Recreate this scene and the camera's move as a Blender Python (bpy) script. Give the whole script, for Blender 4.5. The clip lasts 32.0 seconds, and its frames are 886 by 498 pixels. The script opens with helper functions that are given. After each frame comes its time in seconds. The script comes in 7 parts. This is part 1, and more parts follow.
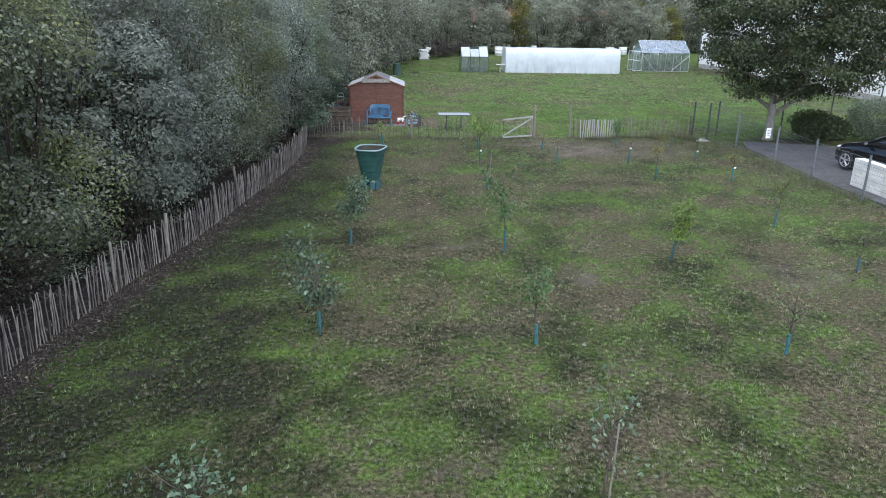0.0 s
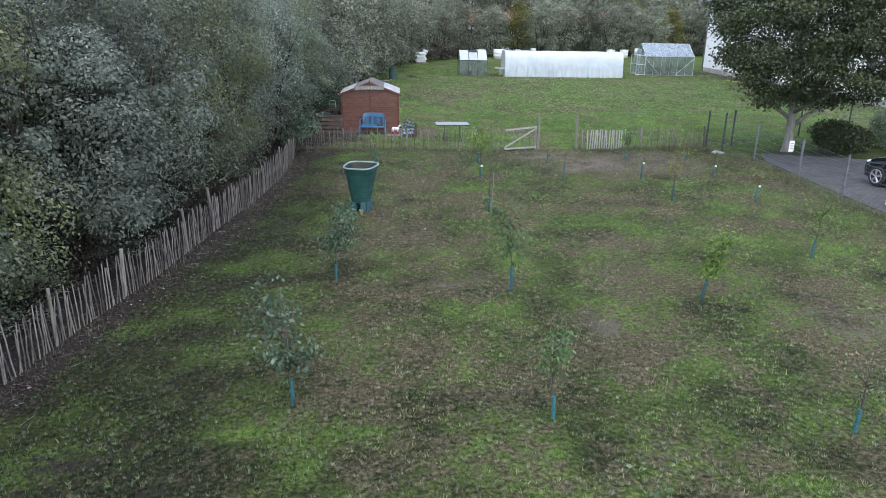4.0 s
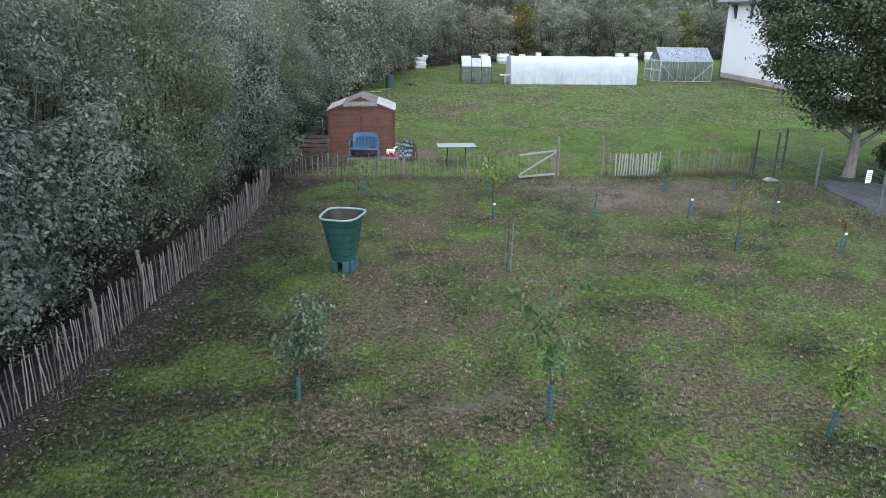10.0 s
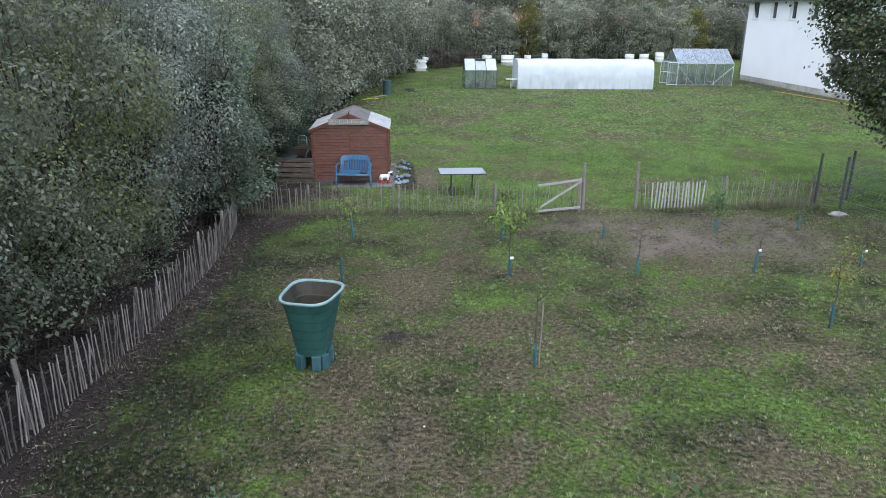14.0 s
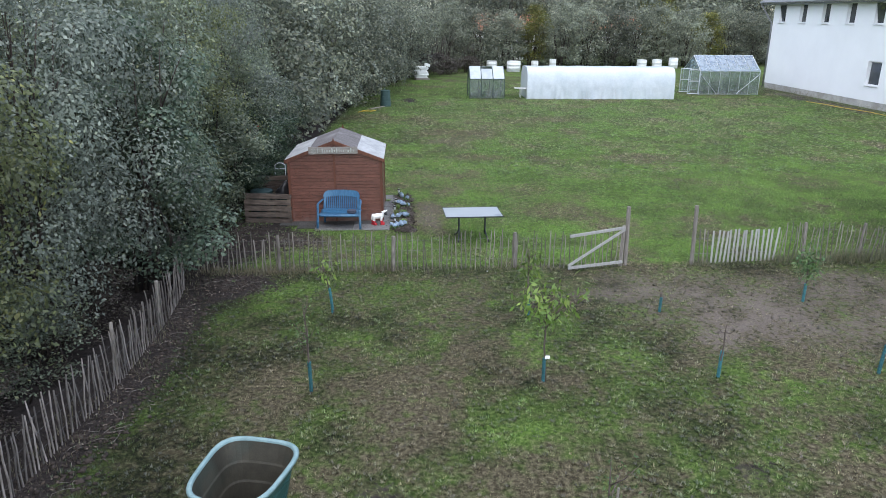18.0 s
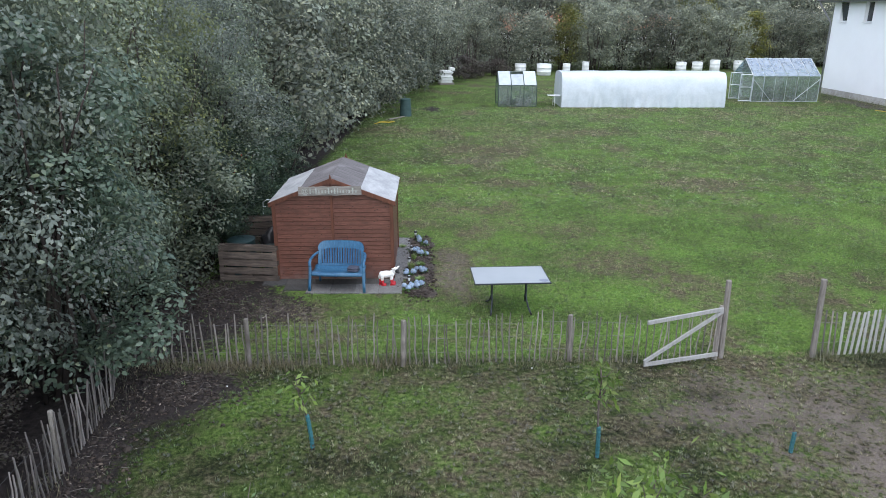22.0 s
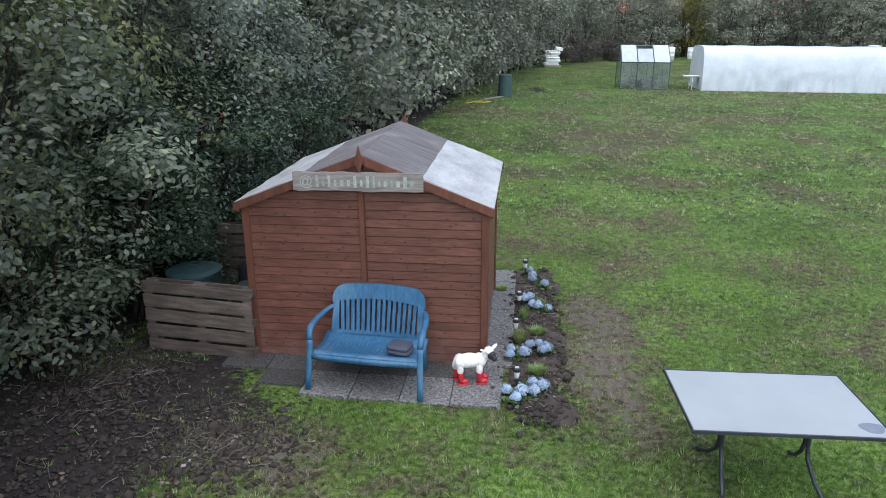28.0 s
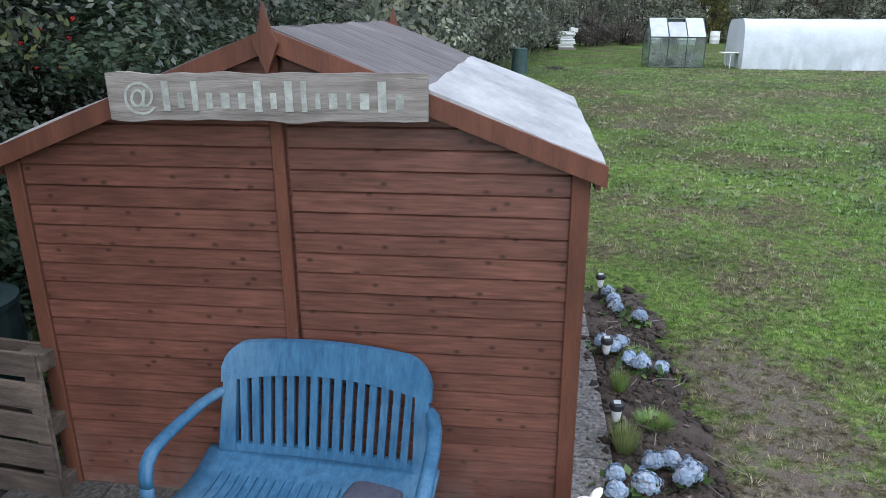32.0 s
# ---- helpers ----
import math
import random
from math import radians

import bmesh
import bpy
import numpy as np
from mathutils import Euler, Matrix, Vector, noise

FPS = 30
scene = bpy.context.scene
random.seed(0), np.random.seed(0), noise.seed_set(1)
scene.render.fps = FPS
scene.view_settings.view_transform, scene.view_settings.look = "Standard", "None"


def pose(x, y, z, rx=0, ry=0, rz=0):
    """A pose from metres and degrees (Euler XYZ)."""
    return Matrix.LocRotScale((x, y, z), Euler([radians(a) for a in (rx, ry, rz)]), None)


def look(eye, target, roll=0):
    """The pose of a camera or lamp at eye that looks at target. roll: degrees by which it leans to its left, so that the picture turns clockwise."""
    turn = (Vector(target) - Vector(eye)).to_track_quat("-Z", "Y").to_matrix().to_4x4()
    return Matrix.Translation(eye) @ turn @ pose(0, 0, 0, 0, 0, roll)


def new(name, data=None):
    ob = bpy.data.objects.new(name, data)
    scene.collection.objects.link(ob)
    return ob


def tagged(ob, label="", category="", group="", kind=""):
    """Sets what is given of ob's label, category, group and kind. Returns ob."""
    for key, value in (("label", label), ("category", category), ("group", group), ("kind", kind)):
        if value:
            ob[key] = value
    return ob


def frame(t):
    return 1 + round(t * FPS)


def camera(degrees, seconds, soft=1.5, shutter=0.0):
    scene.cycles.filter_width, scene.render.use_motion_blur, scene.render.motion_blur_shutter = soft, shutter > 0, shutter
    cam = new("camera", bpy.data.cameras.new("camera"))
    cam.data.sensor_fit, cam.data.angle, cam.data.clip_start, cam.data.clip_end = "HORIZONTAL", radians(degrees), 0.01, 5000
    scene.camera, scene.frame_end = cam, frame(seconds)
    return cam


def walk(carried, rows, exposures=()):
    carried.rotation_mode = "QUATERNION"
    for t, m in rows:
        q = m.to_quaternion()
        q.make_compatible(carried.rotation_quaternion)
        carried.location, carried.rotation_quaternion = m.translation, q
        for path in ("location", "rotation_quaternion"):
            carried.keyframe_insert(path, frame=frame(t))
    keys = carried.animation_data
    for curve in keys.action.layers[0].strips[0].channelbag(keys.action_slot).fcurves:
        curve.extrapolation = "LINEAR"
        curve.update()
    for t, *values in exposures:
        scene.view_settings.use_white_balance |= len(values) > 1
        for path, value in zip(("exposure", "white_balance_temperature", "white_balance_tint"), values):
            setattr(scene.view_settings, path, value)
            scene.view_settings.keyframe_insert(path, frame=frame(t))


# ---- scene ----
cam = camera(64.5, 32.0, soft=0.9)
PATH = [
    (0, (1.222, -33.43, 5.075), (1.331, -31.539, 4.433), 0.9),
    (1, (1.26, -33.082, 5.138), (1.369, -31.191, 4.495), 1),
    (3, (1.299, -32.018, 5.141), (1.414, -30.127, 4.501), 1),
    (6, (1.38, -29.993, 5.152), (1.496, -28.101, 4.514), 0.9),
    (9, (1.424, -27.804, 5.184), (1.539, -25.911, 4.549), 0.7),
    (11, (1.531, -25.973, 5.206), (1.645, -24.079, 4.574), 0.7),
    (13, (1.619, -23.897, 5.292), (1.73, -22.005, 4.654), 0.5),
    (17, (1.763, -19.542, 5.315), (1.87, -17.648, 4.685), 0.5),
    (19, (1.824, -17.402, 5.356), (1.927, -15.507, 4.727), 0.3),
    (20, (1.872, -16.348, 5.388), (1.972, -14.453, 4.756), 0.1),
    (21, (1.884, -15.205, 5.368), (1.977, -13.31, 4.736), 0.3),
    (22, (1.931, -14.078, 5.361), (1.97, -12.18, 4.731), 0.2),
    (22.5, (1.935, -13.523, 5.278), (1.946, -11.625, 4.648), 0.2),
    (23, (1.936, -12.956, 5.049), (1.889, -11.058, 4.419), 0.2),
    (23.5, (1.907, -12.361, 4.88), (1.757, -10.47, 4.247), 0.3),
    (24, (1.892, -11.767, 4.858), (1.686, -9.88, 4.225), 0.3),
    (24.5, (1.867, -11.139, 4.865), (1.658, -9.253, 4.233), 0.2),
    (25, (1.832, -10.491, 4.848), (1.624, -8.606, 4.215), 0.3),
    (25.5, (1.81, -9.85, 4.718), (1.599, -7.965, 4.082), 0.3),
    (27.5, (1.54, -7.25, 3.768), (1.329, -5.365, 3.134), 0.3),
    (28, (1.464, -6.596, 3.51), (1.254, -4.711, 2.876), 0.3),
    (28.5, (1.371, -5.983, 3.263), (1.159, -4.1, 2.626), 0.2),
    (29, (1.283, -5.342, 3.02), (1.071, -3.457, 2.385), 0.3),
    (29.5, (1.204, -4.734, 2.806), (0.987, -2.851, 2.17), 0.2),
    (30, (1.112, -4.165, 2.597), (0.898, -2.281, 1.96), 0.3),
    (30.5, (1.051, -3.664, 2.434), (0.833, -1.781, 1.793), 0.4),
    (31, (0.969, -3.114, 2.325), (0.753, -1.23, 1.688), 0.3),
    (31.5, (0.93, -2.871, 2.318), (0.714, -0.989, 1.68), 0.2),
    (32, (0.915, -2.784, 2.294), (0.699, -0.901, 1.654), 0.3),
]
walk(cam, [(t, look(eye, target, roll)) for t, eye, target, roll in PATH], [(0, 0.73), (32, 0.73)])

# ---------- light ----------
world = bpy.data.worlds.new("sky")
scene.world = world
world.use_nodes = True
wnt = world.node_tree
sky = wnt.nodes.new("ShaderNodeTexSky")
sky.sky_type, sky.sun_disc = "NISHITA", False
sky.sun_elevation, sky.sun_rotation = radians(65), radians(190)
sky.air_density, sky.dust_density, sky.ozone_density = 1.0, 1.0, 1.5
wnt.nodes["Background"].inputs["Strength"].default_value = 0.15
wnt.links.new(sky.outputs[0], wnt.nodes["Background"].inputs["Color"])
sun = new("sun", bpy.data.lights.new("sun", "SUN"))
sun.data.energy, sun.data.angle, sun.data.color = 3.1, radians(140), (0.96, 0.97, 1.0)
sun.matrix_world = look((-1.5, -9, 20), (0, 0, 0))

RNG = np.random.default_rng(7)


# ---------- material helpers ----------
def node_mat(name):
    m = bpy.data.materials.new(name)
    m.use_nodes = True
    nt = m.node_tree
    return m, nt, nt.nodes["Principled BSDF"]


def link(nt, a, b):
    nt.links.new(a, b)


def noise_node(nt, vec, scale, detail=4.0, rough=0.55):
    n = nt.nodes.new("ShaderNodeTexNoise")
    n.inputs["Scale"].default_value, n.inputs["Detail"].default_value, n.inputs["Roughness"].default_value = scale, detail, rough
    if vec is not None:
        link(nt, vec, n.inputs["Vector"])
    return n.outputs["Fac"]


def ramp_node(nt, fac, stops):
    r = nt.nodes.new("ShaderNodeValToRGB")
    while len(r.color_ramp.elements) < len(stops):
        r.color_ramp.elements.new(0.5)
    for e, (p, c) in zip(r.color_ramp.elements, stops):
        e.position, e.color = p, (*c, 1)
    link(nt, fac, r.inputs["Fac"])
    return r.outputs["Color"]


def mix_node(nt, fac, a, b, mode="MIX"):
    n = nt.nodes.new("ShaderNodeMix")
    n.data_type, n.blend_type = "RGBA", mode
    for value, slot in ((fac, n.inputs[0]), (a, n.inputs[6]), (b, n.inputs[7])):
        if isinstance(value, (int, float)):
            slot.default_value = value
        elif isinstance(value, tuple):
            slot.default_value = (*value, 1)
        else:
            link(nt, value, slot)
    return n.outputs[2]


def range_node(nt, fac, a, b, c, d):
    n = nt.nodes.new("ShaderNodeMapRange")
    for k, v in zip((1, 2, 3, 4), (a, b, c, d)):
        n.inputs[k].default_value = v
    link(nt, fac, n.inputs[0])
    return n.outputs[0]


def value_node(nt, colour, factor):
    h = nt.nodes.new("ShaderNodeHueSaturation")
    link(nt, colour, h.inputs["Color"])
    link(nt, factor, h.inputs["Value"])
    return h.outputs["Color"]


def coords(nt, stretch=(1, 1, 1)):
    t, m = nt.nodes.new("ShaderNodeTexCoord"), nt.nodes.new("ShaderNodeMapping")
    m.inputs["Scale"].default_value = stretch
    link(nt, t.outputs["Object"], m.inputs["Vector"])
    return m.outputs["Vector"]


def bump_node(nt, bsdf, height, strength, distance=0.01):
    b = nt.nodes.new("ShaderNodeBump")
    b.inputs["Strength"].default_value, b.inputs["Distance"].default_value = strength, distance
    link(nt, height, b.inputs["Height"])
    link(nt, b.outputs["Normal"], bsdf.inputs["Normal"])


def surf(name, c0, c1, scale=6.0, rough=0.7, bump=0.3, stretch=(1, 1, 1), fine=70.0, vary=0.12, metal=0.0, spec=0.4, stain=None, grained=0.18):
    """Two tones in broad noise, a fine grain, a change from piece to piece and, if given, a stain colour."""
    m, nt, b = node_mat(name)
    v = coords(nt, stretch)
    base = mix_node(nt, range_node(nt, noise_node(nt, v, scale), 0.3, 0.7, 0, 1), c0, c1)
    if stain:
        base = mix_node(nt, range_node(nt, noise_node(nt, coords(nt), scale * 0.45, 6), 0.52, 0.72, 0, 0.75), base, stain)
    grain = noise_node(nt, v, fine, 3)
    base = value_node(nt, base, range_node(nt, grain, 0.2, 0.8, 1 - grained, 1 + grained))
    info = nt.nodes.new("ShaderNodeObjectInfo")
    base = value_node(nt, base, range_node(nt, info.outputs["Random"], 0, 1, 1 - vary, 1 + vary))
    link(nt, base, b.inputs["Base Color"])
    b.inputs["Roughness"].default_value, b.inputs["Metallic"].default_value = rough, metal
    b.inputs["Specular IOR Level"].default_value = spec
    if bump:
        bump_node(nt, b, grain, bump)
    return m


def leaf_mat(name, stops, glow=0.25, rough=0.5, vary=0.2, gloss=0.45):
    """Leaves: a colour for each leaf, some light through the blade."""
    m, nt, b = node_mat(name)
    geo, info = nt.nodes.new("ShaderNodeNewGeometry"), nt.nodes.new("ShaderNodeObjectInfo")
    col = ramp_node(nt, geo.outputs["Random Per Island"], stops)
    tone = nt.nodes.new("ShaderNodeAttribute")
    tone.attribute_name = "tone"
    col = value_node(nt, col, range_node(nt, tone.outputs["Fac"], 0, 1, 0.66, 1.32))
    col = value_node(nt, col, range_node(nt, info.outputs["Random"], 0, 1, 1 - vary, 1 + vary))
    patch = noise_node(nt, geo.outputs["Position"], 0.55, 3)
    col = value_node(nt, col, range_node(nt, patch, 0.32, 0.68, 0.6, 1.4))
    link(nt, col, b.inputs["Base Color"])
    b.inputs["Roughness"].default_value = rough
    b.inputs["Specular IOR Level"].default_value = gloss
    tr, mx = nt.nodes.new("ShaderNodeBsdfTranslucent"), nt.nodes.new("ShaderNodeMixShader")
    link(nt, col, tr.inputs["Color"])
    mx.inputs[0].default_value = glow
    link(nt, b.outputs[0], mx.inputs[1])
    link(nt, tr.outputs[0], mx.inputs[2])
    link(nt, mx.outputs[0], nt.nodes["Material Output"].inputs["Surface"])
    return m


def grass_mat(name):
    """Blades: green to straw by how dry the spot is, varied blade by blade."""
    m, nt, b = node_mat(name)
    dry, geo = nt.nodes.new("ShaderNodeAttribute"), nt.nodes.new("ShaderNodeNewGeometry")
    dry.attribute_name = "dry"
    green = ramp_node(nt, geo.outputs["Random Per Island"], [(0, (0.034, 0.048, 0.020)), (0.4, (0.076, 0.098, 0.038)), (0.75, (0.134, 0.152, 0.066)), (1, (0.240, 0.230, 0.125))])
    straw = ramp_node(nt, geo.outputs["Random Per Island"], [(0, (0.100, 0.084, 0.052)), (0.5, (0.212, 0.174, 0.104)), (1, (0.335, 0.285, 0.180))])
    vivid = nt.nodes.new("ShaderNodeAttribute")
    vivid.attribute_name = "vivid"
    bright = ramp_node(nt, geo.outputs["Random Per Island"], [(0, (0.042, 0.100, 0.016)), (0.5, (0.090, 0.176, 0.030)), (1, (0.165, 0.262, 0.062))])
    green = mix_node(nt, vivid.outputs["Fac"], green, bright)
    col = mix_node(nt, dry.outputs["Fac"], green, straw)
    tuft = nt.nodes.new("ShaderNodeAttribute")
    tuft.attribute_name = "tuft"
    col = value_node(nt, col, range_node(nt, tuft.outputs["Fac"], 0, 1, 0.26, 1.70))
    link(nt, col, b.inputs["Base Color"])
    b.inputs["Roughness"].default_value, b.inputs["Specular IOR Level"].default_value = 0.42, 1.0
    tr, mx = nt.nodes.new("ShaderNodeBsdfTranslucent"), nt.nodes.new("ShaderNodeMixShader")
    link(nt, col, tr.inputs["Color"])
    mx.inputs[0].default_value = 0.3
    link(nt, b.outputs[0], mx.inputs[1])
    link(nt, tr.outputs[0], mx.inputs[2])
    link(nt, mx.outputs[0], nt.nodes["Material Output"].inputs["Surface"])
    return m


def ground_mat():
    """Lawn seen between the blades: turf, thatch and bare soil by the cover of the spot, the turf darkened for shade in
    the gaps.
    """
    m, nt, b = node_mat("lawn_ground")
    geo = nt.nodes.new("ShaderNodeNewGeometry")
    p = geo.outputs["Position"]
    soil, dry = nt.nodes.new("ShaderNodeAttribute"), nt.nodes.new("ShaderNodeAttribute")
    soil.attribute_name, dry.attribute_name = "soil", "dry"
    vivid = nt.nodes.new("ShaderNodeAttribute")
    vivid.attribute_name = "vivid"
    tuft = noise_node(nt, p, 9.0, 5, 0.65)
    fine = noise_node(nt, p, 70.0, 3)
    flake = noise_node(nt, p, 4.2, 4, 0.6)
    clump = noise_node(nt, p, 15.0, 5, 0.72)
    # near-black low end: shade between tussocks painted into the turf colour
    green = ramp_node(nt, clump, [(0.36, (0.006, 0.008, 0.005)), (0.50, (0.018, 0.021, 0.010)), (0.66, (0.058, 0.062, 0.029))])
    fresh = ramp_node(nt, clump, [(0.34, (0.028, 0.056, 0.010)), (0.50, (0.092, 0.158, 0.031)), (0.68, (0.190, 0.258, 0.074))])
    green = mix_node(nt, vivid.outputs["Fac"], green, fresh)
    thatch = ramp_node(nt, clump, [(0.36, (0.024, 0.020, 0.013)), (0.50, (0.068, 0.058, 0.036)), (0.66, (0.155, 0.138, 0.090))])
    damp = mix_node(nt, range_node(nt, tuft, 0.3, 0.7, 0, 1), (0.016, 0.014, 0.014), (0.052, 0.043, 0.040))
    dusty = mix_node(nt, range_node(nt, tuft, 0.3, 0.7, 0, 1), (0.085, 0.070, 0.060), (0.200, 0.170, 0.145))
    earth = mix_node(nt, range_node(nt, dry.outputs["Fac"], 0.3, 0.6, 0, 1), damp, dusty)
    drier = nt.nodes.new("ShaderNodeMath")
    drier.operation = "MULTIPLY_ADD"
    link(nt, range_node(nt, flake, 0.3, 0.7, -0.55, 0.55), drier.inputs[0])
    drier.inputs[1].default_value = 1.0
    link(nt, dry.outputs["Fac"], drier.inputs[2])
    barer = nt.nodes.new("ShaderNodeMath")
    barer.operation = "MULTIPLY_ADD"
    link(nt, range_node(nt, tuft, 0.3, 0.7, 0.36, -0.36), barer.inputs[0])
    barer.inputs[1].default_value = 1.0
    link(nt, soil.outputs["Fac"], barer.inputs[2])
    col = mix_node(nt, range_node(nt, drier.outputs[0], 0.1, 0.9, 0, 1), green, thatch)
    col = mix_node(nt, range_node(nt, barer.outputs[0], 0.35, 0.65, 0, 1), col, earth)
    col = value_node(nt, col, range_node(nt, fine, 0.25, 0.75, 0.6, 1.4))
    link(nt, col, b.inputs["Base Color"])
    b.inputs["Roughness"].default_value, b.inputs["Specular IOR Level"].default_value = 0.95, 0.1
    bump_node(nt, b, fine, 0.6, 0.02)
    return m


def glass_mat(name, tint=(0.85, 0.92, 0.92), alpha=0.75, rough=0.03, film=0.35):
    m, nt, b = node_mat(name)
    b.inputs["Base Color"].default_value = (*(film * c for c in tint), 1)
    b.inputs["Roughness"].default_value = rough
    tr, mx = nt.nodes.new("ShaderNodeBsdfTransparent"), nt.nodes.new("ShaderNodeMixShader")
    tr.inputs["Color"].default_value = (*tint, 1)
    haze = noise_node(nt, coords(nt), 2.5, 4)
    link(nt, range_node(nt, haze, 0.25, 0.75, alpha - 0.15, alpha + 0.15), mx.inputs[0])
    link(nt, b.outputs[0], mx.inputs[1])
    link(nt, tr.outputs[0], mx.inputs[2])
    link(nt, mx.outputs[0], nt.nodes["Material Output"].inputs["Surface"])
    return m


GROUND = ground_mat()
GRASS = grass_mat("grass_blades")


def board_mat():
    """Stained softwood boards: long grain, dark knots, wear from board to board."""
    m, nt, b = node_mat("red_brown_boards")
    info = nt.nodes.new("ShaderNodeObjectInfo")
    shift = nt.nodes.new("ShaderNodeVectorMath")
    shift.operation = "ADD"
    link(nt, coords(nt), shift.inputs[0])
    wide = nt.nodes.new("ShaderNodeVectorMath")
    wide.operation = "MULTIPLY"
    comb = nt.nodes.new("ShaderNodeCombineXYZ")
    link(nt, info.outputs["Random"], comb.inputs[0])
    link(nt, comb.outputs[0], wide.inputs[0])
    wide.inputs[1].default_value = (37, 0, 0)
    link(nt, wide.outputs[0], shift.inputs[1])
    long = nt.nodes.new("ShaderNodeMapping")
    long.inputs["Scale"].default_value = (1.2, 12, 14)
    link(nt, shift.outputs[0], long.inputs["Vector"])
    grain = noise_node(nt, long.outputs[0], 5, 5, 0.6)
    broad = noise_node(nt, shift.outputs[0], 3.0, 3)
    col = mix_node(nt, range_node(nt, grain, 0.3, 0.7, 0, 1), (0.084, 0.032, 0.022), (0.186, 0.078, 0.055))
    col = value_node(nt, col, range_node(nt, broad, 0.3, 0.7, 0.8, 1.2))
    spots = nt.nodes.new("ShaderNodeTexVoronoi")
    spots.inputs["Scale"].default_value = 7.5
    spots.voronoi_dimensions = "2D"
    apart, flat = nt.nodes.new("ShaderNodeSeparateXYZ"), nt.nodes.new("ShaderNodeCombineXYZ")
    bend = nt.nodes.new("ShaderNodeMapping")
    bend.inputs["Scale"].default_value = (0.62, 1, 1)
    link(nt, shift.outputs[0], bend.inputs["Vector"])
    link(nt, bend.outputs[0], apart.inputs[0])
    link(nt, apart.outputs[0], flat.inputs[0])
    link(nt, apart.outputs[2], flat.inputs[1])
    link(nt, flat.outputs[0], spots.inputs["Vector"])
    knot = range_node(nt, spots.outputs["Distance"], 0.025, 0.10, 0.95, 0)
    col = mix_node(nt, knot, col, (0.040, 0.015, 0.011))
    col = value_node(nt, col, range_node(nt, info.outputs["Random"], 0, 1, 0.9, 1.1))
    low = nt.nodes.new("ShaderNodeSeparateXYZ")
    link(nt, coords(nt), low.inputs[0])
    rise = nt.nodes.new("ShaderNodeMath")
    rise.operation = "MULTIPLY"
    link(nt, range_node(nt, low.outputs[2], 0.05, 0.40, 0.45, 0.0), rise.inputs[0])
    link(nt, range_node(nt, noise_node(nt, coords(nt), 4.5, 5), 0.38, 0.62, 0.0, 1.0), rise.inputs[1])
    col = mix_node(nt, rise.outputs[0], col, (0.235, 0.165, 0.145))
    link(nt, col, b.inputs["Base Color"])
    b.inputs["Roughness"].default_value, b.inputs["Specular IOR Level"].default_value = 0.42, 0.45
    bump_node(nt, b, grain, 0.2)
    return m


WOOD_RED = board_mat()
WOOD_TRIM = surf("red_brown_trim", (0.092, 0.034, 0.020), (0.150, 0.055, 0.032), 5, 0.6, 0.2, (4, 4, 0.6), 30, 0.1)
WOOD_GREY = surf("weathered_wood", (0.170, 0.150, 0.130), (0.310, 0.280, 0.250), 7, 0.85, 0.4, (5, 5, 0.7), 40, 0.25)
WOOD_PALE = surf("chestnut_pale", (0.120, 0.104, 0.094), (0.265, 0.238, 0.220), 6, 0.85, 0.4, (5, 5, 0.8), 40, 0.5, stain=(0.12, 0.10, 0.085))
WOOD_DULL = surf("dull_chestnut_pale", (0.105, 0.092, 0.082), (0.240, 0.216, 0.194), 6, 0.85, 0.4, (5, 5, 0.8), 40, 0.45, stain=(0.065, 0.055, 0.045))
WOOD_BRIGHT = surf("bare_lath", (0.260, 0.255, 0.245), (0.375, 0.370, 0.356), 6, 0.8, 0.3, (5, 5, 0.8), 40, 0.1)
WOOD_PALLET = surf("pallet_wood", (0.066, 0.050, 0.042), (0.165, 0.128, 0.102), 5, 0.85, 0.4, (0.7, 5, 5), 40, 0.25, stain=(0.055, 0.042, 0.036))
WOOD_SIGN = surf("sign_wood", (0.165, 0.148, 0.132), (0.320, 0.295, 0.268), 4, 0.85, 0.4, (0.8, 4, 9), 30, 0.05, stain=(0.095, 0.082, 0.072))
PAINT_PALE = surf("pale_sign_paint", (0.27, 0.29, 0.26), (0.41, 0.43, 0.39), 25, 0.8, 0.2, (1, 1, 1), 90, 0.15)
FELT = surf("roof_felt", (0.085, 0.078, 0.078), (0.165, 0.152, 0.152), 3, 0.9, 0.5, (0.5, 7, 1), 30, 0.05, stain=(0.25, 0.24, 0.245))
SHEET = surf("pale_roof_sheet", (0.30, 0.305, 0.31), (0.44, 0.445, 0.445), 5.0, 0.6, 0.9, (1, 0.5, 1), 26, 0.04, stain=(0.20, 0.205, 0.215), grained=0.14)
PLASTIC_BLUE = surf("faded_blue_plastic", (0.020, 0.088, 0.175), (0.052, 0.158, 0.275), 4, 0.45, 0.1, (9, 5, 1.3), 14, 0.05, stain=(0.13, 0.245, 0.35), grained=0.2)
TUB_GREEN = surf("green_tub_plastic", (0.016, 0.062, 0.058), (0.030, 0.095, 0.086), 4, 0.5, 0.12, (1, 1, 0.4), 40, 0.04, stain=(0.06, 0.12, 0.105))
TUB_RIM = surf("tub_rim", (0.15, 0.24, 0.25), (0.23, 0.33, 0.34), 8, 0.5, 0.1)
TUB_FOOT = surf("tub_foot", (0.026, 0.080, 0.092), (0.045, 0.110, 0.122), 6, 0.6, 0.15)
TUB_DIRT = surf("tub_inside", (0.026, 0.024, 0.017), (0.055, 0.050, 0.036), 4, 0.7, 0.2, stain=(0.03, 0.045, 0.036))
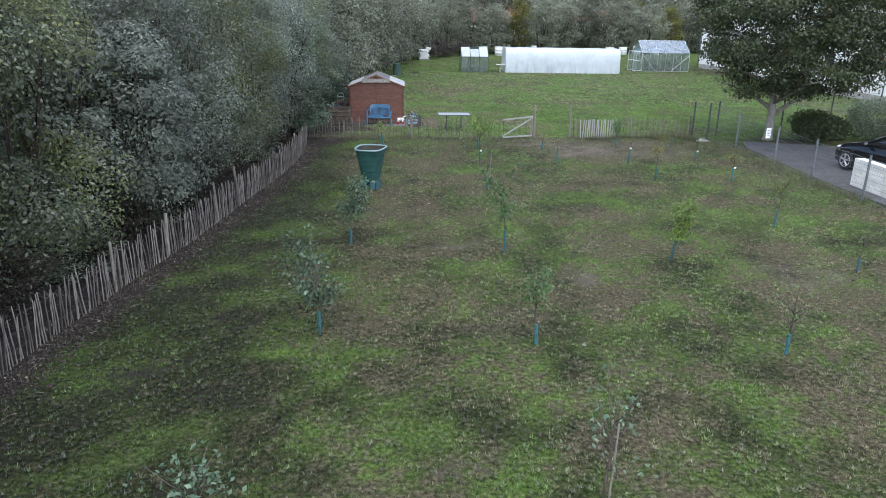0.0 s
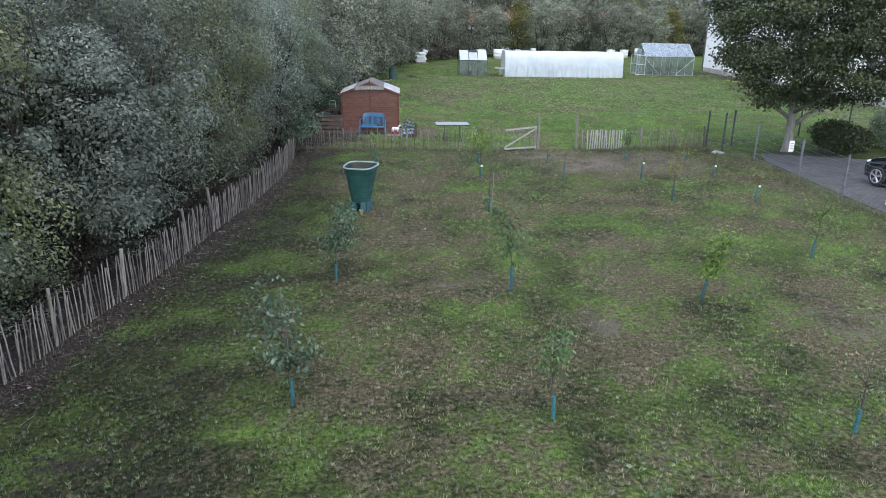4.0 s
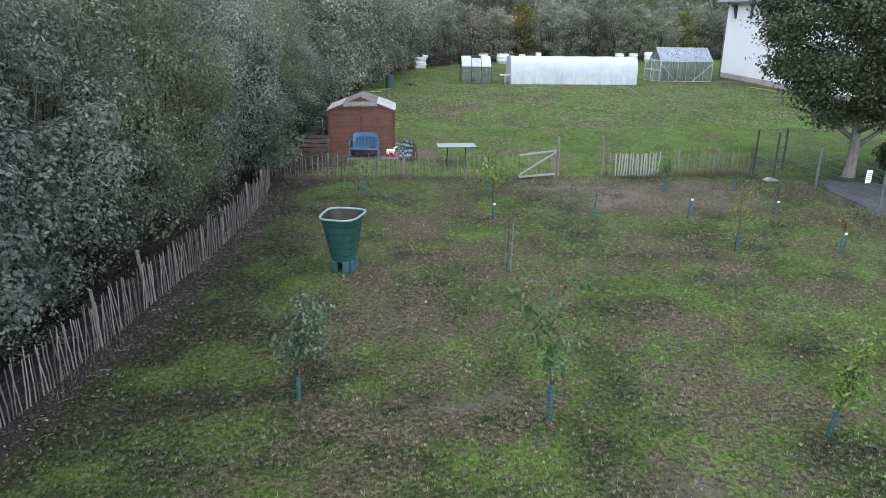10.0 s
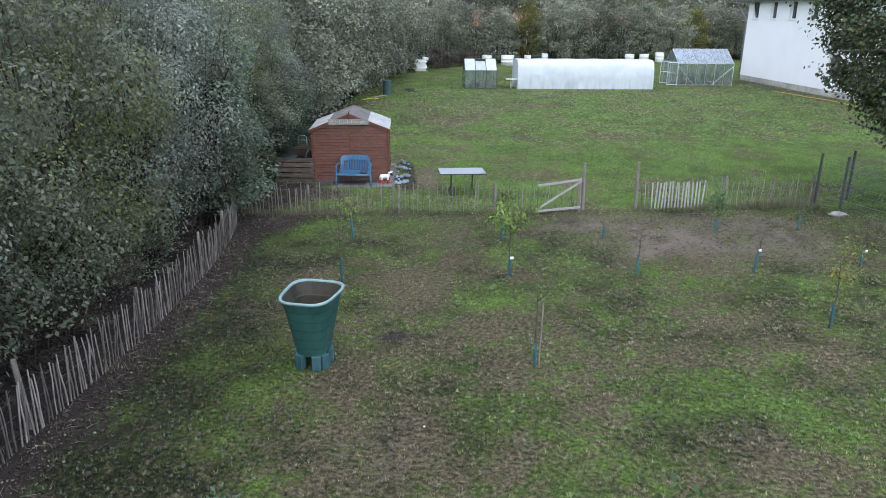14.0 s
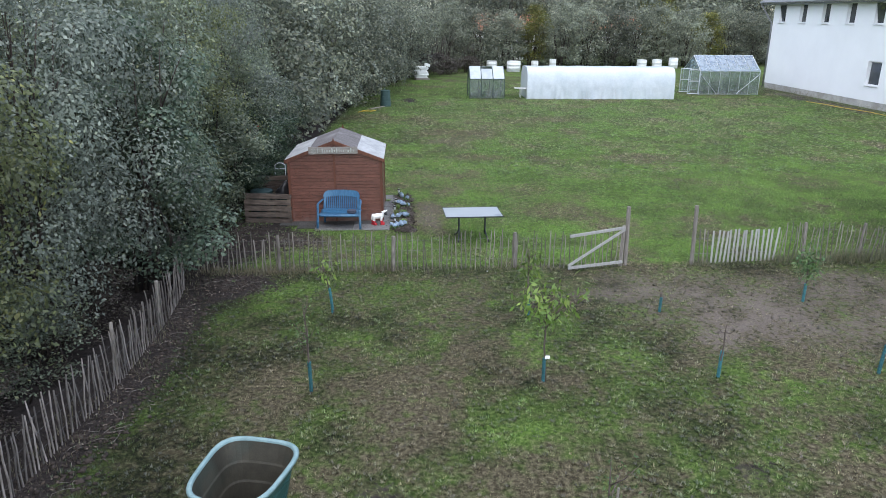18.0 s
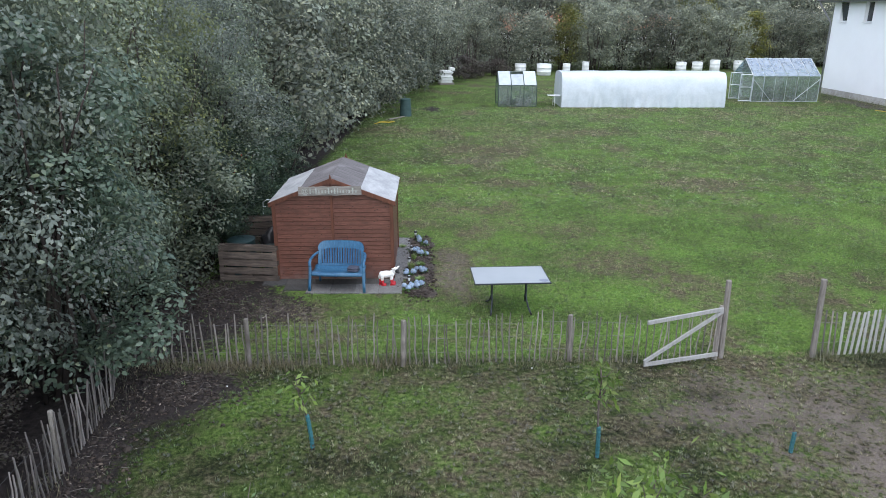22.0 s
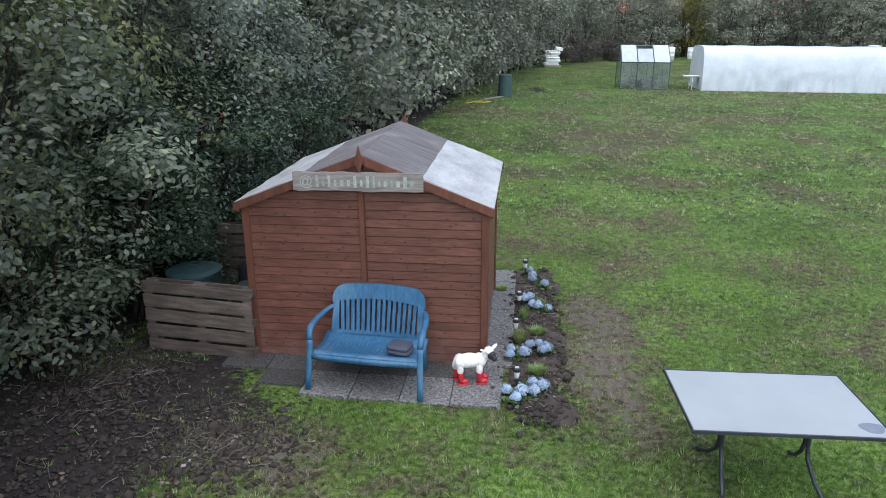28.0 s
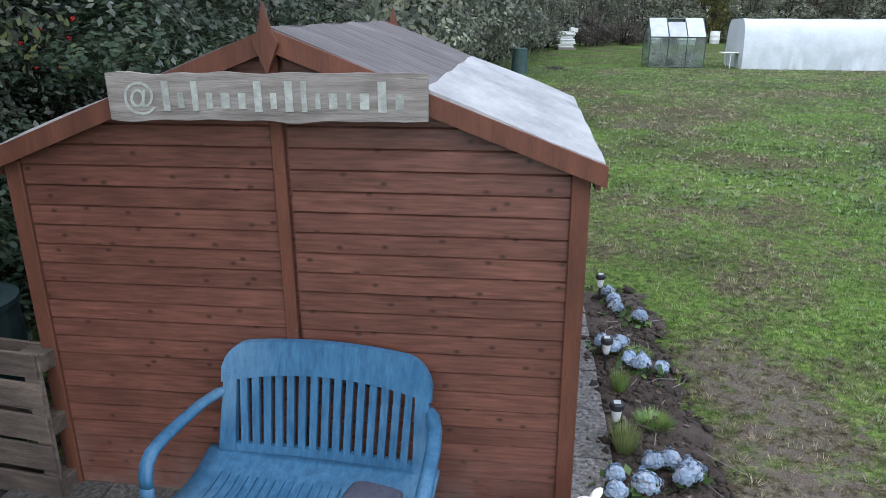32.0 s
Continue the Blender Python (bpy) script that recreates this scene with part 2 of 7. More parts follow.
COMPOST_GREEN = surf("compost_bin_green", (0.009, 0.025, 0.027), (0.016, 0.040, 0.041), 4, 0.6, 0.15, stain=(0.06, 0.075, 0.065))
BIN_GREY = surf("weathered_green_bin", (0.030, 0.066, 0.064), (0.052, 0.098, 0.094), 4, 0.6, 0.15)
GUARD = surf("blue_green_guard", (0.020, 0.092, 0.105), (0.036, 0.135, 0.150), 9, 0.6, 0.2, vary=0.25)
BARK = surf("young_bark", (0.065, 0.050, 0.042), (0.130, 0.105, 0.090), 12, 0.9, 0.4, (3, 3, 1))
BARK_MAPLE = surf("maple_bark", (0.170, 0.160, 0.145), (0.320, 0.300, 0.270), 5, 0.9, 0.6, (3, 3, 0.8), 35, stain=(0.14, 0.14, 0.10))
STEM = surf("hedge_stems", (0.030, 0.023, 0.020), (0.062, 0.048, 0.040), 8, 0.9, 0.4)
WIRE = surf("galvanised_wire", (0.130, 0.130, 0.135), (0.210, 0.210, 0.220), 9, 0.5, 0.1, metal=0.5)
STEEL = surf("galvanised_steel", (0.130, 0.145, 0.165), (0.210, 0.228, 0.250), 6, 0.5, 0.1, metal=0.4)
STEEL_DARK = surf("dark_post_steel", (0.040, 0.045, 0.055), (0.075, 0.080, 0.095), 6, 0.5, 0.1, metal=0.2)
TABLETOP = surf("grey_white_tabletop", (0.275, 0.295, 0.305), (0.315, 0.335, 0.345), 1.5, 0.4, 0.02, (1, 1, 1), 300, 0.02, grained=0.02)
TABLE_EDGE = surf("dark_grey_metal", (0.035, 0.040, 0.048), (0.060, 0.065, 0.075), 6, 0.45, 0.08, metal=0.3)
SPILL = surf("tabletop_damp_mark", (0.15, 0.165, 0.21), (0.19, 0.205, 0.25), 6, 0.3, 0.02)
SLAB = surf("washed_concrete", (0.030, 0.029, 0.028), (0.300, 0.295, 0.285), 38, 0.9, 0.8, (1, 1, 1), 120, 0.22, stain=(0.085, 0.080, 0.074), grained=0.3)
SLAB_DIRTY = surf("soiled_concrete", (0.022, 0.021, 0.020), (0.125, 0.122, 0.116), 45, 0.9, 0.8, (1, 1, 1), 120, 0.2, stain=(0.05, 0.042, 0.035), grained=0.3)
SOIL = surf("bed_soil", (0.026, 0.020, 0.017), (0.070, 0.054, 0.044), 7, 0.95, 0.9, (1, 1, 1), 45)
FLEECE = surf("white_statue_paint", (0.70, 0.68, 0.64), (0.82, 0.81, 0.78), 30, 0.7, 0.8, (1, 1, 1), 60, stain=(0.55, 0.53, 0.49))
FACE_BLACK = surf("black_statue_paint", (0.015, 0.015, 0.017), (0.030, 0.030, 0.033), 20, 0.6, 0.2)
BOOT_RED = surf("red_gloss_paint", (0.400, 0.020, 0.030), (0.520, 0.035, 0.045), 12, 0.25, 0.05)
PETAL = leaf_mat("hydrangea_petals", [(0, (0.40, 0.57, 0.80)), (0.4, (0.54, 0.70, 0.87)), (0.8, (0.60, 0.70, 0.88)), (1, (0.80, 0.87, 0.92))], 0.2, 0.8, 0.12, 0.2)
LENS_GLINT = surf("frosted_lens_and_cell_glint", (0.42, 0.44, 0.43), (0.55, 0.57, 0.56), 30, 0.3, 0.05)
PLASTIC_BLACK = surf("black_plastic", (0.014, 0.014, 0.016), (0.030, 0.030, 0.033), 10, 0.4, 0.05)
BAG = surf("grey_bag_cloth", (0.052, 0.060, 0.092), (0.088, 0.096, 0.130), 9, 0.8, 0.4)
WHITE_PLASTIC = surf("white_plastic", (0.62, 0.63, 0.62), (0.76, 0.77, 0.75), 2, 0.5, 0.1, vary=0.1, stain=(0.52, 0.53, 0.50))
FILM = surf("white_tunnel_film", (0.48, 0.53, 0.56), (0.56, 0.60, 0.63), 1.2, 0.35, 0.25, (1, 1, 1), 9, 0.03, stain=(0.43, 0.49, 0.53), grained=0.08)
GLASS = glass_mat("greenhouse_glass", (0.88, 0.93, 0.91), 0.82, 0.05, 0.40)
# roof glass: pale blue base paints in the sky's reflection
GLASS_ROOF = glass_mat("sky_sheen_roof_glass", (0.80, 0.90, 1.0), 0.55, 0.05, 0.48)
TWINWALL = surf("twin_wall_sheet", (0.34, 0.38, 0.41), (0.44, 0.48, 0.50), 3, 0.4, 0.1)
ALU = surf("aluminium", (0.50, 0.52, 0.54), (0.62, 0.64, 0.66), 6, 0.4, 0.05, metal=0.4)
ALU_GREEN = surf("green_aluminium", (0.050, 0.075, 0.065), (0.080, 0.105, 0.095), 6, 0.5, 0.05)
RENDER_WHITE = surf("white_house_render", (0.80, 0.80, 0.80), (0.84, 0.84, 0.84), 0.6, 0.9, 0.2, (1, 1, 1), 60, 0.01, grained=0.03)
PLINTH = surf("plinth_concrete", (0.30, 0.28, 0.26), (0.46, 0.44, 0.41), 1.5, 0.9, 0.3, stain=(0.22, 0.20, 0.17))
PVC = surf("white_window_frame", (0.74, 0.74, 0.74), (0.80, 0.80, 0.80), 5, 0.4, 0.02)
PANE = surf("window_pane", (0.030, 0.034, 0.040), (0.065, 0.070, 0.080), 1.2, 0.06, 0.0, spec=0.8)
ZINC = surf("zinc", (0.20, 0.20, 0.21), (0.29, 0.29, 0.30), 3, 0.5, 0.1, metal=0.3)
TILE_ORANGE = surf("orange_roof_tile", (0.36, 0.13, 0.075), (0.48, 0.19, 0.11), 1.5, 0.85, 0.3)
TILE_GREY = surf("grey_roof_tile", (0.13, 0.13, 0.14), (0.19, 0.19, 0.20), 1.5, 0.85, 0.3)
STONE_WHITE = surf("white_concrete_block", (0.62, 0.61, 0.57), (0.74, 0.73, 0.69), 6, 0.9, 0.4, stain=(0.50, 0.49, 0.45))
CAR_BLACK = surf("black_car_paint", (0.006, 0.006, 0.008), (0.010, 0.010, 0.012), 3, 0.08, 0.0, spec=0.8)
CAR_GLASS = surf("car_glass", (0.015, 0.018, 0.020), (0.025, 0.028, 0.030), 2, 0.03, 0.0, spec=1.0)
RUBBER = surf("tyre_rubber", (0.015, 0.015, 0.016), (0.028, 0.028, 0.029), 20, 0.85, 0.3)
RIM_SILVER = surf("silver_rim", (0.50, 0.50, 0.51), (0.62, 0.62, 0.63), 8, 0.3, 0.02, metal=0.8)
LAMP_WHITE = surf("headlight_lens", (0.60, 0.62, 0.64), (0.72, 0.74, 0.76), 9, 0.1, 0.0)
YELLOW = surf("yellow_hose", (0.55, 0.38, 0.04), (0.68, 0.48, 0.07), 9, 0.6, 0.1)
PAPER = surf("white_sign_plate", (0.72, 0.72, 0.72), (0.80, 0.80, 0.80), 9, 0.6, 0.02)
PRINT = surf("grey_print", (0.20, 0.20, 0.21), (0.30, 0.30, 0.31), 20, 0.7, 0.0)
STONE = surf("field_stone", (0.22, 0.21, 0.20), (0.36, 0.35, 0.33), 9, 0.9, 0.5)
LEAF_HEDGE = leaf_mat("hedge_leaves", [(0, (0.131, 0.163, 0.112)), (0.5, (0.199, 0.235, 0.166)), (0.92, (0.274, 0.305, 0.226)), (1, (0.370, 0.383, 0.195))], 0.5, 0.45, 0.2, 0.45)
LEAF_BLUE = leaf_mat("grey_blue_leaves", [(0, (0.131, 0.155, 0.130)), (0.5, (0.185, 0.212, 0.178)), (0.92, (0.240, 0.266, 0.221)), (1, (0.283, 0.308, 0.224))], 0.5, 0.45, 0.2, 0.45)
# dark ivy-like green, with the deep shade of the hedge foot in its colour
LEAF_IVY_SHADED = leaf_mat("shaded_glossy_leaves", [(0, (0.035, 0.059, 0.039)), (0.5, (0.058, 0.088, 0.056)), (0.9, (0.084, 0.120, 0.072)), (1, (0.122, 0.143, 0.063))], 0.3, 0.4, 0.15, 0.2)
LEAF_DEEP = leaf_mat("deep_green_leaves", [(0, (0.081, 0.120, 0.084)), (0.5, (0.129, 0.179, 0.124)), (0.9, (0.179, 0.234, 0.165)), (1, (0.252, 0.293, 0.169))], 0.4, 0.42, 0.15, 0.5)
LEAF_OLIVE = leaf_mat("olive_leaves", [(0, (0.130, 0.153, 0.080)), (0.5, (0.170, 0.199, 0.098)), (0.88, (0.213, 0.238, 0.110)), (1, (0.302, 0.297, 0.106))], 0.5, 0.45, 0.2, 0.45)
LEAF_FAR = leaf_mat("far_hedge_leaves", [(0, (0.115, 0.131, 0.109)), (0.5, (0.189, 0.213, 0.160)), (1, (0.294, 0.299, 0.205))], 0.4, 0.5, 0.4)
LEAF_GOLD = leaf_mat("yellowing_leaves", [(0, (0.075, 0.095, 0.025)), (0.5, (0.135, 0.145, 0.030)), (1, (0.220, 0.190, 0.035))], 0.25, 0.55, 0.2)
LEAF_RUST = leaf_mat("rusty_leaves", [(0, (0.042, 0.033, 0.029)), (0.5, (0.062, 0.047, 0.040)), (1, (0.066, 0.066, 0.042))], 0.2, 0.6, 0.2)
LEAF_MAPLE = leaf_mat("maple_leaves", [(0, (0.032, 0.048, 0.024)), (0.5, (0.055, 0.076, 0.034)), (0.93, (0.088, 0.108, 0.048)), (1, (0.140, 0.092, 0.036))], 0.2, 0.45, 0.05)
LEAF_FRUIT = leaf_mat("fruit_tree_leaves", [(0, (0.050, 0.105, 0.040)), (0.5, (0.085, 0.155, 0.055)), (1, (0.140, 0.210, 0.075))], 0.3, 0.45, 0.1)
LEAF_SILVER = leaf_mat("silvery_leaves", [(0, (0.055, 0.105, 0.062)), (0.5, (0.098, 0.165, 0.100)), (1, (0.185, 0.255, 0.170))], 0.25, 0.5, 0.1)
LEAF_LIME = leaf_mat("lime_leaves", [(0, (0.085, 0.150, 0.032)), (0.5, (0.125, 0.200, 0.042)), (1, (0.190, 0.250, 0.060))], 0.35, 0.5, 0.1)
LEAF_LITTER = leaf_mat("fallen_leaf_brown", [(0, (0.045, 0.032, 0.024)), (0.5, (0.110, 0.085, 0.066)), (0.9, (0.190, 0.155, 0.125)), (1, (0.30, 0.26, 0.22))], 0.1, 0.7, 0.1, 0.2)
LEAF_BED = leaf_mat("bed_leaves", [(0, (0.050, 0.095, 0.030)), (1, (0.105, 0.180, 0.050))], 0.25, 0.5, 0.1)
SLUDGE = surf("dark_standing_water", (0.006, 0.006, 0.005), (0.012, 0.011, 0.009), 3, 0.15, 0.0)
BERRY = surf("red_berry", (0.30, 0.015, 0.015), (0.42, 0.03, 0.025), 20, 0.4, 0.0)


def paving_mat():
    """Small dark setts, laid in rows, with pale joints."""
    m, nt, b = node_mat("dark_setts")
    geo = nt.nodes.new("ShaderNodeNewGeometry")
    br = nt.nodes.new("ShaderNodeTexBrick")
    link(nt, geo.outputs["Position"], br.inputs["Vector"])
    for key, v in (("Scale", 1.0), ("Mortar Size", 0.012), ("Brick Width", 0.22), ("Row Height", 0.11)):
        br.inputs[key].default_value = v
    for key, c in (("Color1", (0.066, 0.066, 0.071)), ("Color2", (0.108, 0.107, 0.113)), ("Mortar", (0.036, 0.037, 0.035))):
        br.inputs[key].default_value = (*c, 1)
    worn = noise_node(nt, geo.outputs["Position"], 0.8, 5)
    link(nt, value_node(nt, br.outputs["Color"], range_node(nt, worn, 0.3, 0.7, 0.75, 1.25)), b.inputs["Base Color"])
    b.inputs["Roughness"].default_value = 0.8
    bump_node(nt, b, br.outputs["Fac"], -0.5, 0.01)
    return m


SETTS = paving_mat()


# ---------- mesh helpers ----------
def thing(name, at=(0, 0, 0), label="", category="", group="", kind="", rz=0.0):
    ob = new(name)
    ob.empty_display_size = 0.1
    ob.matrix_world = pose(*at, 0, 0, rz)
    return tagged(ob, label, category, group, kind)


def mesh_of(bm, name, *materials, smooth=False):
    me = bpy.data.meshes.new(name)
    bmesh.ops.recalc_face_normals(bm, faces=bm.faces)
    for f in bm.faces:
        f.smooth = smooth
    bm.to_mesh(me)
    bm.free()
    for m in materials:
        me.materials.append(m)
    return me


def part(name, bm, material, parent=None, label="", smooth=False):
    """One mesh object under a thing or a part."""
    ob = new(name, mesh_of(bm, name, material, smooth=smooth))
    ob.parent = parent
    return tagged(ob, label)


def piece(name, mesh, parent, m):
    """One more object on a shared mesh."""
    ob = new(name, mesh)
    ob.parent = parent
    ob.matrix_basis = m
    return ob


def solo(name, bm, material, at=(0, 0, 0), label="", category="", group="", kind="", rz=0.0, smooth=False):
    ob = new(name, mesh_of(bm, name, material, smooth=smooth))
    ob.matrix_world = pose(*at, 0, 0, rz)
    return tagged(ob, label, category, group, kind)


def box(bm, c, s, m=None, bevel=0.0):
    """A box with centre c and size s, its edges broken by bevel."""
    made = bmesh.ops.create_cube(bm, size=1)["verts"]
    bmesh.ops.scale(bm, vec=s, verts=made)
    if bevel:
        edges = list({e for v in made for e in v.link_edges})
        made = bmesh.ops.bevel(bm, geom=edges, offset=bevel, segments=1, affect="EDGES", profile=0.5)["verts"]
        made = list({v for v in made})
    if m is not None:
        bmesh.ops.transform(bm, matrix=m, verts=made)
    bmesh.ops.translate(bm, vec=c, verts=made)
    return made


def tube(bm, pts, radii, sides=7, cap=True):
    """A round bar along points, with a radius for each."""
    pts = [Vector(p) for p in pts]
    if isinstance(radii, (int, float)):
        radii = [radii] * len(pts)
    rings = []
    for n, p in enumerate(pts):
        way = (pts[min(n + 1, len(pts) - 1)] - pts[max(n - 1, 0)]).normalized()
        side = way.cross(Vector((0, 0, 1)) if abs(way.z) < 0.95 else Vector((1, 0, 0))).normalized()
        up = side.cross(way)
        rings.append([bm.verts.new(p + radii[n] * (math.cos(a) * side + math.sin(a) * up)) for a in (2 * math.pi * k / sides for k in range(sides))])
    for a, b in zip(rings, rings[1:]):
        for k in range(sides):
            bm.faces.new((a[k], a[(k + 1) % sides], b[(k + 1) % sides], b[k]))
    if cap:
        bm.faces.new(rings[0][::-1])
        bm.faces.new(rings[-1])


def loft(bm, rings, close=True, cap=(True, True)):
    """Skin between rings of equal length."""
    rows = [[bm.verts.new(p) for p in ring] for ring in rings]
    n = len(rows[0])
    for a, b in zip(rows, rows[1:]):
        for k in range(n if close else n - 1):
            bm.faces.new((a[k], a[(k + 1) % n], b[(k + 1) % n], b[k]))
    if cap[0]:
        bm.faces.new(rows[0][::-1])
    if cap[1]:
        bm.faces.new(rows[-1])
    return rows


def slab(bm, outline, z0, z1):
    """A flat plate with the given outline."""
    loft(bm, [[(x, y, z0) for x, y in outline], [(x, y, z1) for x, y in outline]])


def blob(bm, c, r, seed=0, lump=0.12, sub=2):
    """A lumpy ball."""
    made = bmesh.ops.create_icosphere(bm, subdivisions=sub, radius=1)["verts"]
    for v in made:
        k = 1 + lump * noise.noise(v.co * 1.7 + Vector((seed * 3.1, seed, 0)))
        v.co = Vector(c) + Vector((v.co.x * r[0] * k, v.co.y * r[1] * k, v.co.z * r[2] * k))
    return made


def array_mesh(name, verts, faces, *materials, **attributes):
    """A mesh straight from arrays: verts (n, 3) and faces (m, 3 or 4)."""
    me = bpy.data.meshes.new(name)
    k = faces.shape[1]
    me.vertices.add(len(verts))
    me.vertices.foreach_set("co", verts.astype(np.float32).ravel())
    me.loops.add(faces.size)
    me.loops.foreach_set("vertex_index", faces.astype(np.int32).ravel())
    me.polygons.add(len(faces))
    me.polygons.foreach_set("loop_start", np.arange(0, faces.size, k, dtype=np.int32))
    for key, values in attributes.items():
        me.attributes.new(key, "FLOAT", "POINT").data.foreach_set("value", values.astype(np.float32))
    me.update(calc_edges=True)
    for m in materials:
        me.materials.append(m)
    return me


def leaves(name, at, out, length, width, material, droop=0.35, rng=RNG, tone=None, stray=0.75, face=None, full=False):
    """A leaf at each place, its tip turned out and down by chance, its blade turned to face if given."""
    n = len(at)
    d = out + rng.normal(0, stray, (n, 3))
    d[:, 2] -= droop
    if face is not None:
        turn = face + rng.normal(0, 0.42, (n, 3)) + (0, 0, 0.35)
        turn /= np.linalg.norm(turn, axis=1, keepdims=True) + 1e-9
        d -= turn * (d * turn).sum(1, keepdims=True)
    d /= np.linalg.norm(d, axis=1, keepdims=True) + 1e-9
    s = np.cross(d, rng.normal(0, 1, (n, 3)) * (0.6, 0.6, 0.6) + (0, 0, 1.0) if face is None else turn)
    s /= np.linalg.norm(s, axis=1, keepdims=True) + 1e-9
    ln = length * rng.uniform(0.65, 1.25, (n, 1))
    up = np.cross(s, d)
    mid = at + d * ln * 0.5
    wd = width * ln / length
    tip, tone = at + d * ln - up * ln * 0.12, rng.uniform(0.2, 0.8, n) if tone is None else tone
    if full:
        low, high = at + d * ln * 0.28 - up * wd * 0.18, at + d * ln * 0.68 - up * (wd * 0.18 + ln * 0.04)
        v = np.stack([at, low + s * wd * 0.92, high + s * wd * 0.80, tip, high - s * wd * 0.80, low - s * wd * 0.92], 1).reshape(-1, 3)
        return array_mesh(name, v, np.arange(6 * n).reshape(-1, 6), material, tone=np.repeat(tone, 6))
    v = np.stack([at, mid + s * wd - up * wd * 0.25, tip, mid - s * wd - up * wd * 0.25], 1).reshape(-1, 3)
    return array_mesh(name, v, np.arange(4 * n).reshape(-1, 4), material, tone=np.repeat(tone, 4))


def lattice(rng, x, y):
    """Smooth random field over the plan, about 0 to 1, at a unit of one metre."""
    size = 512
    table = lattice.table
    xi, yi = np.floor(x).astype(int), np.floor(y).astype(int)
    fx, fy = x - xi, y - yi
    fx, fy = fx * fx * (3 - 2 * fx), fy * fy * (3 - 2 * fy)
    a, b = table[xi % size, yi % size], table[(xi + 1) % size, yi % size]
    c, d = table[xi % size, (yi + 1) % size], table[(xi + 1) % size, (yi + 1) % size]
    return (a * (1 - fx) + b * fx) * (1 - fy) + (c * (1 - fx) + d * fx) * fy


lattice.table = np.random.default_rng(3).uniform(0, 1, (512, 512))


def field(x, y, scale, octaves=3):
    total, weight = 0 * x, 0.0
    for k in range(octaves):
        w = 0.55**k
        total, weight = total + w * lattice(None, x * scale * 2**k + 37 * k, y * scale * 2**k + 91 * k), weight + w
    return total / weight


def tussocks(i, j, s):
    """Centre and chance number of the grass tussock in each cell of a grid of pitch s."""
    t = lattice.table
    cx = (i + 0.98 * t[i % 512, j % 512]) * s
    cy = (j + 0.98 * t[(j + 77) % 512, (i + 31) % 512]) * s
    return cx, cy, t[(7 * i + 3) % 512, (13 * j + 5) % 512]


def nearest_tussock(x, y, s):
    """For each place: the way from the middle of its tussock, how far inside it lies (0 at its edge) and the tussock's chance number."""
    i, j = np.floor(x / s).astype(int), np.floor(y / s).astype(int)
    best, second = np.full(len(x), 9.0), np.full(len(x), 9.0)
    dx, dy, chance = 0 * x, 0 * x, 0 * x
    for a in (-1, 0, 1):
        for b in (-1, 0, 1):
            cx, cy, c = tussocks(i + a, j + b, s)
            d = np.hypot(x - cx, y - cy) / s
            near = d < best
            second = np.where(near, best, np.minimum(second, d))
            best = np.where(near, d, best)
            dx, dy, chance = np.where(near, x - cx, dx), np.where(near, y - cy, dy), np.where(near, c, chance)
    return dx, dy, np.clip((second - best) * 1.6, 0, 1), chance


# ---------- ground ----------
FENCE = [(-4.95, -31.0), (-4.56, -23.7), (-4.1, -20.4), (-3.62, -17.8), (-3.24, -14.7), (-2.78, -11.4), (-2.56, -8.5), (-2.58, -6.3), (-2.72, -4.9), (-3.15, -3.72)]


def fence_x(y):
    return np.interp(y, [p[1] for p in FENCE], [p[0] for p in FENCE])


# worn spots: centre, half sizes, share of bare soil, share of dry grass
SPOTS = [
    (1.75, -9.7, 0.95, 1.4, 0.25, 1.0), (0.6, -13.0, 0.6, 0.9, 0.1, 0.85), (1.8, -14.9, 0.4, 1.0, 0.1, 0.9), (1.5, -11.7, 0.4, 0.3, 0.9, 0.3), (3.2, -13.1, 0.5, 0.7, 0.3, 0.8),
    (6.2, -11.3, 0.5, 0.25, 0.8, 0.3), (8.3, -6.4, 2.3, 2.2, 0.66, 0.75), (10.9, -6.4, 2.6, 2.8, 0.6, 0.7), (-2.7, -14.3, 0.45, 0.6, 0.8, 0.3), (8.3, -13.9, 0.4, 0.3, 0.8, 0.3),
    (2.2, -18.3, 0.5, 0.25, 0.8, 0.3), (2.9, -18.1, 0.4, 0.4, 0.6, 0.5), (4.8, -20.4, 0.6, 0.9, 0.6, 0.5), (6.2, -18.0, 1.1, 1.1, 0.2, 0.8), (4.8, -24.1, 0.9, 0.9, 0.4, 0.5),
    (9.4, -20.3, 1.6, 1.3, 0.55, 0.5), (2.8, -22.5, 1.1, 0.9, 0.35, 0.6), (1.9, -26.5, 0.5, 0.3, 0.6, 0.4), (-2.8, -24.1, 0.5, 0.4, 0.8, 0.2), (-2.6, -12.6, 0.5, 1.2, 0.8, 0.2),
]
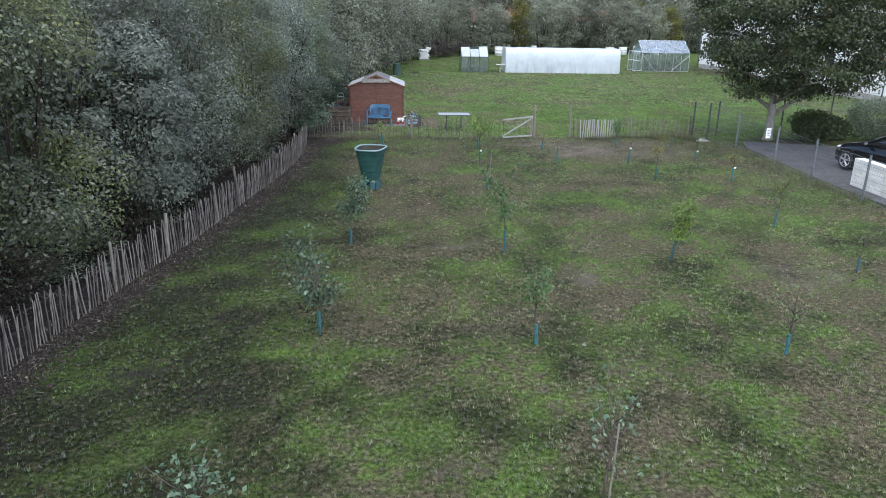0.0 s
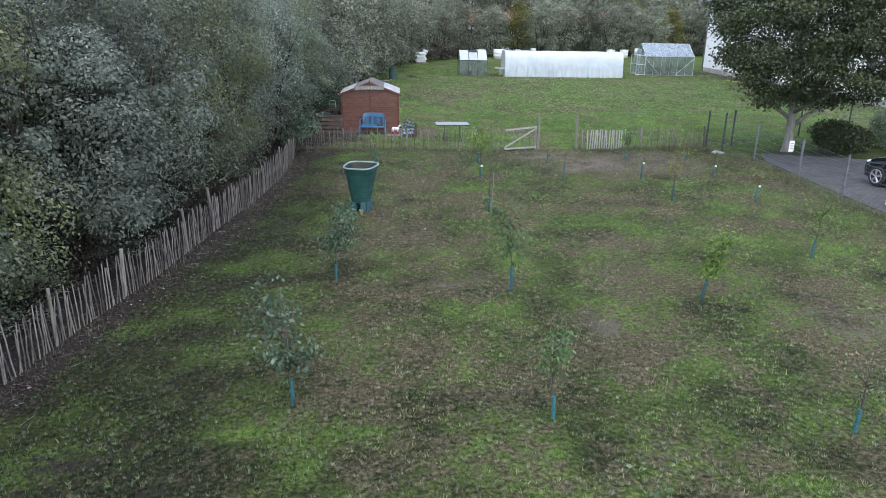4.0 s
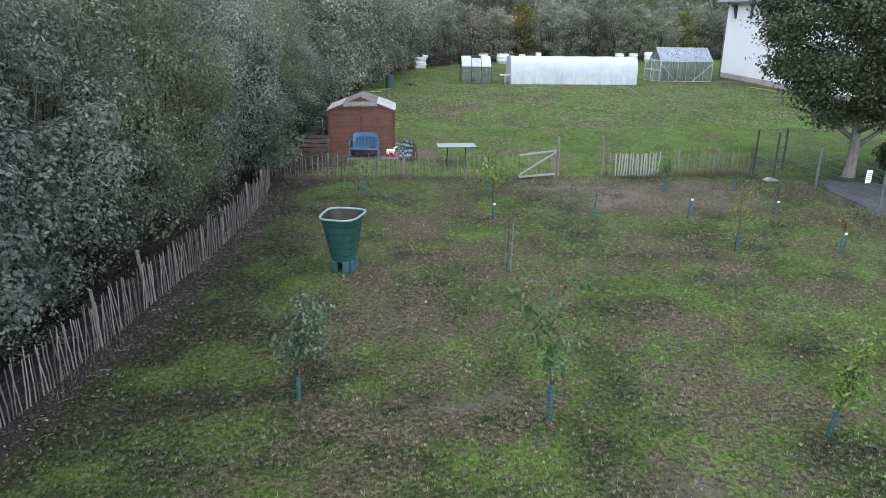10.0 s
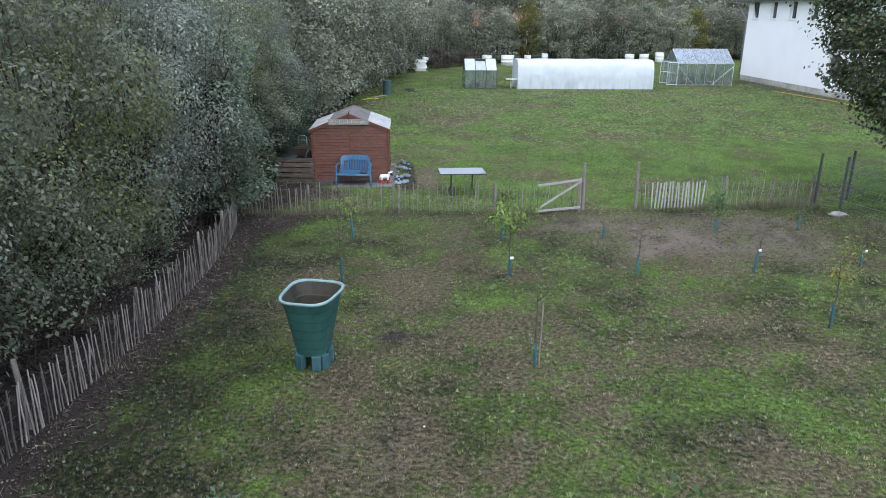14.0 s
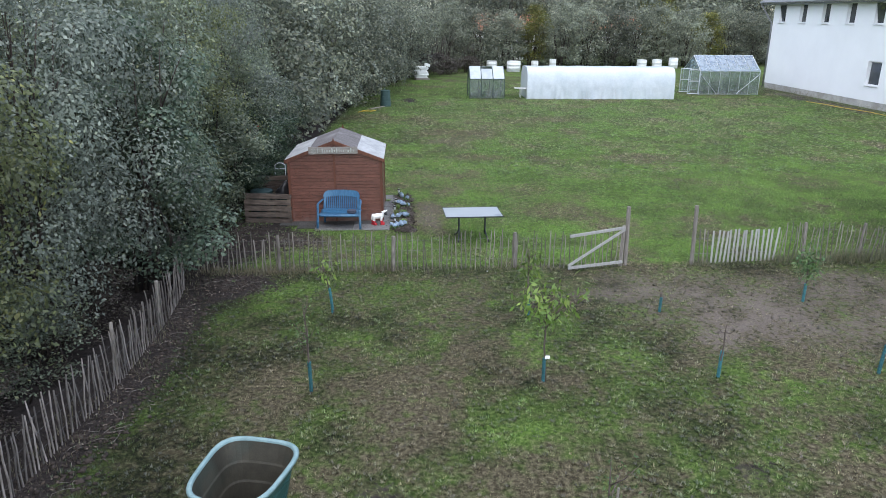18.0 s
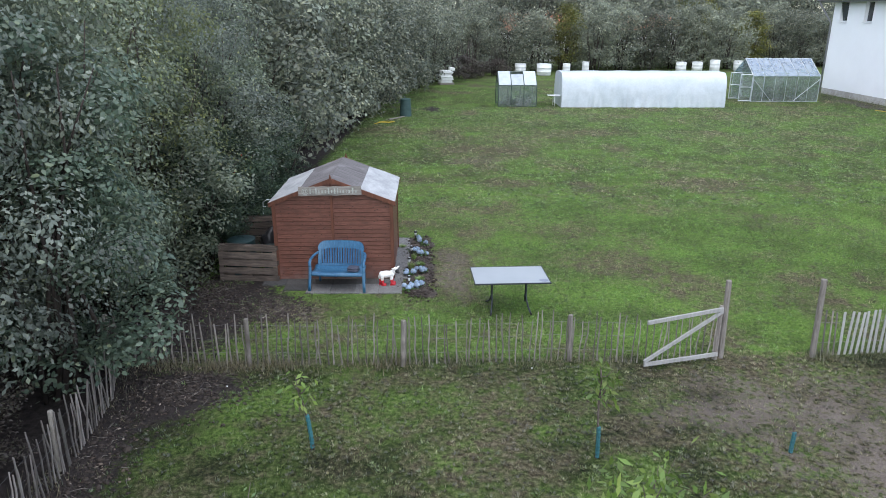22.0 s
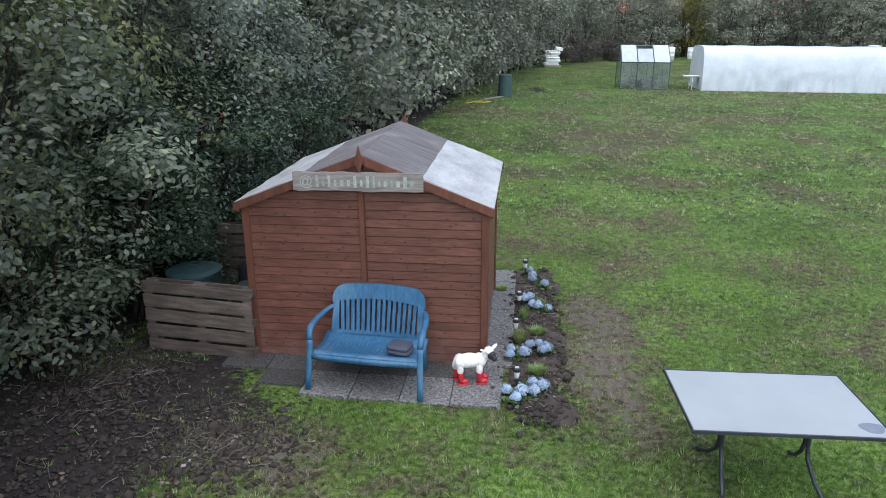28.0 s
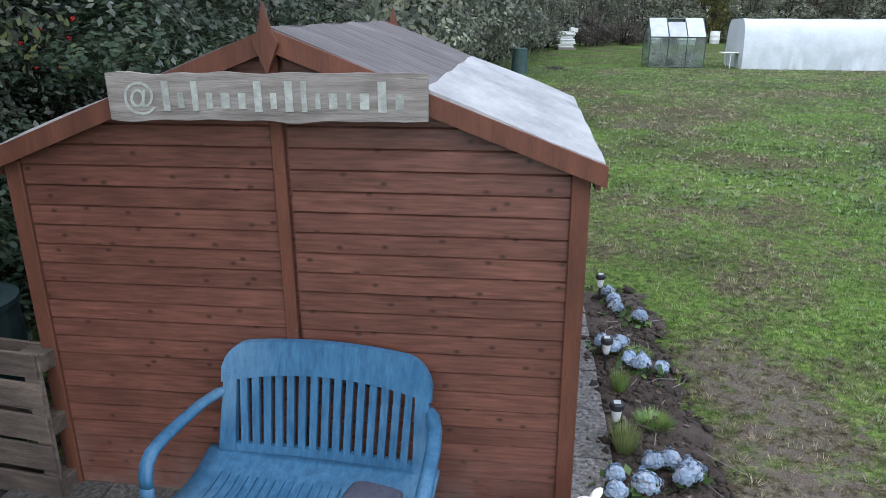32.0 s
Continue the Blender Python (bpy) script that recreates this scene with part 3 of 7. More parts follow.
SPOTS += [
    (-1.9, -4.7, 1.0, 0.9, 0.95, 0.2), (-2.5, -2.0, 1.5, 1.9, 0.97, 0.1), (3.7, 13.0, 1.3, 1.3, 0.4, 0.8), (6.3, -5.2, 1.4, 1.3, 0.6, 0.6), (-1.9, -0.8, 0.9, 0.8, 0.97, 0.1),
    (-0.55, -1.75, 0.8, 0.65, 0.5, 0.8), (-1.35, -1.0, 0.85, 0.55, 0.92, 0.2), (2.45, 0.7, 0.6, 1.9, 0.5, 0.9), (3.0, 3.4, 0.6, 0.8, 0.15, 0.8), (4.6, 9.0, 1.2, 0.8, 0.1, 0.8), (6.1, 1.0, 1.1, 0.7, 0.2, 0.8), (4.4, 15.2, 1.8, 1.0, 0.15, 0.85), (9.5, 20.0, 2.2, 1.2, 0.1, 0.8), (11.0, 9.0, 2.0, 1.0, 0.1, 0.8), (5.5, 3.7, 1.2, 1.0, 0.1, 0.7), (1.7, -9.0, 0.9, 0.7, 0.15, 0.9), (-0.3, -9.3, 0.7, 1.1, 0.25, 1.0),
    (2.9, -4.8, 1.0, 0.7, 0.3, 0.6), (6.0, 17.2, 1.7, 2.0, 0.3, 0.7), (2.1, 29.3, 0.6, 1.5, 0.9, 0.3), (-2.2, 6.0, 1.4, 6.0, 0.9, 0.2), (13.6, -9.5, 0.9, 4.5, 0.5, 0.5), (29.9, 29.0, 1.1, 10.0, 0.8, 0.5),
]


def shaded_lush_part(x, y):
    """Dark clover-rich grass along the hedge; the mask also carries the hedge's shade, put into the colours."""
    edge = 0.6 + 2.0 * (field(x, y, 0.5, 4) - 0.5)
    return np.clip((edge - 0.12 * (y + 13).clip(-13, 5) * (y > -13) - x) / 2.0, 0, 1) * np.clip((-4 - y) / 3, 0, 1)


def cover(x, y):
    """How bare and how dry the ground is at places in the plan."""
    soil = 0.35 * field(x, y, 1.4) + 0.25 * np.clip(field(x + 50, y, 0.4, 4) - 0.55, 0, 1) * 3 - 0.06
    dry = np.clip(2.0 * field(x, y + 80, 0.7, 5) - 0.66 + 0.9 * (field(x, y, 3.1, 2) - 0.5), 0, 1)
    dry = np.where(y > -3.5, np.clip(0.5 * dry + np.where(y > 4, 0.02, -0.08) + np.where(y > 4, 1.6, 2.1) * (field(x, y, 0.7, 5) - 0.5), 0, 1), dry)
    soil = np.where(y > -3.5, 0.5 * soil, soil)
    wob = 1 + 1.1 * (field(x, y, 1.1) - 0.5)
    for cx, cy, rx, ry, s, d in SPOTS:
        near = np.clip(1.5 - 1.15 * np.sqrt(((x - cx) / rx) ** 2 + ((y - cy) / ry) ** 2) * wob, 0, 1)
        near = near * (0.45 + 0.75 * field(x + cx, y, 2.7, 3)) if s < 0.85 and d < 0.8 else np.clip(near * (0.7 + 0.8 * field(x, y, 2.7, 3)), 0, 1)
        soil, dry = np.maximum(soil, s * near), dry * (1 - near * 0.9) + d * near * 0.9
    shaded_lush = shaded_lush_part(x, y)
    dry *= 1 - 0.85 * shaded_lush
    # more dark soil flecks, deepening the hedge's painted shade
    soil = np.maximum(soil, 0.6 * shaded_lush * field(x, y, 1.9, 3))
    strip = np.clip(1.25 - (x - fence_x(y)) / (0.25 + 0.9 * field(x, y, 0.45, 4)), 0, 1) * (y < -3.6)
    shade = np.clip((-2.9 - x + 0.055 * np.clip(y + 2, 0, 60) + 0.3) / 0.8, 0, 1) * (y >= -3.6)
    strip, shade = strip * (x > -10), shade * (x > -10)
    soil = np.maximum(soil, np.maximum(strip, shade) * 0.95)
    dry = dry * (1 - np.maximum(strip, shade)) * (1 - np.clip((soil - 0.75) / 0.15, 0, 1))
    return np.clip(soil, 0, 1), np.clip(dry, 0, 1)


def freshness(x, y):
    """Share of bright new grass."""
    wild = np.clip(1.7 * field(x + 20, y + 5, 1.3, 5) - 0.52, 0, 1)
    return np.maximum(wild, np.where((y > -3.7) & (y < 9), 0.86, np.where(y >= 9, 0.62, 0.0)) + 0.9 * (wild - 0.4))


def make_ground():
    gx = np.r_[-1500, -600, -250, -110, -60, -35, -22, -15, np.arange(-10, 35, 0.3), 38, 45, 60, 110, 250, 600, 1500]
    gy = np.r_[-1500, -600, -250, -120, -80, -60, -48, np.arange(-40, 12, 0.3), np.arange(12, 72, 0.6), 80, 100, 140, 250, 600, 1500]
    x, y = np.meshgrid(gx, gy)
    z = 0.018 * (field(x, y, 1.3) - 0.5) - 0.004
    n, k = len(gx), len(gy)
    i = (np.arange(k - 1)[:, None] * n + np.arange(n - 1)[None]).ravel()
    soil, dry = cover(x.ravel(), y.ravel())
    me = array_mesh("ground", np.stack([x, y, z], -1).reshape(-1, 3), np.stack([i, i + 1, i + n + 1, i + n], 1), GROUND, soil=soil, dry=dry, vivid=np.clip(freshness(x.ravel(), y.ravel()) - 0.2 * shaded_lush_part(x.ravel(), y.ravel()), 0, 1))
    return tagged(new("ground", me), "patchy mown lawn with dry and bare spots", "lawn", kind="structure")


make_ground()


def make_grass(name, x0, x1, y0, y1, per, tall, wide, seed, label, pitch=0.15):
    """Blades of grass over a rectangle of the plan, gathered into tussocks, thin where the soil is bare."""
    rng = np.random.default_rng(seed)
    n = int((x1 - x0) * (y1 - y0) * per)
    x, y = rng.uniform(x0, x1, n), rng.uniform(y0, y1, n)
    dx, dy, inside, chance = nearest_tussock(x, y, pitch)
    broad = 0.6 * field(x, y, 3.0, 2) + 0.4 * field(x + 9, y, 1.1, 2)
    soil, dry = cover(x, y)
    keep = rng.uniform(0, 1, n) < np.clip(1.25 - 1.25 * soil, 0.03, 1) * np.clip(0.22 + 1.5 * inside, 0, 1) * np.where(y > -3.7, 1, np.clip(3.2 * broad - 0.75, 0.15, 1))
    keep &= ~((x > -1.75) & (x < 1.5) & (y > -0.8) & (y < 2.9)) & ~((x > 1.4) & (x < 1.90 + 0.12 * np.sin(y * 7)) & (y > -0.95) & (y < 2.95))
    keep &= ~((x > 14.95) & (y > -40) & (y < -4.6)) & (x > np.where(y < -3.6, fence_x(y) - 0.3, -9))
    x, y, dx, dy, inside, chance, dry = (v[keep] for v in (x, y, dx, dy, inside, chance, dry))
    n = len(x)
    vivid = np.clip(freshness(x, y) + 0.7 * (chance - 0.5) + 0.35 * shaded_lush_part(x, y) + rng.normal(0, 0.08, n), 0, 1)
    h = tall * rng.uniform(0.5, 1.2, n) * (0.35 + 0.95 * inside) * (0.75 + 0.5 * chance) * (1 - 0.35 * dry)
    a, lean = rng.uniform(0, 2 * np.pi, n), rng.uniform(0.05, 0.95, n)
    side = np.stack([np.cos(a), np.sin(a), 0 * a], 1) * (wide * rng.uniform(0.6, 1.3, n))[:, None]
    way = np.arctan2(dy, dx) + rng.normal(0, 0.8, n)
    foot = np.stack([x, y, np.full(n, -0.012)], 1)
    tip = foot + np.stack([np.cos(way) * lean * h, np.sin(way) * lean * h, h], 1)
    v = np.stack([foot - side, foot + side, tip], 1).reshape(-1, 3)
    # clover band: greener blades, with the hedge's shade painted in by lowering tone
    shaded_lush = shaded_lush_part(x, y)
    straw = np.clip(1.25 * dry - 0.12 + 0.75 * (lattice.table[(chance * 4001).astype(int) % 512, 9] - 0.55) * (1 - 0.6 * shaded_lush) + rng.normal(0, 0.12, n), 0, 1)
    # the inside term darkens blades towards tussock edges, painting shade into the gaps
    tuft = np.clip(np.where(y > 9, 0.76, np.where(y > -3.7, 0.61, 0.42 - 0.10 * np.clip((y + 9) / 3, 0, 1))) + 0.92 * (chance - 0.5) * (1 - 0.30 * dry) + 0.30 * (inside - 0.4) + 0.10 * dry + (0.75 - 0.3 * shaded_lush) * (field(x, y + 3, 1.3, 3) - 0.5) - 0.52 * shaded_lush, 0, 1)
    ob = new(name, array_mesh(name, v, np.arange(3 * n).reshape(-1, 3), GRASS, dry=np.repeat(straw, 3), vivid=np.repeat(vivid, 3), tuft=np.repeat(tuft, 3)))
    return tagged(ob, label, "grass", kind="stuff")


def make_tufts(name, x0, x1, y0, y1, pitch, blades, tall, thick, seed, label):
    """A rosette of blades in the middle of each tussock, with a tone of its own."""
    rng = np.random.default_rng(seed)
    i, j = np.meshgrid(np.arange(int(x0 / pitch), int(x1 / pitch)), np.arange(int(y0 / pitch), int(y1 / pitch)))
    x, y, chance = tussocks(i.ravel(), j.ravel(), pitch)
    soil, dry = cover(x, y)
    keep = rng.uniform(0, 1, len(x)) < np.clip(1.2 - 1.3 * soil, 0.04, 1) * np.clip(3.0 * field(x + 14, y, 1.3, 3) - 0.45, 0.08, 1) * np.clip(1.3 - dry, 0.25, 1)
    keep &= ~((x > -1.85) & (x < 2.1) & (y > -0.95) & (y < 3.05)) & ~((x > 14.7) & (y < -4.4)) & (x > np.where(y < -3.6, fence_x(y) + 0.05, -3.2))
    x, y, dry, chance = x[keep], y[keep], dry[keep], chance[keep]
    n = len(x)
    # tufts in the clover band get the same painted hedge shade
    shaded_lush = shaded_lush_part(x, y)
    tone = np.clip(np.where(y > 9, 0.76, np.where(y > -3.7, 0.62, 0.44 - 0.12 * np.clip((y + 9) / 3, 0, 1))) + 0.90 * (chance - 0.5) * (1 - 0.5 * dry) - 0.12 * dry + (0.7 - 0.3 * shaded_lush) * (field(x, y + 3, 1.3, 3) - 0.5) - 0.50 * shaded_lush, 0, 1)
    dry = np.clip(1.2 * dry - 0.08 + rng.normal(0.0, 0.13, n) * (1 - 0.7 * shaded_lush), 0, 1)
    fresh = np.clip(freshness(x, y) + 0.5 * (chance - 0.5) + 0.35 * shaded_lush + rng.normal(0, 0.15, n), 0, 1)
    wide, high = pitch * rng.uniform(0.30, 0.68, n), tall * rng.uniform(0.5, 1.25, n)
    a = rng.uniform(0, 2 * np.pi, (n, blades))
    out = np.stack([np.cos(a), np.sin(a)], -1)
    near, far = rng.uniform(0, 0.55, (n, blades)) * wide[:, None], rng.uniform(0.6, 1.15, (n, blades)) * wide[:, None]
    c = np.stack([x, y], 1)[:, None]
    foot = np.concatenate([c + out * near[..., None], np.full((n, blades, 1), -0.012)], 2)
    tip = np.concatenate([c + out * far[..., None], (high[:, None] * rng.uniform(0.45, 1.1, (n, blades)))[..., None]], 2)
    side = np.stack([-np.sin(a), np.cos(a), 0 * a], -1) * (thick * wide)[:, None, None] * rng.uniform(0.5, 1.1, (n, blades, 1))
    v = np.stack([foot - side, foot + side, tip], 2).reshape(-1, 3)
    rep = 3 * blades
    ob = new(name, array_mesh(name, v, np.arange(3 * n * blades).reshape(-1, 3), GRASS, dry=np.repeat(dry, rep), vivid=np.repeat(fresh, rep), tuft=np.repeat(tone, rep)))
    return tagged(ob, label, "grass", kind="stuff")


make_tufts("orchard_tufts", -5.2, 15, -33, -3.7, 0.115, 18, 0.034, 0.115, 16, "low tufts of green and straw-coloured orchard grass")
make_tufts("garden_tufts", -3.0, 14, -3.7, 7, 0.115, 16, 0.028, 0.075, 17, "low tufts of green grass in the garden lawn")
make_tufts("lawn_tufts", -2, 31, 6, 30, 0.22, 10, 0.050, 0.16, 18, "low tufts of yellow-green lawn grass")
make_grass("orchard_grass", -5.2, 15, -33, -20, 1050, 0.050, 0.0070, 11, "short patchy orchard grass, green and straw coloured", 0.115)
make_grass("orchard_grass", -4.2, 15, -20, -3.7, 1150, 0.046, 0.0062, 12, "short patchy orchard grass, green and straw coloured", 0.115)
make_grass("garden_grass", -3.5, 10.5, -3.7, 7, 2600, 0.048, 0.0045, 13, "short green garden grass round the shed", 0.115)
make_grass("lawn_grass", -2, 31, 7, 20, 330, 0.065, 0.009, 14, "mown lawn grass behind the shed", 0.22)
make_grass("lawn_grass", 10.5, 31, -3.3, 7, 280, 0.065, 0.009, 19, "mown lawn grass beside the maple", 0.22)
make_grass("lawn_grass", -2, 31, 20, 42, 140, 0.07, 0.014, 15, "mown lawn grass running back to the greenhouses", 0.3)


def rough_grass(name, pts, per, tall, spread, dryness, seed, label):
    """Unmown tufts along a line."""
    rng = np.random.default_rng(seed)
    out = []
    for (xa, ya), (xb, yb) in zip(pts, pts[1:]):
        n = int(math.hypot(xb - xa, yb - ya) * per)
        t = rng.uniform(0, 1, n)
        out.append(np.stack([xa + (xb - xa) * t, ya + (yb - ya) * t], 1))
    p = np.concatenate(out) + rng.normal(0, spread, (sum(map(len, out)), 2))
    n = len(p)
    clump = np.clip(field(p[:, 0], p[:, 1], 1.7, 2) * 2 - 0.45, 0.1, 1.3)
    h, a, lean = tall * rng.uniform(0.4, 1.2, n) * clump, rng.uniform(0, 2 * np.pi, n), rng.uniform(0.1, 0.9, n)
    side = np.stack([np.cos(a), np.sin(a), 0 * a], 1) * 0.004
    foot = np.stack([p[:, 0], p[:, 1], np.full(n, -0.01)], 1)
    tip = foot + np.stack([np.sin(a) * lean * h, -np.cos(a) * lean * h, h], 1)
    v = np.stack([foot - side, foot + side, tip], 1).reshape(-1, 3)
    tone = np.clip(rng.normal(dryness, 0.3, n) + 0.4 * (field(p[:, 0], p[:, 1], 0.8) - 0.5), 0, 1)
    ob = new(name, array_mesh(name, v, np.arange(3 * n).reshape(-1, 3), GRASS, dry=np.repeat(tone, 3), tuft=np.full(3 * n, 0.45)))
    return tagged(ob, label, "grass", kind="stuff")


rough_grass("rough_grass", [(-2.6, -3.9), (1.6, -3.88)], 600, 0.22, 0.12, 0.7, 21, "long dry grass along the foot of the paling fence")
rough_grass("rough_grass", [(1.6, -3.85), (5.4, -3.85)], 320, 0.16, 0.10, 0.35, 26, "longer grass along the foot of the paling fence")
rough_grass("rough_grass", [(8.3, -3.7), (13.8, -3.5)], 700, 0.30, 0.12, 0.2, 22, "long green grass along the foot of the paling fence")
rough_grass("rough_grass", [(14.0, -4.2), (14.5, -8.5), (14.4, -20)], 500, 0.30, 0.22, 0.25, 23, "long grass and weeds along the mesh fence")
rough_grass("rough_grass", FENCE, 160, 0.16, 0.22, 0.5, 24, "sparse weeds along the foot of the paling fence")
rough_grass("rough_grass", [(30.3, 16), (30.3, 38)], 120, 0.5, 0.35, 0.5, 25, "dry weeds along the foot of the house wall")

def soil_litter(name, spots, seed, label, clods, dead, sticks, lift=0.004):
    """Clods, fallen leaves and thin sticks lying over stretches of bare soil, each stretch a middle and half sizes."""
    rng = np.random.default_rng(seed)

    def scatter(n):
        k = rng.integers(0, len(spots), n)
        s = np.array(spots)[k]
        return s[:, :2] + rng.normal(0, 0.5, (n, 2)) * s[:, 2:]

    base = np.array([(1, 0, 0), (-1, 0, 0), (0, 1, 0), (0, -1, 0), (0, 0, 1), (0, 0, -1)], float)
    tri = np.array([(0, 2, 4), (2, 1, 4), (1, 3, 4), (3, 0, 4), (2, 0, 5), (1, 2, 5), (3, 1, 5), (0, 3, 5)])
    p, size = scatter(clods), rng.gamma(2.0, 0.008, clods)[:, None, None] + 0.006
    turn = rng.uniform(0, 6.3, clods)
    v = base[None] * size * rng.uniform(0.6, 1.2, (clods, 6, 1)) * np.array((1.2, 0.9, 0.6))
    c, s = np.cos(turn)[:, None], np.sin(turn)[:, None]
    v = np.stack([v[..., 0] * c - v[..., 1] * s + p[:, :1], v[..., 0] * s + v[..., 1] * c + p[:, 1:], v[..., 2] + lift], -1)
    f = (tri[None] + 6 * np.arange(clods)[:, None, None]).reshape(-1, 3)
    ob = new(name, array_mesh(name, v.reshape(-1, 3), f, SOIL))
    tagged(ob, label, "soil", kind="stuff")
    at = np.concatenate([scatter(dead), rng.uniform(0.003, 0.016, (dead, 1)) + lift], 1)
    way = rng.normal(0, 1, (dead, 3)) * (1, 1, 0.12)
    ob = new("fallen_leaves", leaves("fallen_leaves", at, way, 0.055, 0.017, LEAF_LITTER, 0.0, rng, None, 0.1, np.tile((0.0, 0.0, 1.0), (dead, 1))))
    tagged(ob, "small brown and grey fallen leaves lying on bare soil", "fallen leaves", kind="stuff")
    bm = bmesh.new()
    for x, y in scatter(sticks):
        a, ln = rng.uniform(0, 6.3), rng.uniform(0.06, 0.28)
        tube(bm, [(x, y, lift + 0.008), (x + math.cos(a) * ln * 0.5, y + math.sin(a) * ln * 0.5, lift + rng.uniform(0.008, 0.03)), (x + math.cos(a + 0.2) * ln, y + math.sin(a + 0.2) * ln, lift + 0.006)], [0.004, 0.003, 0.002], 4)
    ob = new("fallen_twigs", mesh_of(bm, "fallen_twigs", WOOD_DULL))
    tagged(ob, "thin grey twigs scattered over bare soil", "twigs", kind="stuff")


soil_litter("soil_clods", [(-2.4, -1.9, 1.5, 1.7), (-1.9, -4.6, 1.1, 0.8), (-2.6, -0.6, 0.9, 0.9), (-1.0, -1.6, 0.7, 0.7)], 61, "loose crumbs and clods of dark soil under the hedge", 5000, 900, 220)
soil_litter("soil_clods", [(float(fence_x(y)) + 0.30, y, 0.55, 1.6) for y in (-28.0, -26.0, -24.0, -22.0, -20.0, -18.0, -16.0, -14.0, -12.0, -10.0, -8.0, -6.5)], 62, "crumbs and clods of soil along the paling fence", 6500, 1500, 260)

road = bmesh.new()
slab(road, [(14.85, -45), (40, -45), (40, -10), (30, -6.5), (19.4, -5.6), (15.6, -4.4), (15.0, -6.0), (14.8, -11.8), (14.95, -15.5)], -0.05, 0.022)
solo("driveway", road, SETTS, label="driveway of small dark grey setts", category="driveway", kind="structure")


# ---------- hedge and trees ----------
def shrub_crown(name, seed, boughs, per, half, z0, z1, leaf, material, inside=0.2, size=0.70, full=False):
    """Rounded boughs of leaves set over an upright form, dark hollows between them."""
    rng = np.random.default_rng(seed)
    a, h = rng.uniform(0, 2 * np.pi, boughs), (np.arange(boughs) + rng.uniform(0, 1, boughs)) / boughs
    bulge = np.sqrt(np.clip(1 - np.abs(2 * h - 0.9) ** 3.0, 0.12, 1)) * (0.66 + 0.58 * lattice(None, a * 1.3 + seed * 7, h * 4 + seed))
    r = np.where(rng.uniform(0, 1, boughs) < inside, rng.uniform(0.25, 0.7, boughs), rng.uniform(0.78, 1.0, boughs))
    c = np.stack([np.cos(a) * bulge * r * half[0], np.sin(a) * bulge * r * half[1], z0 + (z1 - z0) * h], 1)
    d = rng.normal(0, 1, (boughs, per, 3))
    d[:, :, 2] += 0.25
    d /= np.linalg.norm(d, axis=2, keepdims=True)
    big = size * rng.uniform(0.55, 1.25, (boughs, 1, 1)) * np.array((1.0, 1.0, 0.72))
    shell = rng.uniform(0.45, 1.05, (boughs, per, 1)) ** 0.6
    ripple = 0.8 + 0.4 * lattice(None, d[:, :, 0] * 2.7 + seed, d[:, :, 1] * 2.7 + d[:, :, 2] * 2.1)[:, :, None]
    at = (c[:, None] + d * big * shell * ripple).reshape(-1, 3)
    tone = np.clip(rng.normal(0.5, 0.22, (boughs, 1)) + rng.normal(0, 0.15, (boughs, per)), 0, 1).ravel()
    out = d.reshape(-1, 3) * 0.7
    return leaves(name, at, out, leaf, leaf * 0.28, material, 0.3, rng, tone, 0.6, d.reshape(-1, 3), full)


def shrub_stems(name, seed, n, tall, spread, thick=0.035):
    rng = np.random.default_rng(seed)
    bm = bmesh.new()
    for k in range(n):
        a, s = rng.uniform(0, 2 * np.pi), rng.uniform(0.3, 1.0) * spread
        x0, y0 = rng.normal(0, 0.35, 2)
        pts = [(x0, y0, -0.05)]
        for q in (0.2, 0.45, 0.75, 1.0):
            pts.append((x0 + math.cos(a) * s * q**1.5 + rng.normal(0, 0.09), y0 + math.sin(a) * s * q**1.5 + rng.normal(0, 0.09), tall * q))
        tube(bm, pts, [thick, thick * 0.9, thick * 0.75, thick * 0.5, thick * 0.2], 5)
    return mesh_of(bm, name, STEM, smooth=True)


KINDS = [(LEAF_HEDGE, 0.076), (LEAF_BLUE, 0.072), (LEAF_HEDGE, 0.088), (LEAF_OLIVE, 0.078), (LEAF_BLUE, 0.078)]
NEAR_CROWNS = [shrub_crown("crown", 40 + k, 84, 250, (1.95, 2.2), 0.85, 6.1, leaf, material) for k, (material, leaf) in enumerate(KINDS)]
BROAD_CROWN = shrub_crown("crown", 47, 90, 230, (1.5, 1.5), 1.0, 5.4, 0.115, LEAF_BLUE, 0.2, 0.55, True)
LOW_CROWNS = [shrub_crown("crown", 60 + k, 70, 240, (1.4, 1.5), 0.5, 5.5, 0.085, (LEAF_DEEP, LEAF_IVY_SHADED, LEAF_HEDGE)[k], 0.2, 0.5, True) for k in range(3)]
FAR_CROWNS = [shrub_crown("crown", 50 + k, 100, 78, (2.3, 2.3), 0.5, 7.6, 0.20, LEAF_FAR, 0.25, 0.85) for k in range(3)]
GOLD_CROWN = shrub_crown("crown", 57, 90, 85, (1.8, 1.8), 1.2, 7.6, 0.17, LEAF_GOLD, 0.25, 0.75)
RUST_CROWN = shrub_crown("crown", 58, 60, 110, (2.0, 1.6), 0.3, 2.6, 0.13, LEAF_RUST, 0.25, 0.6)
FAINT_CROWN = shrub_crown("crown", 55, 90, 42, (2.3, 2.3), 0.5, 7.6, 0.25, LEAF_FAR, 0.2, 0.9)
NEAR_STEMS = [shrub_stems("woody_base", 70 + k, 11, 5.0, 1.5) for k in range(2)]
SKIRT_STEMS = shrub_stems("woody_base", 77, 14, 1.3, 0.8, 0.016)
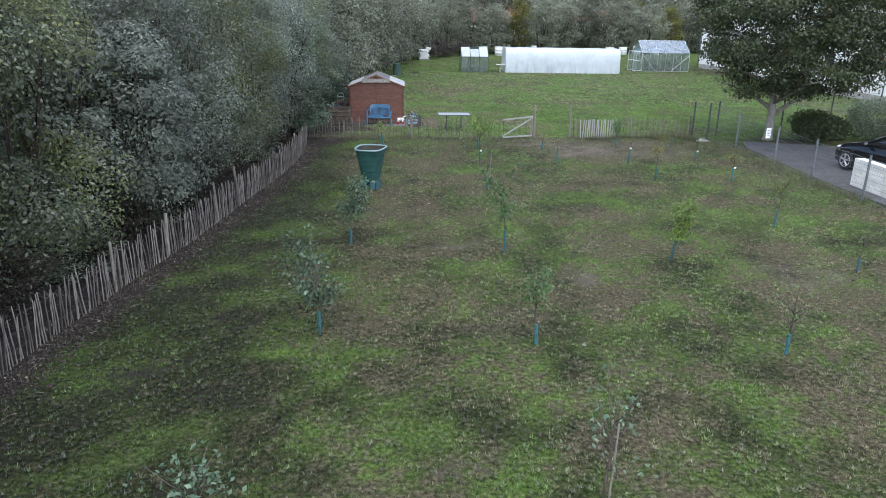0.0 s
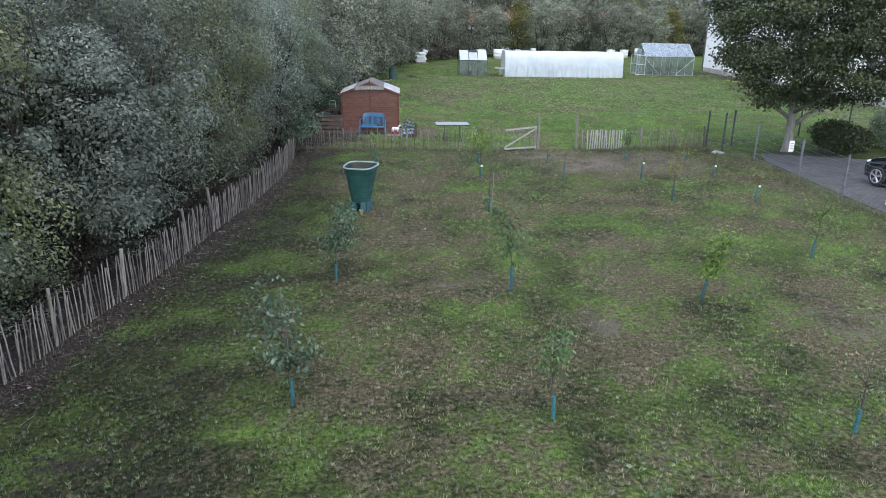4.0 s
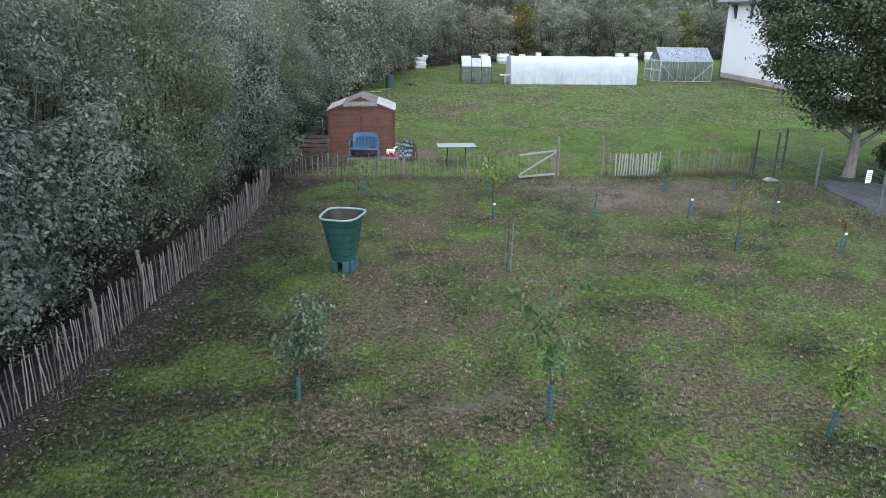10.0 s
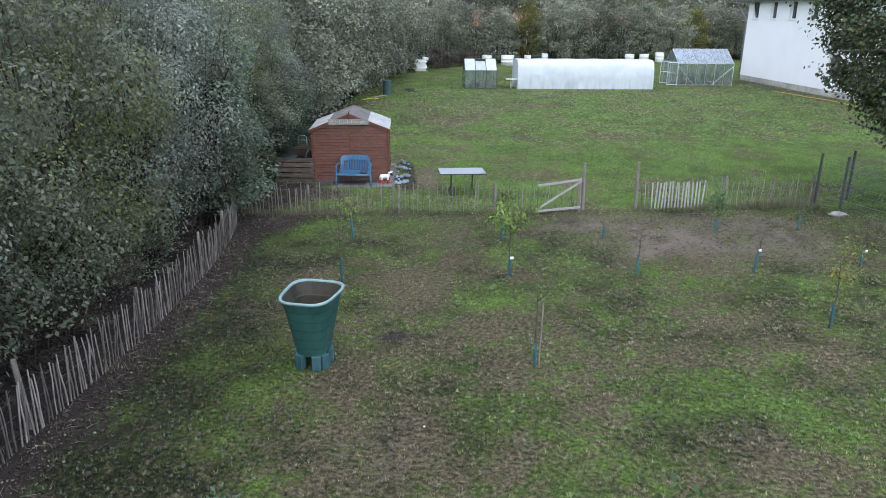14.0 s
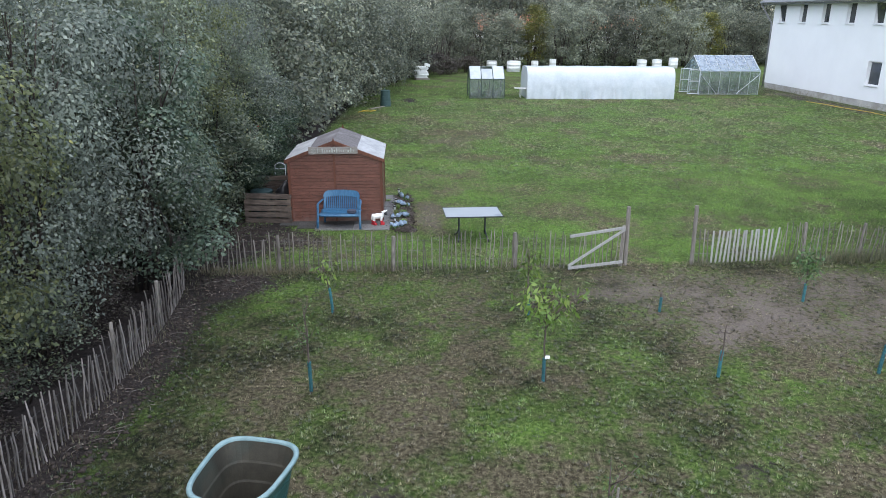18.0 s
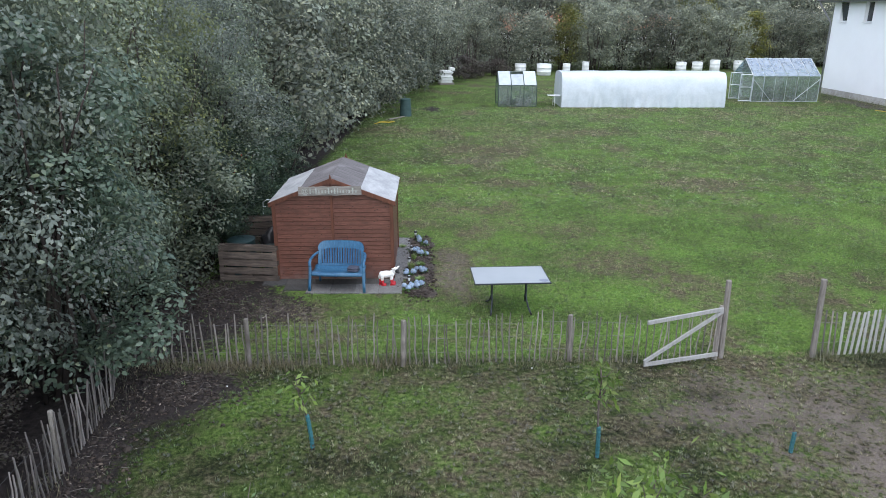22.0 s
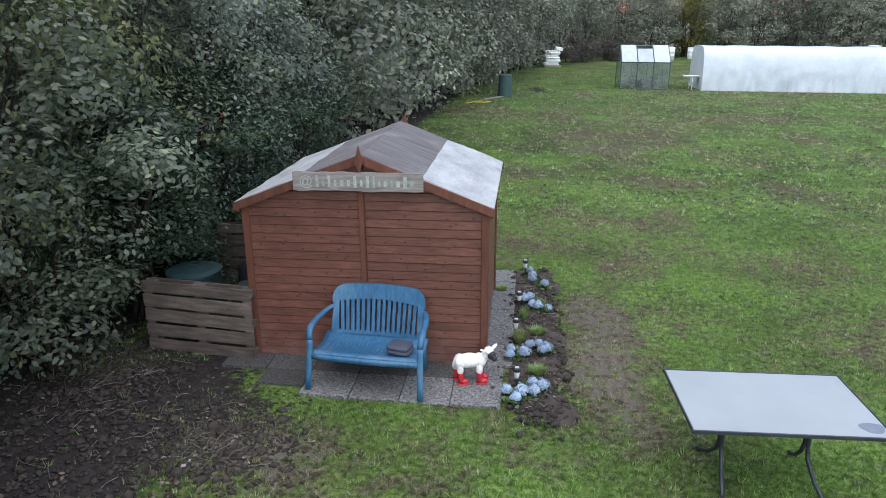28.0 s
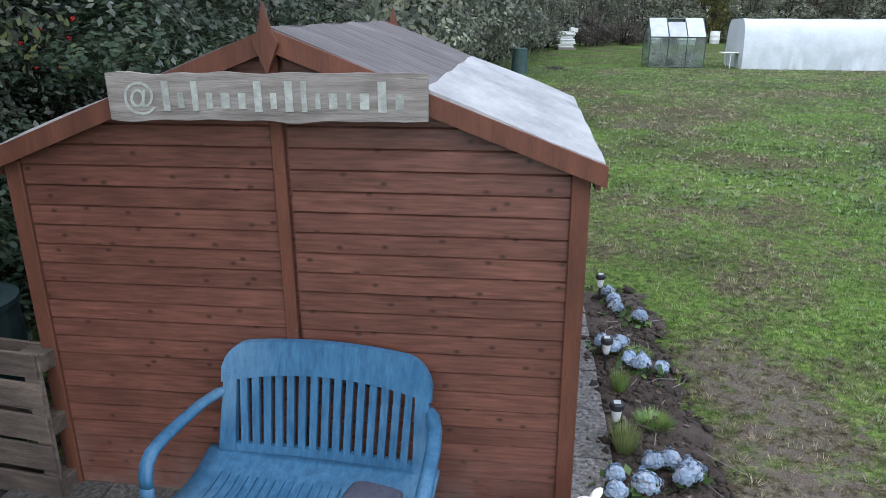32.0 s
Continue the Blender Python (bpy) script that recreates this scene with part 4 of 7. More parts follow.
SKIRT_CROWNS = [shrub_crown("crown", 80 + k, 46, 130, (0.85, 1.2), 0.2, 2.3, (0.075, 0.07, 0.06)[k], (LEAF_HEDGE, LEAF_OLIVE, LEAF_RUST)[k], 0.3, 0.42) for k in range(3)]
FAR_STEMS = shrub_stems("woody_base", 75, 8, 5.0, 1.2, 0.06)


def shrub(x, y, crown, stems, scale=1.0, tall=1.0, rz=0.0, label="", group="", name="hedge_shrub"):
    ob = thing(name, (x, y, 0), label, "shrub", group, rz=rz)
    piece("woody_base", stems, ob, Matrix.Diagonal((scale, scale, tall, 1)))
    piece("crown", crown, ob, Matrix.Diagonal((scale, scale, tall, 1)))
    return ob


def berries(bush):
    """Clusters of red berries on the outer twigs."""
    rng = np.random.default_rng(90)
    for k in range(9):
        bm = bmesh.new()
        x, y, z = rng.uniform(-2.75, -2.45), rng.uniform(2.0, 2.8), rng.uniform(1.85, 2.3)
        for j in range(7):
            blob(bm, (x + rng.normal(0, 0.007), y + rng.normal(0, 0.007), z + rng.normal(0, 0.006)), (0.010, 0.010, 0.010), j, 0.0, 1)
        ob = new("berry_cluster", mesh_of(bm, "berry_cluster", BERRY, smooth=True))
        ob.parent = bush
        ob.matrix_parent_inverse = bush.matrix_world.inverted()
        tagged(ob, "cluster of red berries")


def hedge_x(y):
    return float(np.interp(y, [-34, -24, -18, -11, -5, 0, 6, 14, 22, 35, 48], [-7.3, -6.75, -5.7, -4.75, -4.5, -4.35, -4.3, -4.2, -2.9, -1.2, 2.0]))


rng = np.random.default_rng(5)
GREEN_HEDGE = "tall dense green hedge shrub with grey-green leaves and dark bare stems"
for k, y in enumerate(np.arange(-33, 9.0, 2.1)):
    shrub(hedge_x(y) + rng.normal(0, 0.12), y + rng.normal(0, 0.2), NEAR_CROWNS[(k * 3) % 5], NEAR_STEMS[k % 2], rng.uniform(0.95, 1.12), rng.uniform(0.95, 1.1), rng.uniform(0, 360), GREEN_HEDGE, "shrubs of the long hedge")
for k, y in enumerate(np.arange(-32, 12.0, 4.2)):
    shrub(hedge_x(y) - 2.9 + rng.normal(0, 0.2), y, FAR_CROWNS[k % 3], FAR_STEMS, 1.25, 0.95, rng.uniform(0, 360), GREEN_HEDGE, "shrubs of the long hedge")
for k, y in enumerate(np.arange(-31.5, -5.0, 1.9)):
    kind = 2 if k % 2 or -14 < y < -10.5 else 0
    shrub(float(fence_x(y)) - 1.25 + rng.normal(0, 0.1), y, SKIRT_CROWNS[kind], SKIRT_STEMS, 0.9, rng.uniform(0.55, 0.75) if kind < 2 else 0.5, 180 * (k % 2), "low bushy undergrowth between hedge and paling fence" if kind < 2 else "brown dead twiggy undergrowth behind the paling fence", "undergrowth of the hedge", name="undergrowth_bush")
for y in (-24.5, -17.0):
    shrub(hedge_x(y) + 0.55, y, BROAD_CROWN, NEAR_STEMS[0], 1.0, 0.85, 50 * y, "hedge shrub with broad blue-green leaves and dark stems", "shrubs of the long hedge")
for k, y in enumerate((-4.6, -0.6, 3.2, 6.4)):
    shrub((-3.75, -3.65, -3.8, -3.9)[k], y, LOW_CROWNS[0 if k == 0 else 2], NEAR_STEMS[k % 2], 1.15 if k == 0 else 1.0, (0.95, 0.8, 0.85, 0.9)[k], 70 * k, "lower green hedge shrub hanging over bare dark soil", "shrubs of the long hedge")
# low shrubs wear the leaf colour with shade painted in, save the last
for k, (x, y) in enumerate(((-3.25, 0.9), (-3.2, 2.5), (-3.25, 4.2), (-3.2, 6.0), (-3.0, 7.8), (-3.9, -2.4))):
    low = shrub(x, y, LOW_CROWNS[0 if k == 5 else 1], NEAR_STEMS[k % 2], 0.85, 0.5, 55 * k, "lower green hedge shrub hanging over bare dark soil" if k != 1 else "lower green hedge shrub with clusters of small red berries", "shrubs of the long hedge")
    if k == 1:
        berries(low)
for k, y in enumerate(np.arange(10.0, 50.0, 2.9)):
    shrub(hedge_x(y) + rng.normal(0, 0.25), y, FAR_CROWNS[k % 3], FAR_STEMS, rng.uniform(0.9, 1.1), rng.uniform(0.82, 1.0), rng.uniform(0, 360), "tall green hedge shrub beyond the shed", "shrubs of the long hedge")
    shrub(hedge_x(y) - 3.4, y + 1.0, FAR_CROWNS[(k + 1) % 3], FAR_STEMS, 1.25, 1.12, rng.uniform(0, 360), "tall green hedge shrub beyond the shed", "shrubs of the long hedge")
for k, x in enumerate(np.arange(3.5, 62.0, 3.1)):
    y = 56 + 0.27 * x
    crown = GOLD_CROWN if k in (4, 11) else FAR_CROWNS[k % 3]
    shrub(x, y + rng.normal(0, 0.4), crown, FAR_STEMS, rng.uniform(1.0, 1.15), rng.uniform(0.75, 0.88), rng.uniform(0, 360), "yellowing hedge shrub at the end of the lawn" if k in (4, 11) else "dark green hedge shrub at the end of the lawn", "shrubs of the back hedge")
    tall = 1.12 if k in (5, 6) else rng.uniform(1.25, 1.6)
    shrub(x + 1.4, y + 6.5, GOLD_CROWN if k in (9,) else FAINT_CROWN, FAR_STEMS, 1.35, tall, rng.uniform(0, 360), "tall tree-like shrub behind the back hedge", "shrubs of the back hedge")
    shrub(x + 2.4, y + 32, FAINT_CROWN, FAR_STEMS, 2.0, rng.uniform(1.9, 2.3), rng.uniform(0, 360), "distant dark green tree behind the roofs", "far trees")
for x, y, s in ((5.4, 51.5, 1.0), (8.2, 53.8, 0.8), (3.6, 48.6, 0.9)):
    shrub(x, y, RUST_CROWN, FAR_STEMS, s, s * 0.7, 40 * x, "low rusty brown bramble bush at the hedge corner", "brambles", name="bramble_bush")


def maple():
    rng = np.random.default_rng(31)
    ob = thing("maple_tree", (16.95, -3.8, 0), "broad dark green maple with a pale forked trunk", "tree")
    bm = bmesh.new()
    tube(bm, [(0, 0, -0.1), (0.02, 0, 0.12), (0.03, 0, 0.6), (0.02, 0.02, 1.2), (0.0, 0.05, 2.2), (-0.15, 0.1, 3.6), (-0.1, 0.2, 5.4), (0, 0.2, 8.0)], [0.27, 0.20, 0.165, 0.155, 0.13, 0.10, 0.07, 0.03], 10)
    part("trunk", bm, BARK_MAPLE, ob, smooth=True)
    tips = []
    for k in range(15):
        a, z0 = k * 2.4, 1.0 + 0.28 * k
        reach = (2.7 + 0.05 * k) * rng.uniform(0.8, 1.05)
        bm = bmesh.new()
        pts = [(0.02, 0.02, z0)]
        for q in (0.3, 0.65, 1.0):
            pts.append((math.cos(a) * reach * q, math.sin(a) * reach * q, z0 + 0.25 + (1.1 if k == 0 else 0.8) * q + rng.normal(0, 0.1)))
        tube(bm, pts, [0.10 - 0.003 * k, 0.07, 0.045, 0.015], 6)
        part("limb", bm, BARK_MAPLE, ob, smooth=True)
        tips.append(pts)
    n = 860
    d = rng.normal(0, 1, (n, 3))
    d /= np.linalg.norm(d, axis=1, keepdims=True)
    lump = 0.86 + 0.3 * lattice(None, 3 + d[:, 0] * 3, 9 + d[:, 1] * 3 + d[:, 2] * 2)
    r = np.where(rng.uniform(0, 1, n) < 0.35, rng.uniform(0.35, 0.8, n), rng.uniform(0.85, 1.0, n))
    c = d * (r * lump)[:, None] * (4.35, 4.4, 4.4) + (0.75, 0, 5.8)
    c[:, 2] = np.maximum(c[:, 2], 1.7 + 0.5 * rng.uniform(0, 1, n) + 0.09 * np.hypot(c[:, 0], c[:, 1]) * (c[:, 0] > 0))
    per = 140
    at = (c[:, None] + rng.normal(0, 0.27, (n, per, 3)) * (1.15, 1.15, 0.5)).reshape(-1, 3)
    crown = new("crown", leaves("crown", at, np.repeat(d, per, 0) * 0.5, 0.105, 0.042, LEAF_MAPLE, 0.5, rng))
    crown.parent = ob


maple()


def round_bush(x, y, r, h, seed, label):
    ob = thing("round_bush", (x, y, 0), label, "bush", "bushes beside the driveway")
    bm = bmesh.new()
    for k in range(7):
        a = k * 0.9
        tube(bm, [(0, 0, -0.03), (math.cos(a) * r * 0.3, math.sin(a) * r * 0.3, h * 0.4), (math.cos(a) * r * 0.7, math.sin(a) * r * 0.7, h * 0.75)], [0.03, 0.02, 0.006], 5)
    part("woody_base", bm, STEM, ob, smooth=True)
    rng = np.random.default_rng(seed)
    n = 9000
    d = rng.normal(0, 1, (n, 3))
    d /= np.linalg.norm(d, axis=1, keepdims=True)
    lump = 0.82 + 0.36 * lattice(None, 20 + d[:, 0] * 2.5 + seed, 20 + d[:, 1] * 2.5 + d[:, 2] * 2)
    at = d * (lump * rng.uniform(0.55, 1.02, n))[:, None] * (r, r, h * 0.52) + (0, 0, h * 0.52)
    crown = new("crown", leaves("crown", at, d * 0.8, 0.085, 0.03, LEAF_MAPLE if seed % 2 else LEAF_HEDGE, 0.1, rng))
    crown.parent = ob


round_bush(18.75, -4.1, 0.95, 1.25, 1, "rounded dark evergreen bush beside the driveway")
round_bush(20.0, -3.6, 0.65, 0.85, 3, "small rounded dark evergreen bush")
round_bush(22.2, -3.2, 1.35, 1.65, 2, "large rounded green bush beside the driveway")
round_bush(25.0, -3.0, 1.2, 1.5, 4, "large rounded green bush beside the driveway")


def young_tree(x, y, h, leaf, count, size, seed, label, lean=(0.0, 0.0), guard=0.42, spread=0.45, bare=0.35, tag=False, stake=False):
    """A young fruit tree in a coiled trunk guard."""
    rng = np.random.default_rng(seed)
    ob = thing("fruit_tree", (x, y, 0), label, "tree", "young fruit trees in the orchard")
    bm = bmesh.new()
    spine = [(lean[0] * q**1.5 + rng.normal(0, 0.012), lean[1] * q**1.5 + rng.normal(0, 0.012), h * 0.85 * q - 0.03 * (q == 0)) for q in (0, 0.2, 0.4, 0.6, 0.8, 1.0)]
    tube(bm, spine, [0.020, 0.017, 0.014, 0.011, 0.008, 0.003], 6)
    part("trunk", bm, BARK, ob, smooth=True)
    ends = [Vector(spine[-1]), Vector(spine[-2])]
    twigs = bmesh.new()
    for k in range(9 if count else 5):
        q = rng.uniform(bare, 0.85)
        s = Vector(spine[0]).lerp(Vector(spine[-1]), q)
        s.x, s.y = lean[0] * q**1.5, lean[1] * q**1.5
        a, ln = rng.uniform(0, 2 * math.pi), spread * rng.uniform(0.5, 1.1)
        e = s + Vector((math.cos(a) * ln, math.sin(a) * ln, ln * rng.uniform(0.5, 1.4)))
        m = s.lerp(e, 0.5) + Vector((0, 0, -0.04))
        tube(twigs, [s, m, e], [0.008, 0.006, 0.002], 5)
        ends += [e, m, s.lerp(e, 0.75), s.lerp(e, 0.25)]
    part("branch_work", twigs, BARK, ob, smooth=True)
    count = int(count * (2.4 if leaf in (LEAF_FRUIT, LEAF_LIME) else 1.8))
    if count:
        pick = np.array([list(ends[k]) for k in rng.integers(0, len(ends), count)])
        at = pick + rng.normal(0, 0.085, (count, 3))
        crown = new("leaves", leaves("leaves", at, rng.normal(0, 0.5, (count, 3)), size, size * (0.19 if leaf in (LEAF_FRUIT, LEAF_LIME) else 0.27), leaf, 0.6, rng))
        crown.parent = ob
    if guard:
        bm = bmesh.new()
        turns = 9
        loft(bm, [[(math.cos(t) * r + lean[0] * (z / h) ** 1.5, math.sin(t) * r + lean[1] * (z / h) ** 1.5, z) for t in np.linspace(0, 2 * math.pi, 9)[:-1]] for z, r in [(guard * k / (2 * turns), 0.031 if k % 2 else 0.025) for k in range(2 * turns + 1)]])
        part("trunk_guard", bm, GUARD, ob, "blue-green coiled trunk guard")
    if stake:
        bm = bmesh.new()
        tube(bm, [(0.07, 0.03, -0.05), (0.10, 0.05, h * 0.62)], 0.012, 6)
        part("stake", bm, WOOD_GREY, ob, "pale thin stake")
    if tag:
        bm = bmesh.new()
        box(bm, (0.035, -0.045, guard + 0.03), (0.075, 0.012, 0.055), bevel=0.004)
        part("tag", bm, PAPER, ob, "white plastic tag")
    return ob


LEAFY, SILVER, LIME, BARE = "young fruit tree with green leaves in a blue-green trunk guard", "young tree with silvery green leaves in a blue-green trunk guard", "young tree with lime green leaves in a blue-green trunk guard", "nearly bare young fruit tree in a blue-green trunk guard"
TREES = [
    (3.4, -27.1, 1.5, LEAF_SILVER, 55, 0.075, SILVER, (0.05, 0), 0, 0.5, 0.3, 0, 1), (-0.9, -27.4, 1.0, LEAF_SILVER, 110, 0.075, SILVER, (0, 0), 0.4, 0.4, 0.3, 0, 0),
    (-0.17, -22.84, 2.1, LEAF_SILVER, 420, 0.08, SILVER, (-0.1, 0.05), 0.42, 0.5, 0.3, 0, 0), (3.335, -23.28, 1.45, LEAF_FRUIT, 150, 0.085, LEAFY, (-0.1, 0), 0.35, 0.25, 0.45, 0, 0),
    (7.25, -23.72, 1.45, LEAF_FRUIT, 40, 0.05, BARE, (0.05, 0), 0.35, 0.35, 0.3, 0, 0), (0.0, -18.1, 1.75, LEAF_SILVER, 600, 0.07, SILVER, (0.02, 0), 0.35, 0.4, 0.3, 0, 0),
    (3.45, -18.7, 2.05, LEAF_FRUIT, 120, 0.13, LEAFY, (-0.1, 0.02), 0.5, 0.5, 0.35, 0, 0), (7.03, -19.28, 1.75, LEAF_LIME, 230, 0.10, LIME, (0.42, 0.05), 0.45, 0.2, 0.35, 0, 0),
    (10.7, -20.1, 1.1, LEAF_FRUIT, 0, 0.05, BARE, (0.03, 0), 0.3, 0.3, 0.3, 0, 0), (10.6, -16.82, 1.5, LEAF_LIME, 130, 0.075, LIME, (0.1, 0), 0.45, 0.4, 0.4, 0, 0),
    (3.7, -12.95, 1.7, LEAF_FRUIT, 60, 0.05, BARE, (0, 0), 0.4, 0.25, 0.3, 0, 1), (9.27, -11.73, 1.9, LEAF_GOLD, 120, 0.07, "young fruit tree with sparse yellowing leaves in a blue-green trunk guard", (-0.03, 0), 0.45, 0.3, 0.4, 0, 0),
    (11.7, -11.9, 1.2, LEAF_GOLD, 35, 0.08, "small young tree with few yellow leaves and a white tag", (0, 0), 0.45, 0.3, 0.5, 1, 0), (0.36, -9.1, 1.75, LEAF_FRUIT, 45, 0.05, BARE, (-0.05, 0), 0.5, 0.25, 0.4, 0, 0),
    (3.88, -8.93, 1.8, LEAF_LIME, 120, 0.125, LIME, (-0.02, 0), 0.4, 0.5, 0.5, 1, 0), (6.65, -8.9, 1.1, LEAF_FRUIT, 0, 0.05, BARE, (0.03, 0), 0.45, 0.15, 0.5, 0, 0),
    (9.25, -8.9, 1.1, LEAF_FRUIT, 0, 0.05, BARE, (0.1, 0), 0.5, 0.12, 0.5, 1, 0), (11.83, -8.6, 1.1, LEAF_FRUIT, 12, 0.06, BARE, (0.02, 0), 0.35, 0.15, 0.5, 1, 0),
    (0.40, -6.17, 1.25, LEAF_LIME, 22, 0.11, LIME, (-0.17, 0), 0.5, 0.12, 0.75, 0, 0), (4.07, -6.42, 1.65, LEAF_LIME, 38, 0.12, LIME, (-0.05, 0), 0.45, 0.15, 0.6, 0, 0),
    (6.61, -6.35, 0.5, LEAF_FRUIT, 0, 0.05, BARE, (0.02, 0), 0.3, 0.08, 0.6, 0, 0), (9.65, -5.95, 1.2, LEAF_FRUIT, 170, 0.09, LEAFY, (0, 0), 0.38, 0.28, 0.5, 0, 0), (12.0, -5.7, 0.9, LEAF_FRUIT, 10, 0.05, BARE, (0, 0), 0.35, 0.1, 0.5, 0, 0),
]
for k, (x, y, h, leaf, count, size, label, lean, guard, spread, bare, tag, stake) in enumerate(TREES):
    young_tree(x, y, h, leaf, count, size, 200 + k, label, lean, guard, spread, bare, tag, stake)


# ---------- paling fences, gate, mesh fence ----------
def pale_mesh(seed, material):
    rng = np.random.default_rng(seed)
    w, d = 0.009 + 0.004 * rng.uniform(), 0.008 + 0.004 * rng.uniform()
    bend = rng.normal(0, 0.007, (4, 2))
    rings = []
    for (bx, by), z, k in zip(bend, (-0.06, 0.25, 0.55, 0.80), (1.0, 1.0, 0.95, 0.75)):
        rings.append([(bx + w * k * cx, by + d * k * cy, z) for cx, cy in ((-1, -0.7), (0.8, -1), (1, 0.6), (-0.3, 1))])
    bm = bmesh.new()
    rows = loft(bm, rings)
    return mesh_of(bm, "pale", material)


PALES = [pale_mesh(300 + k, WOOD_PALE) for k in range(6)]
DULL_PALES = [pale_mesh(310 + k, WOOD_DULL) for k in range(6)]


def post(parent, x, y, h, r, material=WOOD_GREY, lean=(0, 0)):
    bm = bmesh.new()
    tube(bm, [(x, y, -0.05), (x + lean[0] * 0.5, y + lean[1] * 0.5, h * 0.5), (x + lean[0], y + lean[1], h - 0.01), (x + lean[0], y + lean[1], h)], [r, r * 0.98, r * 0.95, r * 0.75], 8)
    return part("post", bm, material, parent)


def paling_fence(pts, label, posts, gap, seed, lean=0.035, pales=DULL_PALES):
    rng = np.random.default_rng(seed)
    ob = thing("paling_fence", (0, 0, 0), label, "fence")
    for (xa, ya), (xb, yb) in zip(pts, pts[1:]):
        ln, turn = math.hypot(xb - xa, yb - ya), math.atan2(yb - ya, xb - xa)
        n = max(1, int(ln / gap))
        for k in range(n):
            q = (k + 0.5 + rng.normal(0, 0.16)) / n
            m = Matrix.Translation((xa + (xb - xa) * q, ya + (yb - ya) * q, 0)) @ Matrix.Rotation(turn + rng.normal(0, 0.2), 4, "Z") @ Matrix.Rotation(rng.normal(0, lean * 0.6), 4, "X") @ Matrix.Rotation(rng.normal(0, lean), 4, "Y") @ Matrix.Diagonal((1, 1, rng.uniform(0.85, 1.12), 1))
            piece("pale", pales[int(rng.integers(0, 6))], ob, m)
    for z in (0.20, 0.45, 0.68):
        bm = bmesh.new()
        fine = []
        for (xa, ya), (xb, yb) in zip(pts, pts[1:]):
            n = max(2, int(math.hypot(xb - xa, yb - ya) / 0.3))
            fine += [(xa + (xb - xa) * k / n, ya + (yb - ya) * k / n + 0.012 * (-1) ** k, z + 0.012 * math.sin(k * 1.7 + xa)) for k in range(n)]
        tube(bm, fine + [(*pts[-1], z)], 0.002, 4)
        part("wire", bm, WIRE, ob)
    for x, y, h, r, lx, ly in posts:
        post(ob, x, y, h, r, WOOD_GREY if pales is PALES else WOOD_DULL, lean=(lx, ly))
    return ob


paling_fence(FENCE, "weathered chestnut paling fence leaning along the hedge", [(-4.7, -24.6, 0.95, 0.03, 0.05, 0), (-4.18, -20.9, 0.98, 0.03, 0, 0), (-3.85, -18.9, 0.95, 0.04, 0.04, 0), (-3.42, -16.3, 1.0, 0.03, -0.05, 0), (-3.33, -14.4, 1.0, 0.04, -0.1, 0.05), (-2.85, -11.6, 0.9, 0.03, 0, 0), (-2.63, -8.6, 0.95, 0.03, 0, 0), (-2.65, -6.6, 0.85, 0.035, 0.02, 0), (-3.2, -3.75, 0.85, 0.045, -0.02, 0)], 0.083, 1, 0.065, PALES)
paling_fence([(-3.1, -3.72), (-1.0, -3.82), (1.48, -3.86), (4.22, -3.72), (5.35, -3.84)], "weathered chestnut paling fence across the garden", [(-0.97, -3.86, 0.82, 0.04, 0, 0), (1.5, -3.9, 0.80, 0.042, 0.02, 0), (4.22, -3.76, 0.82, 0.04, -0.02, 0)], 0.102, 2)
paling_fence([(10.35, -3.45), (11.07, -3.32), (13.6, -3.4)], "weathered chestnut paling fence beside the gateway", [(11.07, -3.37, 0.88, 0.04, -0.05, 0), (12.4, -3.38, 0.85, 0.03, 0.03, 0), (13.65, -3.42, 0.95, 0.04, -0.05, 0)], 0.10, 3)


def lath_fence():
    ob = thing("lath_fence", (0, 0, 0), "short run of pale upright laths beside the gate post", "fence")
    bm = bmesh.new()
    box(bm, (0, 0, 0.39), (0.045, 0.012, 0.80), bevel=0.003)
    bright = mesh_of(bm, "lath", WOOD_BRIGHT)
    bm = bmesh.new()
    box(bm, (0, 0, 0.39), (0.026, 0.012, 0.80), bevel=0.003)
    dull = mesh_of(bm, "lath", WOOD_PALE)
    rng = np.random.default_rng(8)
    for k in range(19):
        q = k / 18
        m = Matrix.Translation((8.48 + 1.82 * q, -3.62 + 0.14 * q, 0)) @ Matrix.Rotation(rng.normal(0, 0.035), 4, "Y") @ Matrix.Diagonal((1, 1, rng.uniform(0.93, 1.04), 1))
        piece("lath", bright if k > 2 else dull, ob, m)
    for z in (0.22, 0.58):
        bm = bmesh.new()
        tube(bm, [(8.35, -3.60, z), (10.35, -3.46, z)], 0.004, 4)
        part("wire", bm, WIRE, ob)


lath_fence()


